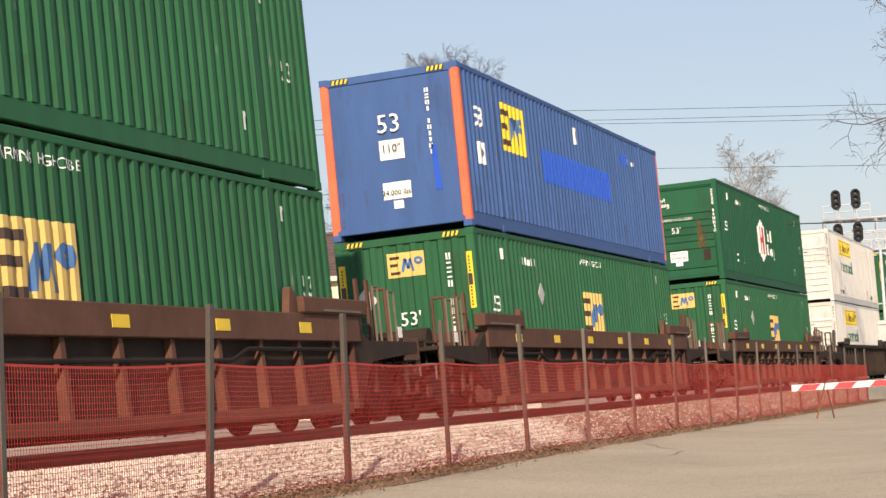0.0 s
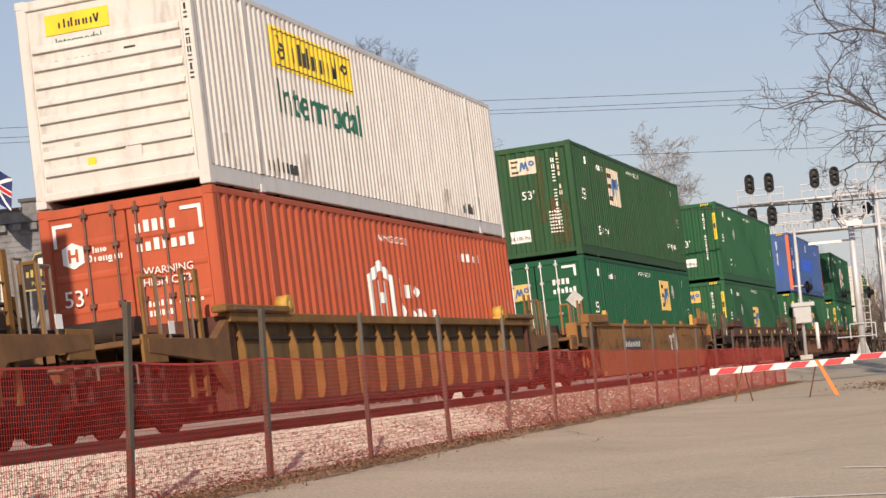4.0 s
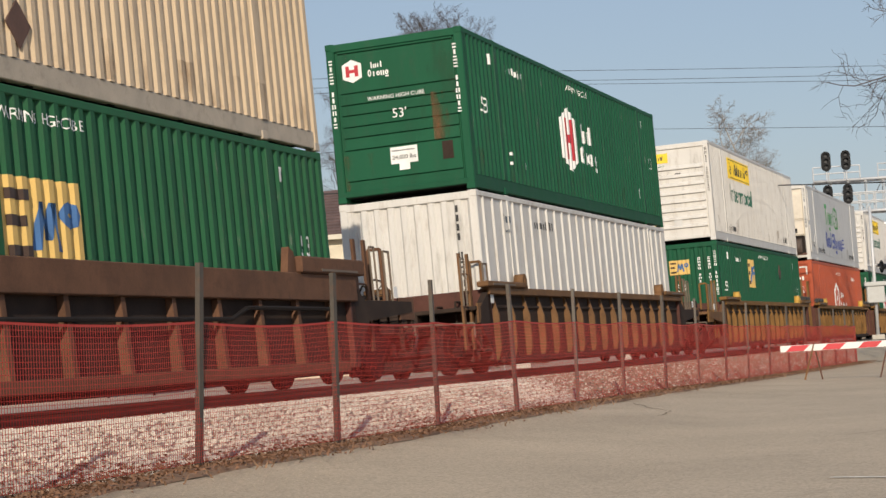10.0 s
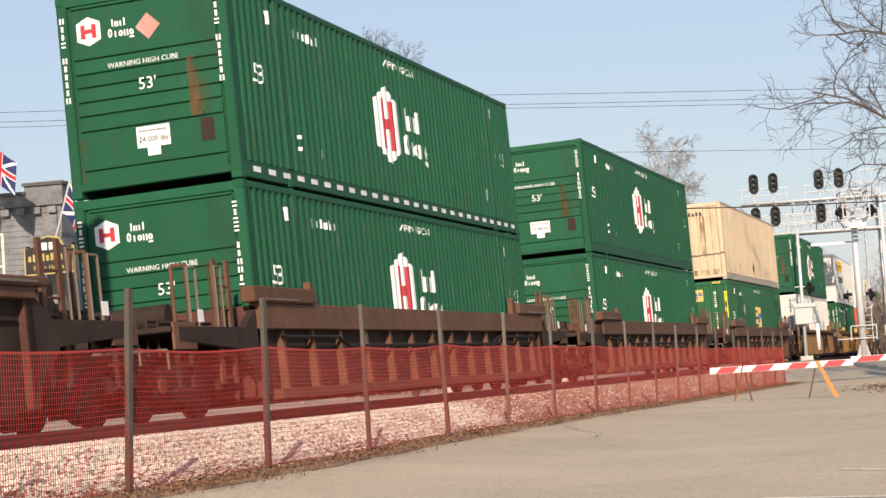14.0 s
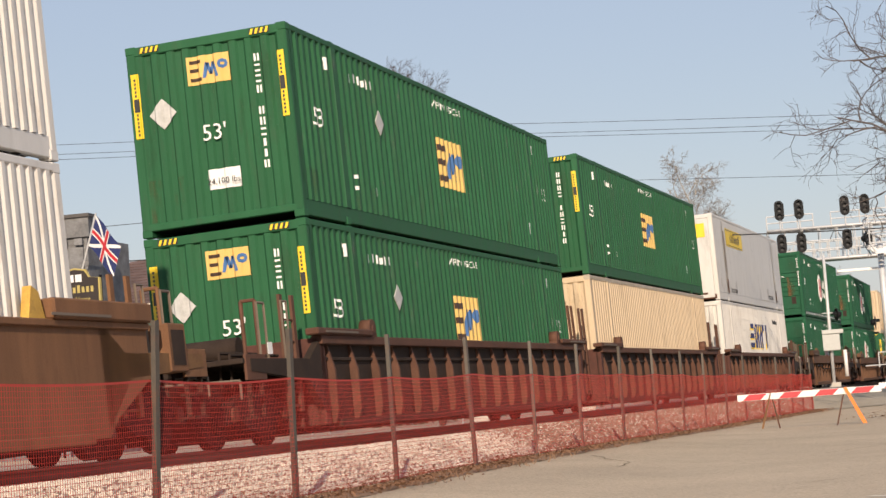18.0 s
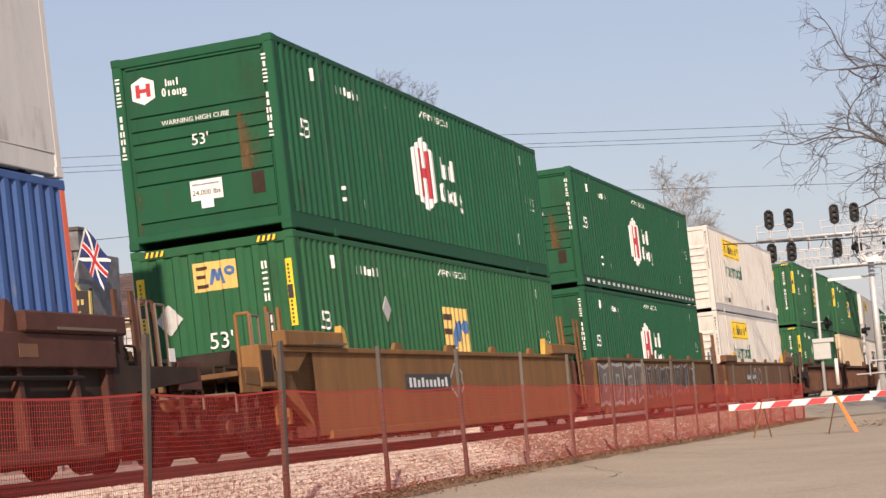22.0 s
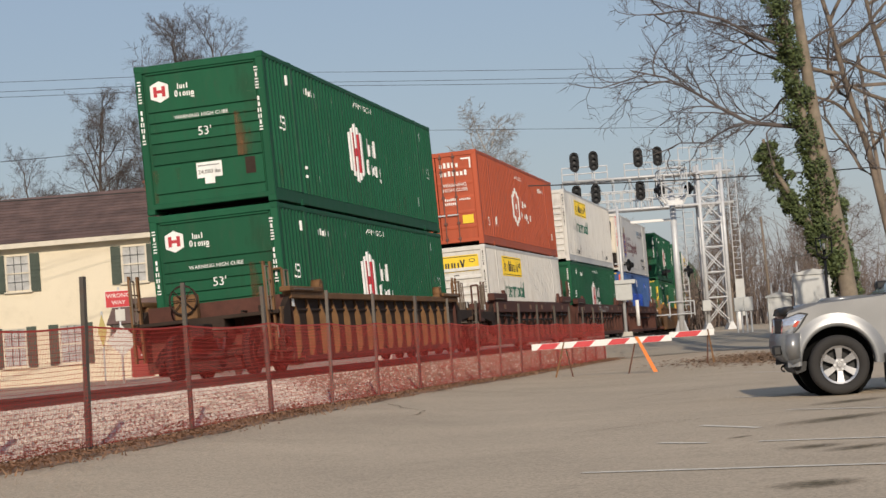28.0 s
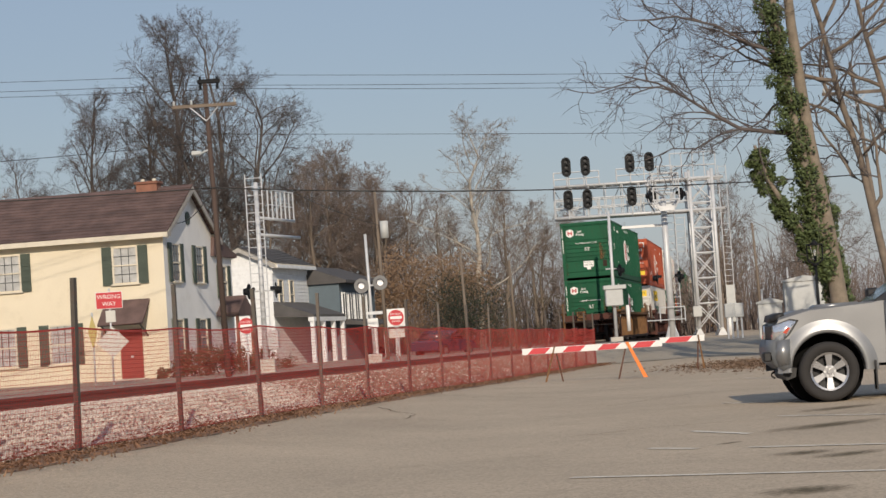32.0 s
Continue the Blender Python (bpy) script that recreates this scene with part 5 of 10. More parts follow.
def spray(car, paint, y):
    """Graffiti: thin dark loops on the ochre sheet, filled shapes with pale outlines on the brown ones."""
    r = random.Random(paint.name)
    if paint is CAR_OCHRE:
        for k in range(22):
            x, z = -8.6 + k * 0.82 + r.uniform(-0.25, 0.25), r.uniform(0.8, 1.12)
            w, h, f, p = r.uniform(0.08, 0.3), r.uniform(0.1, 0.34), r.uniform(0.25, 0.75), r.uniform(0, 6)
            pts = [(x + w * math.cos(f * j + p) + j * 0.018 + 0.05 * math.sin(1.9 * f * j), z + h * math.sin(f * j * 1.3 + p) * math.cos(0.21 * j)) for j in range(r.randrange(9, 24))]
            part("graffiti", ribbon(pts, r.uniform(0.018, 0.05), y), GRAFFITI_SCRAWL, car, "thin dark brown spray-painted scrawl")
        for a, b, c, d in ((2.0, 2.5, 1.08, 1.22), (2.2, 2.42, 0.72, 1.08), (2.6, 3.05, 1.08, 1.22), (2.8, 2.98, 0.62, 1.08), (3.1, 3.3, 0.66, 1.2)):
            bm = bmesh.new()
            bm.faces.new([bm.verts.new((u, y, v)) for u, v in rect(a, b, c, d)])
            part("logo_shape", bm, MARK_WHITE, car)
        return
    if paint is not CAR_RUST:
        for x in ((-1.6, -0.4) if paint is CAR_SIENNA else (-1.0,)):
            pts = [(x + 0.34 * math.cos(j * 0.5) + 0.1 * math.sin(j * 1.7), 0.95 + 0.3 * math.sin(j * 0.5)) for j in range(14)]
            part("graffiti", ribbon(pts, 0.06, y), GRAFFITI, car, "pale spray-painted loop")
        return
    def shape(pts, paint_, dy, name, label):
        bm = bmesh.new()
        bm.faces.new([bm.verts.new((u, y + dy, v)) for u, v in pts])
        bmesh.ops.triangulate(bm, faces=bm.faces[:])
        part(name, bm, paint_, car, label)
    # big jagged figures with pale edges, then smaller ones that fade out
    x = -8.3
    while x < 4.6:
        big = x < -2.6
        w = r.uniform(1.15, 1.5) if big else r.uniform(0.7, 1.1)
        t, b = (1.38, r.uniform(0.24, 0.3)) if big else (r.uniform(1.26, 1.38), r.uniform(0.36, 0.5))
        e = 0.10 if big else 0.045
        k = r.uniform(-0.25, 0.1)
        out = [(x, t), (x + w * 0.4, t - r.uniform(0.02, 0.12)), (x + w * 0.95, t), (x + w + k * 0.4, (t + b) / 2 + r.uniform(-0.15, 0.15)), (x + w * 0.9 + k, b), (x + w * 0.5 + k, b + r.uniform(0.05, 0.22)), (x + 0.08 * w + k, b), (x + 0.12 * w + k * 0.4, (t + b) / 2)]
        cx, cz = x + w / 2 + k / 2, (t + b) / 2
        inner = [(u + (e if u < cx else -e), v + (e * 0.9 if v < cz else -e * 0.9)) for u, v in out]
        shape(out, GRAFFITI, 0.0, "graffiti_outline", "pale spray-painted edge")
        shape(inner, GRAFFITI_GREY if big else GRAFFITI_DARK, -0.003, "graffiti_fill", "grey spray-painted filling")
        hole = [(cx + r.uniform(-0.2, 0) * w, cz + r.uniform(-0.1, 0.3)), (cx + r.uniform(0, 0.2) * w, cz + r.uniform(0.1, 0.35)), (cx + r.uniform(0.05, 0.2) * w, cz - r.uniform(0, 0.2)), (cx + r.uniform(-0.2, 0.1) * w, cz - r.uniform(0.15, 0.4))]
        part("graffiti_outline", ribbon(hole + hole[:1], e * 0.7, y - 0.005), GRAFFITI, car, "pale spray-painted edge")
        x += w + r.uniform(0.02, 0.3)
    pts = [(5.2 + 0.03 * j + 0.2 * math.cos(j * 0.6), 1.05 + 0.14 * math.sin(j * 0.9)) for j in range(18)]
    part("graffiti", ribbon(pts, 0.03, y), GRAFFITI_DARK, car, "thin dark spray-painted scrawl")


def end_gear(car, ex, reach, paint):
    """Hand brake, reservoir, rods and pipes over an outer bogie."""
    def X(d):
        return ex * (reach - d)
    bm = bmesh.new()
    box(bm, *sorted((X(1.05), X(0.85))), 0.25, 0.7, 1.15, 1.62, 0.02)
    hb = part("brake_housing", bm, paint, car)
    if ex < 0:
        ringed = Limbs()
        ringed.run([Vector((X(0.78), 0.475 + 0.27 * math.cos(k * math.pi / 9), 1.52 + 0.27 * math.sin(k * math.pi / 9))) for k in range(19)], 0.02, 0.02, 5)
        for k in range(4):
            a = k * math.pi / 4
            ringed.run([Vector((X(0.78), 0.475 + d * 0.27 * math.cos(a), 1.52 + d * 0.27 * math.sin(a))) for d in (-1, 0, 1)], 0.012, 0.012, 4)
        part("brake_wheel", ringed.mesh("brake_wheel", CAR_DARK), None, hb, "round hand brake wheel")
    bm = bmesh.new()
    tube(bm, (X(1.75), -0.9, 1.34), (X(1.75), 0.2, 1.34), 0.16, n=12)
    part("air_reservoir", bm, CAR_DARK, car)
    bm = bmesh.new()
    tube(bm, (X(0.5), -1.38, 0.86), (X(0.5), 0.1, 0.92), 0.018, n=5)
    tube(bm, (X(0.5), -1.38, 0.86), (X(0.5), -1.38, 0.62), 0.018, n=5)
    part("uncoupling_rod", bm, GRAB, car)
    bm = bmesh.new()
    for y, z, d in ((-1.1, 1.22, 2.6), (-0.95, 1.26, 2.3), (-0.6, 1.2, 2.0)):
        tube(bm, (X(0.9), y, z), (X(d), y, z), 0.022, n=5)
        tube(bm, (X(0.9), y, z), (X(0.9), y, 0.8), 0.022, n=5)
    part("brake_pipe", bm, CAR_DARK, car)
    bm = bmesh.new()
    box(bm, *sorted((X(1.3), X(0.62))), -1.44, -1.40, 0.86, 1.20, 0.006)
    part("side_step_plate", bm, paint, car)
    bm = bmesh.new()
    for z in (0.36, 0.64):
        box(bm, *sorted((X(1.2), X(0.75))), -1.46, -1.3, z, z + 0.03)
    for d in (1.2, 0.78):
        box(bm, *sorted((X(d), X(d - 0.03))), -1.42, -1.36, 0.36, 0.95)
    part("step", bm, CAR_DARK, car)
    bm = bmesh.new()
    box(bm, *sorted((X(1.55), X(1.38))), -1.455, -1.45, 1.2, 1.36)
    part("data_plate", bm, MARK_WHITE, car)


def well_car(style, paint, rear_gap, front_gap, rear_shared, front_shared):
    """A well: two side sills, a floor, end decks, and bogies at its own ends (front shared ones belong to the unit ahead)."""
    labels = {"sill": "brown steel well wagon with a deep reflector-marked top sill", "ribs": "weathered well wagon with upright tapered side ribs",
              "sheet": "well wagon with smooth painted steel sides and graffiti"}
    car = thing("well_wagon", pose(0, 0, 0), labels[style], "wagon", "wagons of the train")
    top, low = 1.48, 0.21
    PX = -5.2 if paint is CAR_OCHRE else 3.2 if paint is CAR_RUST else -4.0
    y_in, y_out = 1.34, 1.50
    x_end = 8.45
    for sgn in (-1, 1):
        def yy(a, b):
            return sorted((sgn * a, sgn * b))
        if style == "sill":
            bm = bmesh.new()
            box(bm, -x_end, x_end, *yy(y_in + 0.02, y_out), top - 0.36, top, 0.012)
            part("top_sill", bm, paint, car)
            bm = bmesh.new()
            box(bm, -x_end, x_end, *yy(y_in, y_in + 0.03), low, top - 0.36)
            # shade below the overhanging sill is put into the sheet's dark colour
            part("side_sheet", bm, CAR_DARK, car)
            bm = bmesh.new()
            box(bm, -x_end + 0.6, x_end - 0.6, *yy(y_in, y_out + 0.02), low - 0.06, low + 0.08, 0.01)
            part("bottom_sill", bm, paint, car)
            for k in range(13):
                x = -7.5 + k * 1.25
                bm = bmesh.new()
                prism(bm, [(sgn * y_in, low), (sgn * (y_out + 0.0), low + 0.05), (sgn * (y_out - 0.05), top - 0.36), (sgn * y_in, top - 0.36)], "x", x - 0.05, x + 0.05)
                part("rib", bm, paint, car)
            bm = bmesh.new()
            zz = top - 0.47
            pts = [(-7.6, zz), (-5.2, zz), (-4.7, zz - 0.14), (4.0, zz - 0.14), (4.5, zz), (7.6, zz)]
            for (a, za), (b, zb) in zip(pts, pts[1:]):
                tube(bm, (a, sgn * (y_out - 0.02), za), (b, sgn * (y_out - 0.02), zb), 0.028, n=6, caps=False)
            part("brake_pipe", bm, DARK, car)
            if sgn < 0 and paint is not CAR_UMBER:
                for k in range(6):
                    x = -6.6 + k * 2.6
                    bm = bmesh.new()
                    box(bm, x - 0.2, x + 0.2, -y_out - 0.006, -y_out + 0.001, top - 0.26, top - 0.12)
                    part("reflector", bm, MARK_YELLOW if paint is CAR_BROWN else DULL_AMBER, car, "yellow reflector plate")
        elif style == "ribs":
            bm = bmesh.new()
            box(bm, -x_end, x_end, *yy(y_in - 0.02, y_out), top - 0.13, top, 0.012)
            part("top_sill", bm, paint, car)
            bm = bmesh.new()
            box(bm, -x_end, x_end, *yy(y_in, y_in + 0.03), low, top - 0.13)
            # darker sheet colours take in the shade between the ribs
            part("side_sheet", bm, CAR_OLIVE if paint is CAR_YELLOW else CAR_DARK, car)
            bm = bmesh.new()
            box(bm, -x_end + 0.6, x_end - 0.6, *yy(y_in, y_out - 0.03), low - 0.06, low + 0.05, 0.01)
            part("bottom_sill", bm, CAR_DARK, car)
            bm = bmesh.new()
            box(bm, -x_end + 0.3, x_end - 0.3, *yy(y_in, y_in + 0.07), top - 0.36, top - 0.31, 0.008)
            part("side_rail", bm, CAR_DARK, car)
            for k in range(16):
                x = -8.05 + k * 1.0 + (0.04 if sgn < 0 else 0.0)
                bm = bmesh.new()
                prism(bm, [(sgn * y_in, low), (sgn * (y_in + 0.09), low), (sgn * (y_out - 0.01), low + 0.2), (sgn * (y_out - 0.005), top - 0.5), (sgn * (y_in + 0.07), top - 0.16), (sgn * (y_in + 0.06), top - 0.13), (sgn * y_in, top - 0.13)], "x", x - 0.03, x + 0.03)
                part("rib", bm, paint, car)
        else:
            bm = bmesh.new()
            ra, fa = 8.45 if rear_shared else 9.5, 8.45 if front_shared else 9.5
            prism(bm, [(-8.3, low), (8.3, low), (8.55, low + 0.2), (fa, 0.85), (fa, top - 0.06), (-ra, top - 0.06), (-ra, 0.85), (-8.55, low + 0.2)], "y", *yy(y_in + 0.01, y_out - 0.05))
            part("side_sheet", bm, paint, car)
            bm = bmesh.new()
            box(bm, -ra, fa, *yy(y_in - 0.02, y_out), top - 0.08, top, 0.012)
            part("top_sill", bm, paint, car)
            bm = bmesh.new()
            box(bm, -x_end + 0.6, x_end - 0.6, *yy(y_in, y_out), low - 0.06, low + 0.06, 0.01)
            part("bottom_sill", bm, paint, car)
            for k in range(4):
                x = -4.1 + k * 3.0
                bm = bmesh.new()
                prism(bm, [(x - 0.25, top), (x - 0.15, top + 0.12), (x + 0.15, top + 0.12), (x + 0.25, top)], "y", *yy(y_in + 0.03, y_in + 0.09))
                part("guide_lug", bm, paint, car)
                if paint is not CAR_OCHRE:
                    continue
                bm = bmesh.new()
                prism(bm, [(x - 0.95, top - 0.08), (x + 0.95, top - 0.08), (x + 0.72, top - 0.32), (x - 0.72, top - 0.32)], "y", *yy(y_out - 0.055, y_out - 0.035))
                part("stiffener_plate", bm, paint, car)
            if sgn < 0:
                spray(car, paint, -y_out + 0.044)
                if paint is CAR_RUST:
                    continue
                bm = bmesh.new()
                box(bm, PX, PX + 2.6, -y_out + 0.036, -y_out + 0.048, 0.80, 1.08)
                part("number_panel", bm, MARK_BLACK, car, "black number panel")
                bm = bmesh.new()
                for q in blocks(PX + 0.15, PX + 2.45, 0.86, 1.02, 10, 91):
                    bm.faces.new([bm.verts.new((u, -y_out + 0.030, v)) for u, v in q])
                tagged(part("number_mark", bm, MARK_WHITE, car), kind="stuff")
        if style == "sill" and paint is CAR_MAROON and rear_shared and front_shared and sgn < 0:
            for k in range(7):
                x = -1.2 + k * 0.55
                for zc, hh, yy_ in ((top - 0.2, 0.11, -y_out - 0.004), (0.7, 0.2, -y_in - 0.036)):
                    pts = [(x + 0.25 * math.cos(j * 0.55 + k), zc + hh * math.sin(j * 0.55 + k)) for j in range(9)]
                    part("graffiti", ribbon(pts, 0.05, yy_), GRAFFITI, car, "pale spray-painted loop")
        # raised corner platforms over the box ends
        for ex in (-1, 1):
            bm = bmesh.new()
            far = style == "sheet" and not (rear_shared if ex < 0 else front_shared)
            x0, x1 = sorted((ex * 7.1, ex * 9.5) if far else (ex * 6.3, ex * (x_end + 0.25)))
            box(bm, x0, x1, *yy(y_in - 0.0, y_out + 0.05), top, top + 0.22 if style != "ribs" else top + 0.10, 0.02)
            part("corner_platform", bm, paint, car)
            bm = bmesh.new()
            xa = ex * (6.85 if far else 6.15)
            if style == "ribs":
                ya, yb = yy(y_in - 0.02, y_in + 0.16)
                tube(bm, (xa, ya, top + 0.12), (xa, yb, top + 0.12), 0.15, n=14)
                tube(bm, (xa, ya - 0.02, top + 0.12), (xa, yb + 0.02, top + 0.12), 0.06, n=8)
                box(bm, xa - 0.17, xa + 0.17, ya, yb, top, top + 0.06, 0.01)
            else:
                prism(bm, [(xa - 0.16, top), (xa - 0.05, top + 0.34), (xa + 0.10, top + 0.28), (xa + 0.2, top)], "y", *yy(y_in + 0.02, y_in + 0.12))
            part("guide_lug", bm, LUG_YELLOW if style == "sheet" or paint is CAR_YELLOW else paint, car)
            # bolster pocket and strike plate at the corner
            bm = bmesh.new()
            x0, x1 = sorted((ex * 7.0, ex * 8.4))
            box(bm, x0, x1, *yy(y_out + 0.05, y_out + 0.06), top + 0.03, top + 0.06)
            part("platform_lip", bm, GRAB, car)
            if style == "ribs" and paint is CAR_YELLOW and (rear_shared if ex < 0 else front_shared):
                bm = bmesh.new()
                yc = sgn * (y_in + 0.10)
                tube(bm, (ex * 7.2, yc, top + 0.17), (ex * 8.75, yc, top + 0.17), 0.085, n=10)
                part("hose_roll", bm, BLACK, car, "black rubber hose roll")
                for xb in (7.35, 8.1, 8.6):
                    bm = bmesh.new()
                    tube(bm, (ex * xb, yc, top + 0.17), (ex * (xb + 0.05), yc, top + 0.17), 0.092, n=10)
                    part("clamp", bm, GRAB, car)
    bm = bmesh.new()
    box(bm, -8.1, 8.1, -1.34, 1.34, 0.13, 0.30)
    part("well_floor", bm, DARK, car)
    for ex, gap, shared in ((-1, rear_gap, rear_shared), (1, front_gap, front_shared)):
        reach = gap / 2 + HL               # half way to the next box
        x0, x1 = sorted((ex * 8.3, ex * (reach - (0.15 if shared else 0.55))))
        bm = bmesh.new()
        box(bm, *sorted((ex * 8.25, ex * 8.45)), -1.45, 1.45, 0.2, 1.45, 0.01)
        part("end_bulkhead", bm, CAR_MAROON, car)
        bm = bmesh.new()
        box(bm, x0, x1, -0.35, 0.35, 0.72, 1.12, 0.02)
        if not shared:
            box(bm, x0, x1, -1.42, 1.42, 1.08, 1.15, 0.01)
            for y0, y1 in ((-1.45, -1.34), (1.34, 1.45)):
                prism(bm, [(ex * 8.3, 1.48), (ex * 8.9, 1.14), (ex * (reach - 0.75), 1.14), (ex * (reach - 0.75), 0.98), (ex * 9.0, 0.85), (ex * 8.3, 0.3)], "y", y0, y1)
        part("end_deck", bm, CAR_DARK if paint not in (CAR_OCHRE, CAR_YELLOW, CAR_SAND, CAR_SIENNA) else CAR_RUST, car)
        if shared and ex < 0:
            bogie(car, -reach)
        elif not shared:
            bogie(car, ex * (reach - 1.75))
            bm = bmesh.new()
            box(bm, *sorted((ex * (reach - 0.6), ex * reach)), -0.12, 0.12, 0.78, 1.02, 0.02)
            part("coupler", bm, DARK, car)
            bm = bmesh.new()
            prev = None
            for k in range(6):
                q = Vector((ex * (reach - 0.5 + k * 0.1), -0.35, 0.75 - 0.25 * math.sin(k / 5 * math.pi)))
                if prev is not None:
                    tube(bm, prev, q, 0.03, n=6, caps=False)
                prev = q
            part("brake_hose", bm, BLACK, car)
        # ladders and grab irons
        xs = (9.0, 9.45) if not shared else (8.75, 9.1)
        for y in (-1.3, 1.3) if not shared else (-1.2,):
            bm = bmesh.new()
            hi, tip = (2.05, 0.0) if not shared else (2.4, -0.12)
            for x in xs:
                c = ex * x
                prism(bm, [(c - 0.055, 0.42), (c + 0.055, 0.42), (c + 0.05 + tip, hi), (c - 0.05 + tip, hi)], "y", y - 0.02, y + 0.02)
            for k in range(5):
                z = 0.5 + k * 0.3
                tube(bm, (ex * xs[0], y, z), (ex * xs[1], y, z), 0.016, n=5)
            part("ladder", bm, paint if paint is not CAR_MAROON else CAR_BROWN, car)
            for dx in (0.55,) if not shared else ():
                bm = bmesh.new()
                a, b = ex * (xs[0] + dx), ex * (xs[0] + dx) + 0.2
                for q in (a, b):
                    tube(bm, (q, y - 0.05, 1.15), (q, y - 0.05, hi - 0.1), 0.016, n=5)
                tube(bm, (a, y - 0.05, hi - 0.1), (b, y - 0.05, hi - 0.1), 0.016, n=5)
                part("grab_iron", bm, GRAB, car)
        if not shared:
            bm = bmesh.new()
            x = ex * (reach - 1.5)
            for y in (-1.28, -1.08):
                tube(bm, (x, y, 1.15), (x, y, 1.95), 0.028, n=6)
            tube(bm, (x, -1.28, 1.95), (x, -1.08, 1.95), 0.024, n=6)
            part("end_rail_guard", bm, paint, car)
            for y, dx, hi in ((-1.36, 1.35, 1.9),):
                bm = bmesh.new()
                for w in (0.0, 0.26):
                    tube(bm, (ex * (reach - dx - w), y, 1.12), (ex * (reach - dx - w), y, hi), 0.018, n=5)
                tube(bm, (ex * (reach - dx), y, hi), (ex * (reach - dx - 0.26), y, hi), 0.018, n=5)
                part("grab_iron", bm, GRAB, car)
            end_gear(car, ex, reach, paint)
            if style != "sheet":
                continue
            bm = bmesh.new()
            box(bm, *sorted((ex * (reach - 1.75), ex * (reach - 1.25))), -1.47, -1.2, 0.92, 1.5, 0.015)
            hatch = part("valve_box", bm, paint, car, "steel valve box beside the end deck")
            bm = bmesh.new()
            box(bm, *sorted((ex * (reach - 1.68), ex * (reach - 1.32))), -1.478, -1.468, 1.0, 1.42)
            part("valve_box_grille", bm, CAR_DARK, hatch)
    return car


# place at 14 s along the line, upper and lower box, wagon style and paint, next unit behind joined on the same bogie
TRAIN = [
    (344.0, "white", "hex", "sill", CAR_BROWN, False), (321.0, "tan", "white", "ribs", CAR_RUST, False), (301.6, "green_logo", "hex", "ribs", CAR_RUST, False),
    (282.0, "white", "white", "ribs", CAR_DARK, False), (258.76, "hex", "green", "sill", CAR_BROWN, False), (235.04, "blue", "green", "sill", CAR_BROWN, False),
    (212.0, "green_plain", "green", "sill", CAR_BROWN, False), (187.97, "green_old", "green_doors", "sheet", CAR_OCHRE, False),
    (164.23, "white", "orange", "ribs", CAR_YELLOW, False), (140.74, "white", "hex", "ribs", CAR_YELLOW, True), (121.32, "reefer", "orange", "ribs", CAR_YELLOW, True),
    (101.79, "white", "green_dark", "ribs", CAR_YELLOW, False), (78.59, "hex", "rib", "ribs", CAR_RUST, False), (55.10, "tan", "green", "sill", CAR_UMBER, False),
    (31.50, "hex", "hex", "sill", CAR_UMBER, False), (8.01, "hex_dash", "hex", "sill", CAR_UMBER, False), (-15.30, "grey", "block", "ribs", CAR_BROWN, True),
    (-34.58, "green_logo", "tan", "ribs", CAR_BROWN, True), (-53.41, "green", "green", "ribs", CAR_BROWN, False), (-77.08, "white", "white", "sheet", CAR_SIENNA, True),
    (-97.02, "hex_dash", "hex", "sheet", CAR_RUST, True), (-116.41, "hex", "green", "sheet", CAR_SAND, False), (-139.60, "reefer_crest", "blue", "sill", CAR_MAROON, True),
    (-159.02, "white", "hex", "sill", CAR_MAROON, True), (-178.48, "orange", "white_long", "sill", CAR_MAROON, False), (-201.25, "hex", "hex", "ribs", CAR_RUST, False),
]
MOVING = []      # thing, place at 14 s, height over the rails


def build_train():
    wagons = {}
    for k, (u, upper, lower, style, paint, joined) in enumerate(TRAIN):
        front_shared = k > 0 and TRAIN[k - 1][5]
        front_gap = TRAIN[k - 1][0] - u - CL if k else 7.4
        rear_gap = u - TRAIN[k + 1][0] - CL if k + 1 < len(TRAIN) else 7.4
        key = (style, paint.name, joined, front_shared)
        if key in wagons:
            w = copy_thing(wagons[key], pose(0, 0, 0))
        else:
            w = wagons[key] = well_car(style, paint, round(rear_gap, 1), round(front_gap, 1), joined, front_shared)
        MOVING.append((w, u, 0.0))
        MOVING.append((make_container(lower), u, 0.335))
        MOVING.append((make_container(upper), u, 3.25))


build_train()


def motions():
    for ob, u, lift in MOVING:
        walk(ob, [(t, on_line(u + SPEED * (t - 14)) @ pose(0, 0, lift)) for t in [k * 1.0 for k in range(33)]])


# ---------------------------------------------------------------- ground
def smooth(a, b, x):
    t = min(max((x - a) / (b - a), 0.0), 1.0)
    return t * t * (3 - 2 * t)


def across(x, y):
    """Place along the line and distance to its camera side."""
    h = TRACK_PSI
    s = (x - TRACK_X) * math.sin(h) + (y - TRACK_Y) * math.cos(h)
    for _ in range(3):
        s = min(max(s, S0 + 2), S1 - 2)
        px, py = line_point(s)
        h = heading(s)
        s += (x - px) * math.sin(h) + (y - py) * math.cos(h)
    s = min(max(s, S0 + 2), S1 - 2)
    px, py = line_point(s)
    h = heading(s)
    return s, (x - px) * math.cos(h) - (y - py) * math.sin(h)


def verge_z(s):
    return min(max(0.315 - 0.0052 * s, 0.10), 0.36) + 0.035 * smooth(-5, 1, s) * smooth(22, 10, s) + 0.50 * smooth(46, 66, s)


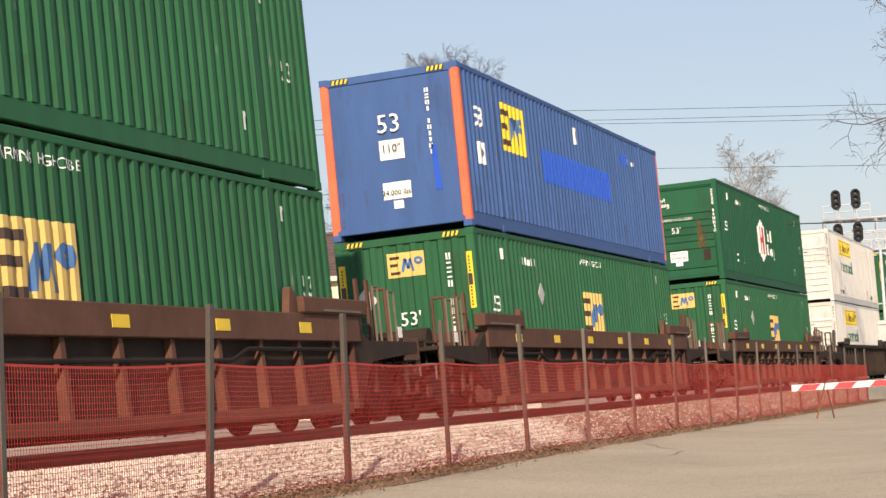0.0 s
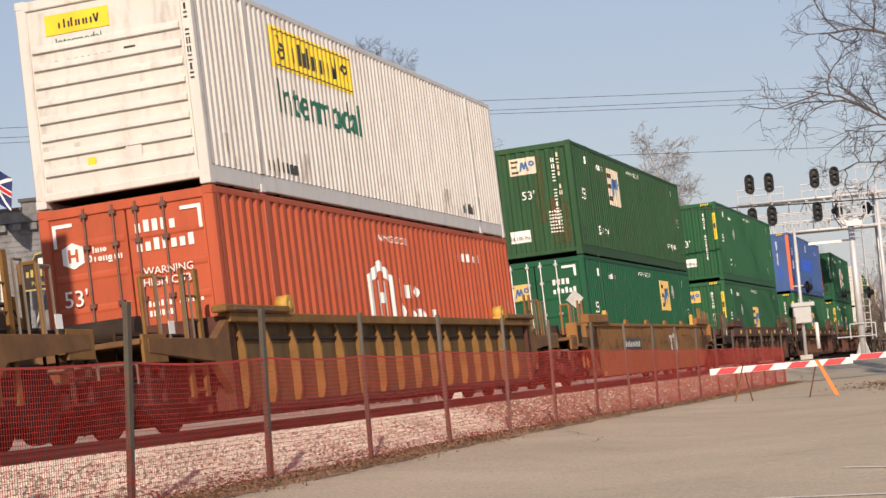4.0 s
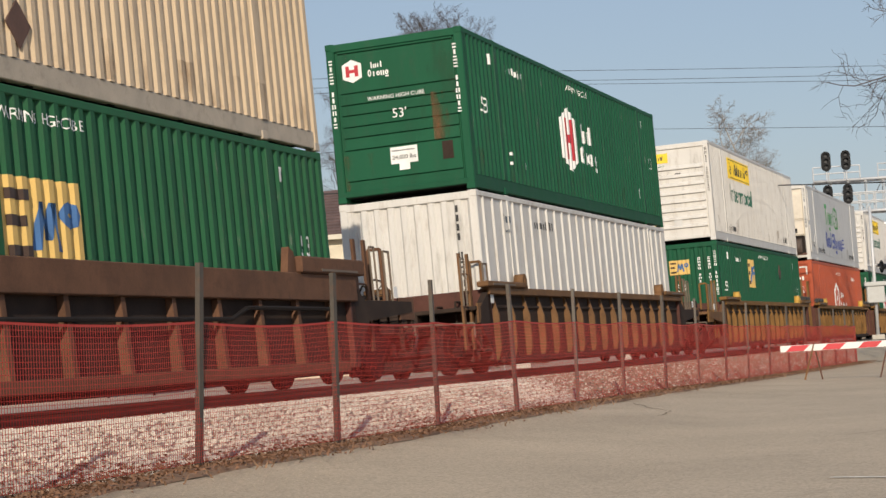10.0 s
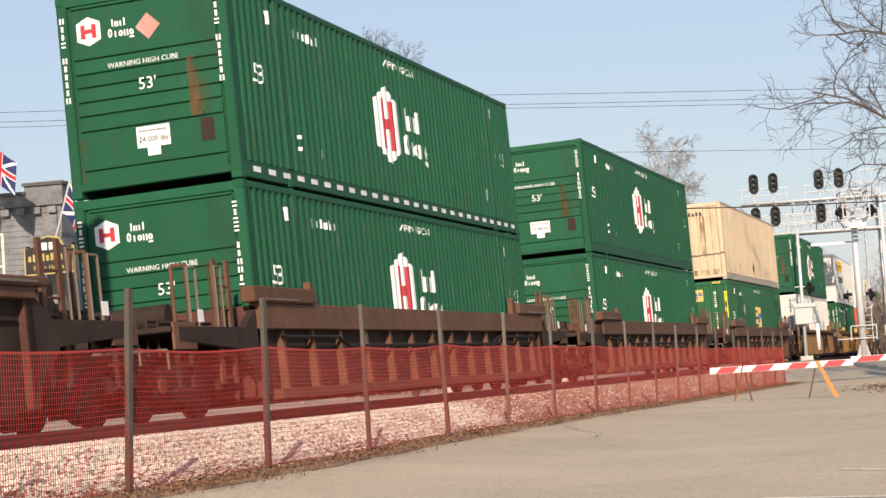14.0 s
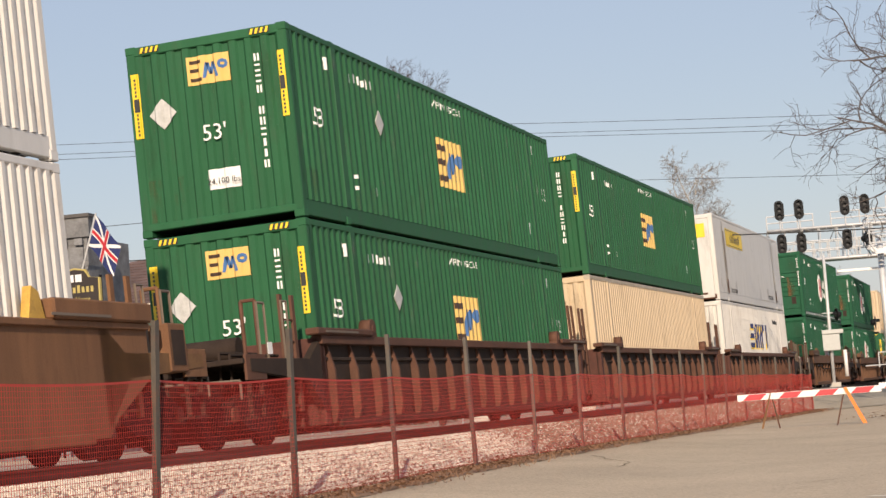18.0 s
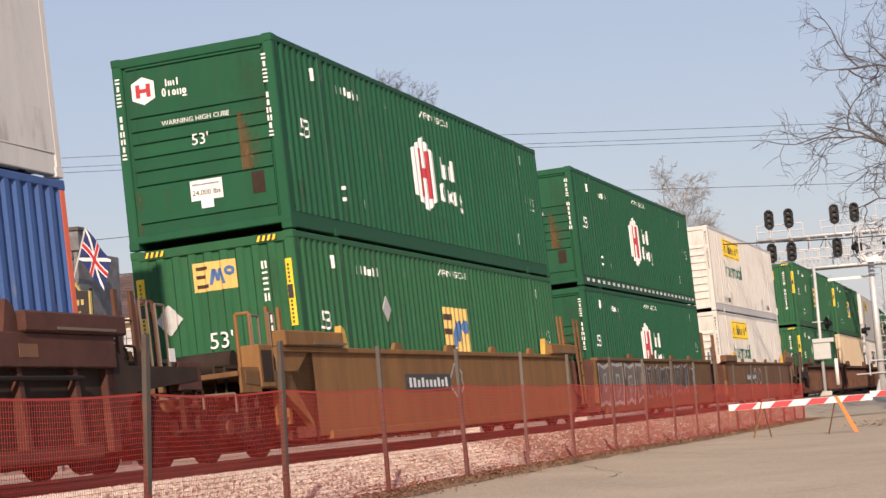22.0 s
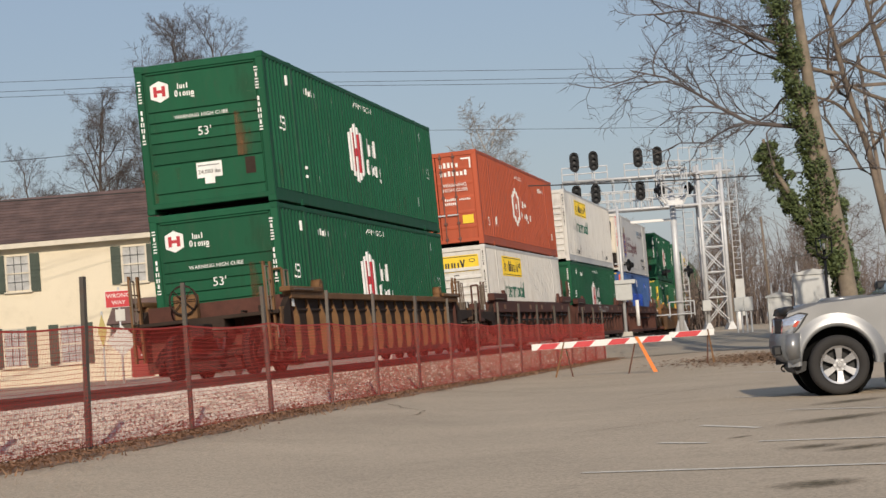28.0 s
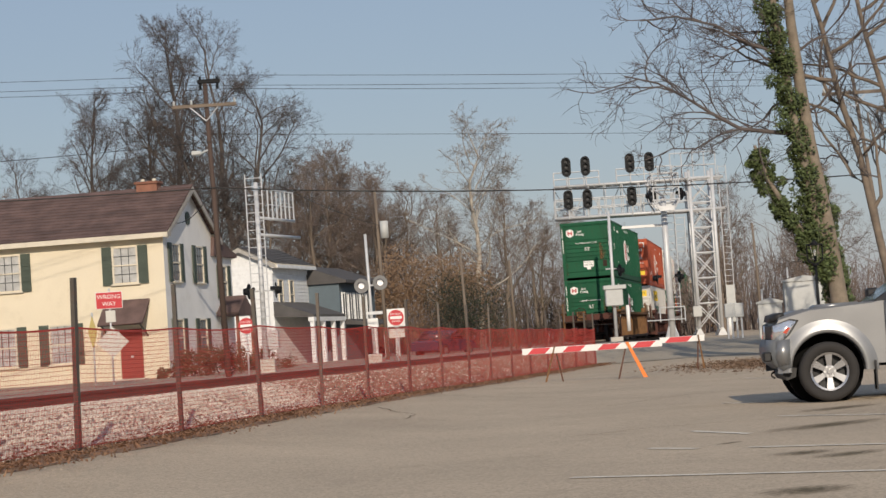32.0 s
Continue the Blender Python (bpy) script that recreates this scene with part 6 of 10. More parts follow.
def ground_z(x, y):
    s, off = across(x, y)
    if off > -4:
        lot = 0.14 + 0.48 * smooth(46, 70, s)
        z = verge_z(s) + (lot - verge_z(s)) * smooth(3.6, 7.0, off)
        if off < 3.45 and not 45.5 < s < 66.5:
            z -= 0.35 * smooth(3.45, 3.0, off)
        return z
    near = 0.5 + 0.1 * smooth(40, 70, s)
    return near - 0.3 * smooth(-4.6, -4.2, off) * (0 if 45.5 < s < 66.5 else 1)


def grid_mesh(name, xs, ys, zf, material, drop=0.0):
    vs = [(x, y, zf(x, y) + drop) for y in ys for x in xs]
    n = len(xs)
    fs = [(j * n + i, j * n + i + 1, (j + 1) * n + i + 1, (j + 1) * n + i) for j in range(len(ys) - 1) for i in range(n - 1)]
    return raw(name, vs, fs, material, True)


def steps(*spans):
    out = []
    for a, b, d in spans:
        k = a
        while k < b - 1e-6:
            out.append(k)
            k += d
    return out + [spans[-1][1]]


def asphalt_material(name, color, crack=True):
    m = mat(name, color, 0.9, vary=0.13, scale=0.33, grain=60, bump=0.007, dirt=(color[0] * 0.62, color[1] * 0.62, color[2] * 0.62), dirt_amount=0.45, spec=0.08)
    nt = m.node_tree
    n, lk = nt.nodes, nt.links
    p = n["Principled BSDF"]
    old = p.inputs["Base Color"].links[0].from_socket
    vo = n.new("ShaderNodeTexVoronoi")
    vo.inputs["Scale"].default_value = 46
    co = n.new("ShaderNodeTexCoord")
    lk.new(co.outputs["Object"], vo.inputs["Vector"])
    mr = n.new("ShaderNodeMapRange")
    mr.inputs["To Min"].default_value, mr.inputs["To Max"].default_value = 0.78, 1.24
    lk.new(vo.outputs["Color"], mr.inputs["Value"])
    mul = n.new("ShaderNodeMixRGB")
    mul.blend_type, mul.inputs["Fac"].default_value = "MULTIPLY", 1.0
    lk.new(old, mul.inputs["Color1"])
    lk.new(mr.outputs["Result"], mul.inputs["Color2"])
    lk.new(mul.outputs["Color"], p.inputs["Base Color"])
    return m


ASPHALT = asphalt_material("worn tan grey asphalt", (0.470, 0.385, 0.285))
ROAD = asphalt_material("pale road asphalt", (0.36, 0.315, 0.25))
DRY_GRASS = mat("dry winter grass", (0.23, 0.140, 0.085), 0.9, vary=0.4, scale=1.2, grain=30, bump=0.03, dirt=(0.20, 0.12, 0.06), dirt_amount=0.7)
STONE = mat("pale ballast stone", (0.62, 0.565, 0.49), 0.85, vary=0.2, scale=0.7, grain=60, dirt=(0.27, 0.185, 0.125), dirt_amount=0.75)
_n = STONE.node_tree.nodes
_geo = _n.new("ShaderNodeNewGeometry")
_mr = _n.new("ShaderNodeMapRange")
_mr.inputs["To Min"].default_value, _mr.inputs["To Max"].default_value = 0.74, 1.12
STONE.node_tree.links.new(_geo.outputs["Random Per Island"], _mr.inputs["Value"])
_mx = _n.new("ShaderNodeMixRGB")
_mx.blend_type, _mx.inputs["Fac"].default_value = "MULTIPLY", 1.0
STONE.node_tree.links.new(_n["Principled BSDF"].inputs["Base Color"].links[0].from_socket, _mx.inputs["Color1"])
STONE.node_tree.links.new(_mr.outputs["Result"], _mx.inputs["Color2"])
STONE.node_tree.links.new(_mx.outputs["Color"], _n["Principled BSDF"].inputs["Base Color"])
STONE_DIRTY = mat("dirt-stained ballast stone", (0.26, 0.19, 0.145), 0.9, vary=0.3, scale=1.5, grain=40, dirt=(0.13, 0.09, 0.065), dirt_amount=0.6)
BED_DIRTY = mat("muddy ballast bed", (0.13, 0.095, 0.075), 0.95, vary=0.35, scale=5, grain=26, bump=0.05)
BED = mat("ballast bed", (0.32, 0.265, 0.22), 0.9, vary=0.35, scale=7, grain=26, bump=0.05)
RAIL = mat("rusty rail steel", (0.13, 0.07, 0.05), 0.55, 0.4, vary=0.25)
RAIL_TOP = mat("polished rail head", (0.55, 0.53, 0.50), 0.3, 0.9, vary=0.1)
TIE = mat("weathered timber tie", (0.085, 0.065, 0.05), 0.85, vary=0.35, grain=20, bump=0.01)
POST = mat("green grey steel fence post", (0.105, 0.090, 0.074), 0.65, 0.2, vary=0.3, dirt=(0.15, 0.07, 0.045), dirt_amount=0.95, per_object=0.2)
NET = mat("orange red plastic netting", (0.44, 0.042, 0.030), 0.7, vary=0.12)
LINE_PAINT = mat("worn white line paint", (0.74, 0.69, 0.59), 0.95, spec=0.05, vary=0.25, scale=5, dirt=(0.4, 0.34, 0.26), dirt_amount=0.5)
CONCRETE = mat("pale concrete", (0.48, 0.45, 0.40), 0.85, vary=0.15, scale=2, bump=0.006)

gx = steps((-900, -120, 60), (-120, -30, 6), (-30, 30, 0.75), (30, 120, 6), (120, 900, 60))
gy = steps((-400, -20, 40), (-20, 0, 4), (0, 100, 1.0), (100, 180, 5), (180, 1200, 60))
solid("ground", grid_mesh("ground", gx, gy, ground_z, ASPHALT), None, "worn tan grey asphalt parking lot and surroundings", "ground", kind="structure")


def strip(name, s_list, offs, zf, material, lift=0.0):
    vs, fs = [], []
    n = len(offs)
    for j, s in enumerate(s_list):
        for o in offs:
            x, y = beside(s, o)
            vs.append((x, y, zf(s, o) + lift))
        if j:
            fs += [((j - 1) * n + i, (j - 1) * n + i + 1, j * n + i + 1, j * n + i) for i in range(n - 1)]
    return raw(name, vs, fs, material, True)


def bed_z(s, o):
    a = math.tan(radians(lean(s)))
    crown = rail_z(s) - 0.19 + a * o
    if o > 2.0:
        return crown + (verge_z(s) + 0.02 - crown) * smooth(1.9, 3.5, o)
    if o < -2.0:
        return crown + (0.45 - crown) * smooth(2.0, 4.4, -o)
    return crown


solid("track_bed", strip("track_bed", steps((6, 67, 1.0), (67, 140, 3), (140, 740, 20)), [-4.5, -4, -3.4, -2.7, -2, -1.2, 0, 1.2, 2, 2.3, 2.6, 2.9, 3.2, 3.5], bed_z, BED_DIRTY), None,
      "muddy ballast bed towards the road crossing", "track bed", kind="structure")
solid("track_bed", strip("track_bed", steps((-600, -60, 20), (-60, 6, 1.0)), [-4.5, -4, -3.4, -2.7, -2, -1.2, 0, 1.2, 2, 2.3, 2.6, 2.9, 3.2, 3.5], bed_z, BED), None,
      "pale ballast bed of the railway line", "track bed", kind="structure")


def stones(stained):
    """Loose crushed stone on the near shoulder and between the rails, clean or mixed with dirt."""
    r = np.random.RandomState(5)
    base = np.array([(1, 0, 0), (-1, 0, 0), (0, 1, 0), (0, -1, 0), (0, 0, 1), (0, 0, -1)], float)
    tri = np.array([(0, 2, 4), (2, 1, 4), (1, 3, 4), (3, 0, 4), (2, 0, 5), (1, 2, 5), (3, 1, 5), (0, 3, 5)])
    vs, fs = [], []
    k = 0
    for i in range(62000):
        s = -14 + 59.5 * r.rand() ** 1.25
        o = 3.62 - 2.9 * r.rand() if r.rand() < 0.93 else r.uniform(-2.2, 1.0)
        mud = smooth(3, 12, s + 2.5 * math.sin(s * 0.9) + 2 * (o - 2.4)) * 0.8
        if (r.rand() < mud) != stained:
            continue
        x, y = beside(s, o)
        z = bed_z(s, o)
        q = base * r.uniform(0.45, 1.0, (6, 1)) * r.uniform(0.016, 0.042) * np.array([1, 1, 0.8])
        a, b = r.uniform(0, 6.28, 2)
        ca, sa, cb, sb = math.cos(a), math.sin(a), math.cos(b), math.sin(b)
        q = q @ np.array([[ca, -sa, 0], [sa, ca, 0], [0, 0, 1]]) @ np.array([[1, 0, 0], [0, cb, -sb], [0, sb, cb]])
        vs.append(q + (x, y, z + 0.012))
        fs.append(tri + k)
        k += 6
    me = bpy.data.meshes.new("ballast")
    me.from_pydata(np.concatenate(vs).tolist(), [], np.concatenate(fs).tolist())
    me.materials.append(STONE_DIRTY if stained else STONE)
    return me


solid("ballast", stones(False), None, "loose pale crushed stone beside the rails", "ballast", kind="stuff")
solid("ballast", stones(True), None, "dirt-stained crushed stone towards the crossing", "ballast", kind="stuff")


def rails():
    t = thing("railway_track", pose(0, 0, 0), "railway track of worn steel rails on timber ties", "railway track", kind="structure")
    prof = [(-0.07, -0.17), (0.07, -0.17), (0.07, -0.15), (0.012, -0.13), (0.012, -0.05), (0.036, -0.04), (0.036, 0.0), (-0.036, 0.0), (-0.036, -0.04), (-0.012, -0.05), (-0.012, -0.13), (-0.07, -0.15)]
    for c in (-0.755, 0.755):
        vs, fs, n = [], [], len(prof)
        tv, tf = [], []
        for j, s in enumerate(steps((-600, -60, 20), (-60, 67, 1.0), (67, 140, 3), (140, 740, 20))):
            a = math.tan(radians(lean(s)))
            for du, dz in prof:
                x, y = beside(s, c + du)
                vs.append((x, y, rail_z(s) + a * c + dz))
            for du in (-0.034, 0.034):
                x, y = beside(s, c + du)
                tv.append((x, y, rail_z(s) + a * c + 0.004))
            if j:
                fs += [((j - 1) * n + i, (j - 1) * n + (i + 1) % n, j * n + (i + 1) % n, j * n + i) for i in range(n)]
                tf.append((2 * j - 2, 2 * j - 1, 2 * j + 1, 2 * j))
        rl = part("rail", raw("rail", vs, fs, RAIL), None, t)
        part("rail_head", raw("rail_head", tv, tf, RAIL_TOP), None, rl, "polished running surface")
    bm = bmesh.new()
    box(bm, -0.11, 0.11, -1.3, 1.3, -0.33, -0.165, 0.01)
    me = mesh_of("tie", bm, TIE)
    for k in range(118):
        s = -18 + k * 0.54
        x, y = line_point(s)
        part("tie", me, None, t, "", pose(x, y, rail_z(s), 0, 0, 90 - math.degrees(heading(s))) @ pose(0, 0, 0, -lean(s), 0, 0))


rails()

# dry weeds along the fence foot
solid("verge", strip("verge", steps((-40, 44, 0.7)), [3.3, 3.6, 3.85, 4.05], lambda s, o: verge_z(s) + (0.03 if 3.4 < o < 4.0 else -0.02) + 0.02 * math.sin(s * 2.3 + o * 5), DRY_GRASS), None,
      "strip of dry brown weeds along the fence foot", "verge", kind="structure")


def weeds():
    r = random.Random(8)
    vs, fs = [], []
    for i in range(2600):
        s = -16 + 60 * r.random() ** 1.2
        o = 3.72 + abs(r.gauss(0, 0.2)) * (1.0 if r.random() < 0.8 else -0.8)
        if math.sin(s * 1.7) + math.sin(s * 0.63 + 1) < r.uniform(-1.6, 1.2):
            continue
        x, y = beside(s, o)
        z = verge_z(s)
        h = r.uniform(0.03, 0.11)
        a = r.uniform(0, 6.28)
        dx, dy = 0.012 * math.cos(a), 0.012 * math.sin(a)
        lx, ly = r.uniform(-0.09, 0.09), r.uniform(-0.09, 0.09)
        k = len(vs)
        vs += [(x - dx, y - dy, z - 0.02), (x + dx, y + dy, z - 0.02), (x + lx, y + ly, z + h)]
        fs.append((k, k + 1, k + 2))
    return raw("dry_weeds", vs, fs, DRY_GRASS)


solid("dry_weeds", weeds(), None, "tufts of dry brown weeds at the fence foot", "weeds", kind="stuff")


LEAF_BROWN = mat("brown leaf litter", (0.24, 0.125, 0.070), 0.9, vary=0.4, scale=5, per_object=0.1)


def fence_litter():
    """Dead leaves and bits caught along the fence foot."""
    r = random.Random(63)
    vs, fs = [], []
    for i in range(26000):
        s = -14 + 58 * r.random() ** 1.15
        o = 3.66 + r.gauss(0, 0.22) * (1.3 if s < 0 else 1.0) + 0.12 * math.sin(s * 1.3)
        x, y = beside(s, o)
        z = (bed_z(s, o) if o < 3.35 else verge_z(s) + 0.025) + 0.02 * r.random()
        a, w = r.uniform(0, 6.28), r.uniform(0.012, 0.034)
        k = len(vs)
        for j in range(4):
            q = w * (1 if j % 2 else 0.55)
            vs.append((x + q * math.cos(a + j * 1.57), y + q * math.sin(a + j * 1.57), z + r.uniform(0, 0.03)))
        fs.append((k, k + 1, k + 2, k + 3))
    return raw("fence_litter", vs, fs, LEAF_BROWN)


solid("fence_litter", fence_litter(), None, "brown dead leaves caught along the fence foot", "leaf litter", kind="stuff")


# ---------------------------------------------------------------- net fence
POST_S = [-20.1, -16.7, -13.25, -9.8, -6.39, -2.97, 0.56, 4.02, 7.27, 10.81, 14.13, 17.28, 20.2, 23.4, 26.6, 29.95, 33.2, 36.3, 39.0, 41.55]


def fence():
    f = thing("net_fence", pose(0, 0, 0), "steel post fence hung with orange plastic netting along the track", "fence")
    r = random.Random(4)
    bm = bmesh.new()
    prism(bm, [(-0.036, -0.022), (0.036, -0.022), (0.036, 0.022), (0.026, 0.022), (0.026, -0.010), (-0.026, -0.010), (-0.026, 0.022), (-0.036, 0.022)], "z", -0.3, 1.8)
    me = mesh_of("post", bm, POST)
    tilt = {-9.8: 2.9, -6.39: 1.7, -2.97: -0.4, 0.56: -0.6}
    for s in POST_S:
        x, y = beside(s, 3.7)
        part("post", me, None, f, "", pose(x, y, verge_z(s), 0, tilt.get(s, r.uniform(-0.6, 0.8)), 0) @ pose(0, 0, 0, r.uniform(-0.5, 0.5), 0, 90 - math.degrees(heading(s)) + r.uniform(-8, 8)))
    # netting: crossing plastic strands, sagging between the posts
    def top(s):
        for a, b in zip(POST_S, POST_S[1:]):
            if a <= s <= b:
                return 1.285 - 0.035 * math.sin((s - a) / (b - a) * math.pi) + 0.008 * math.sin(s * 0.9)
        return 1.28

    def sway(s, v):
        return 0.02 * math.sin(s * 1.1 + v)
    for a, b in zip(POST_S, POST_S[1:]):
        vs, fs = [], []

        def put(s, v, dn=0.0):
            x, y = beside(s, 3.735 + 0.5 * sway(s, v) + dn)
            vs.append((x, y, verge_z(s) + v))
        n = round((b - a) / 0.040)
        for k in range(n):
            s = a + (b - a) * k / n
            lo, hi = 0.08, top(s)
            for j in range(4):
                v = lo + (hi - lo) * j / 3
                put(s - 0.0048, v)
                put(s + 0.0048, v)
                put(s, v, -0.0014)
                put(s, v, 0.0014)
                if j:
                    q = len(vs)
                    fs += [(q - 8, q - 7, q - 3, q - 4), (q - 6, q - 5, q - 1, q - 2)]
        m = 26
        for i in range(m + 1):
            wide = 0.010 if i == m else 0.002
            for k in range(9):
                s = a + (b - a) * k / 8
                lo, hi = 0.08, top(s)
                v = lo + (hi - lo) * i / m
                put(s, v - wide, 0.002)
                put(s, v + wide, 0.002)
                if k:
                    q = len(vs)
                    fs.append((q - 4, q - 3, q - 1, q - 2))
        part("net_panel", raw("net_panel", vs, fs, NET), None, f, "orange red plastic net")


fence()


# ---------------------------------------------------------------- houses across the line
CREAM = mat("cream painted wall", (0.72, 0.64, 0.49), 0.8, vary=0.06, scale=0.6, grain=18, bump=0.004, dirt=(0.45, 0.38, 0.26), dirt_amount=0.3)
# paler than the cream wall to paint in light on the gable
PALE_WALL = mat("off-white rendered wall", (0.80, 0.79, 0.76), 0.8, vary=0.06, scale=0.6, grain=18, bump=0.004, dirt=(0.5, 0.47, 0.42), dirt_amount=0.3)
SIDING = mat("white painted siding", (0.76, 0.77, 0.77), 0.7, vary=0.08, dirt=(0.35, 0.34, 0.32), dirt_amount=0.4)
BLUE_SIDING = mat("blue grey siding", (0.105, 0.14, 0.165), 0.7, vary=0.1)
TRIM = mat("off white trim paint", (0.64, 0.58, 0.47), 0.65, vary=0.08)
# trim colour darkened to hold the shade on the gable edge
TRIM_GREY = mat("weathered grey trim", (0.36, 0.34, 0.31), 0.75, vary=0.15)
SHINGLE = mat("brown asphalt shingle", (0.115, 0.074, 0.066), 0.9, vary=0.4, scale=1.5, grain=30, bump=0.006, per_object=0.12)
SHINGLE_GREY = mat("dark grey shingle", (0.085, 0.080, 0.078), 0.9, vary=0.25, scale=1.5, grain=30, per_object=0.1)
SHUTTER = mat("grey green shutter paint", (0.060, 0.078, 0.060), 0.6, vary=0.15)
GLASS = mat("dim window glass", (0.20, 0.22, 0.24), 0.08, vary=0.25, scale=1.2, spec=0.8)
CURTAIN = mat("pale curtain behind glass", (0.46, 0.46, 0.45), 0.35, vary=0.3, scale=3)
SASH_DARK = mat("dark sash paint", (0.07, 0.075, 0.075), 0.6, vary=0.1)
DOOR_RED = mat("dull red door paint", (0.26, 0.045, 0.035), 0.6, vary=0.1)
BRICK = mat("red brick", (0.23, 0.105, 0.07), 0.85, vary=0.2, per_object=0.2)
DARK_WALL = mat("grey painted boards", (0.175, 0.178, 0.185), 0.85, vary=0.4, scale=2.5, grain=14, bump=0.02, dirt=(0.07, 0.06, 0.055), dirt_amount=0.7)
WOOD_DARK = mat("dark creosoted pole timber", (0.075, 0.050, 0.040), 0.85, vary=0.25, scale=3, streak=True)
WOOD_POLE = mat("weathered pole timber", (0.17, 0.135, 0.105), 0.85, vary=0.25, scale=3, streak=True)
GALV = mat("bright galvanised steel", (0.56, 0.57, 0.58), 0.5, 0.2, vary=0.1, scale=5)
SIGNAL_BLACK = mat("black signal housing", (0.009, 0.010, 0.012), 0.6, spec=0.2, vary=0.15)
SIGN_BOARD = mat("dark brown sign board", (0.035, 0.026, 0.022), 0.5, vary=0.15)
DARK_PANE = mat("dark window pane", (0.045, 0.055, 0.062), 0.4, vary=0.2)
LANTERN = mat("clear lantern glass", (0.9, 0.92, 0.92), 0.03, vary=0.02)
LANTERN.node_tree.nodes["Principled BSDF"].inputs["Transmission Weight"].default_value = 1.0
LANTERN.node_tree.nodes["Principled BSDF"].inputs["IOR"].default_value = 1.05
DISC_GREY = mat("weathered grey disc", (0.17, 0.17, 0.17), 0.6, vary=0.15)
LENS = mat("clear signal lens", (0.7, 0.68, 0.66), 0.2, vary=0.1, glow=(1.0, 0.93, 0.88, 0.45))
LENS_DARK = mat("unlit signal lens", (0.012, 0.014, 0.018), 0.3, vary=0.1)
SIGN_RED = mat("red sign film", (0.50, 0.025, 0.035), 0.45, vary=0.06)
SIGN_WHITE = mat("white sign film", (0.75, 0.74, 0.72), 0.5, vary=0.06)
SIGN_BACK = mat("aluminium sign back", (0.50, 0.49, 0.46), 0.5, 0.5, vary=0.1)
SIGN_GOLD = mat("gold sign lettering", (0.45, 0.36, 0.12), 0.5, vary=0.1)
CABINET = mat("pale grey cabinet paint", (0.47, 0.48, 0.47), 0.55, vary=0.08, dirt=(0.35, 0.33, 0.3), dirt_amount=0.35)
BAR_ORANGE = mat("orange barricade leg", (0.75, 0.20, 0.03), 0.55, vary=0.12)
BAR_RED = mat("red barricade stripe", (0.55, 0.04, 0.05), 0.5, vary=0.1)


def sash_window(parent, m, w=0.95, h=1.4, shutters=True, curtain=True):
    """Double-hung window in its own plane: x across, z up, front at -y."""
    bm = bmesh.new()
    for x0, x1, z0, z1 in ((-w / 2 - 0.08, -w / 2, -0.05, h + 0.06), (w / 2, w / 2 + 0.08, -0.05, h + 0.06), (-w / 2, w / 2, h, h + 0.06), (-w / 2, w / 2, h / 2 - 0.03, h / 2 + 0.03)):
        box(bm, x0, x1, -0.05, 0.04, z0, z1)
    win = part("window", bm, TRIM, parent, "", m)
    bm = bmesh.new()
    box(bm, -w / 2 - 0.14, w / 2 + 0.14, -0.11, 0.03, -0.11, -0.05)
    part("sill", bm, TRIM, win)
    for z0, z1 in ((0, h / 2 - 0.03), (h / 2 + 0.03, h)):
        bm = bmesh.new()
        box(bm, -w / 2, w / 2, -0.004, 0.02, z0, z1)
        part("pane", bm, CURTAIN if curtain else GLASS, win)
        bm = bmesh.new()
        for k in (1, 2):
            x = -w / 2 + w * k / 3
            box(bm, x - 0.014, x + 0.014, -0.025, -0.004, z0, z1)
        box(bm, -w / 2, w / 2, -0.025, -0.004, (z0 + z1) / 2 - 0.014, (z0 + z1) / 2 + 0.014)
        part("glazing_bar", bm, SASH_DARK, win)
    if shutters:
        for sx in (-1, 1):
            bm = bmesh.new()
            x0, x1 = sorted((sx * (w / 2 + 0.09), sx * (w / 2 + 0.50)))
            box(bm, x0, x1, -0.07, -0.02, -0.08, h + 0.08)
            for k in range(9):
                z = 0.02 + k * h / 9
                box(bm, x0 + 0.05, x1 - 0.05, -0.085, -0.07, z, z + h / 16)
            part("shutter", bm, SHUTTER, win, "grey green louvred shutter")
    return win


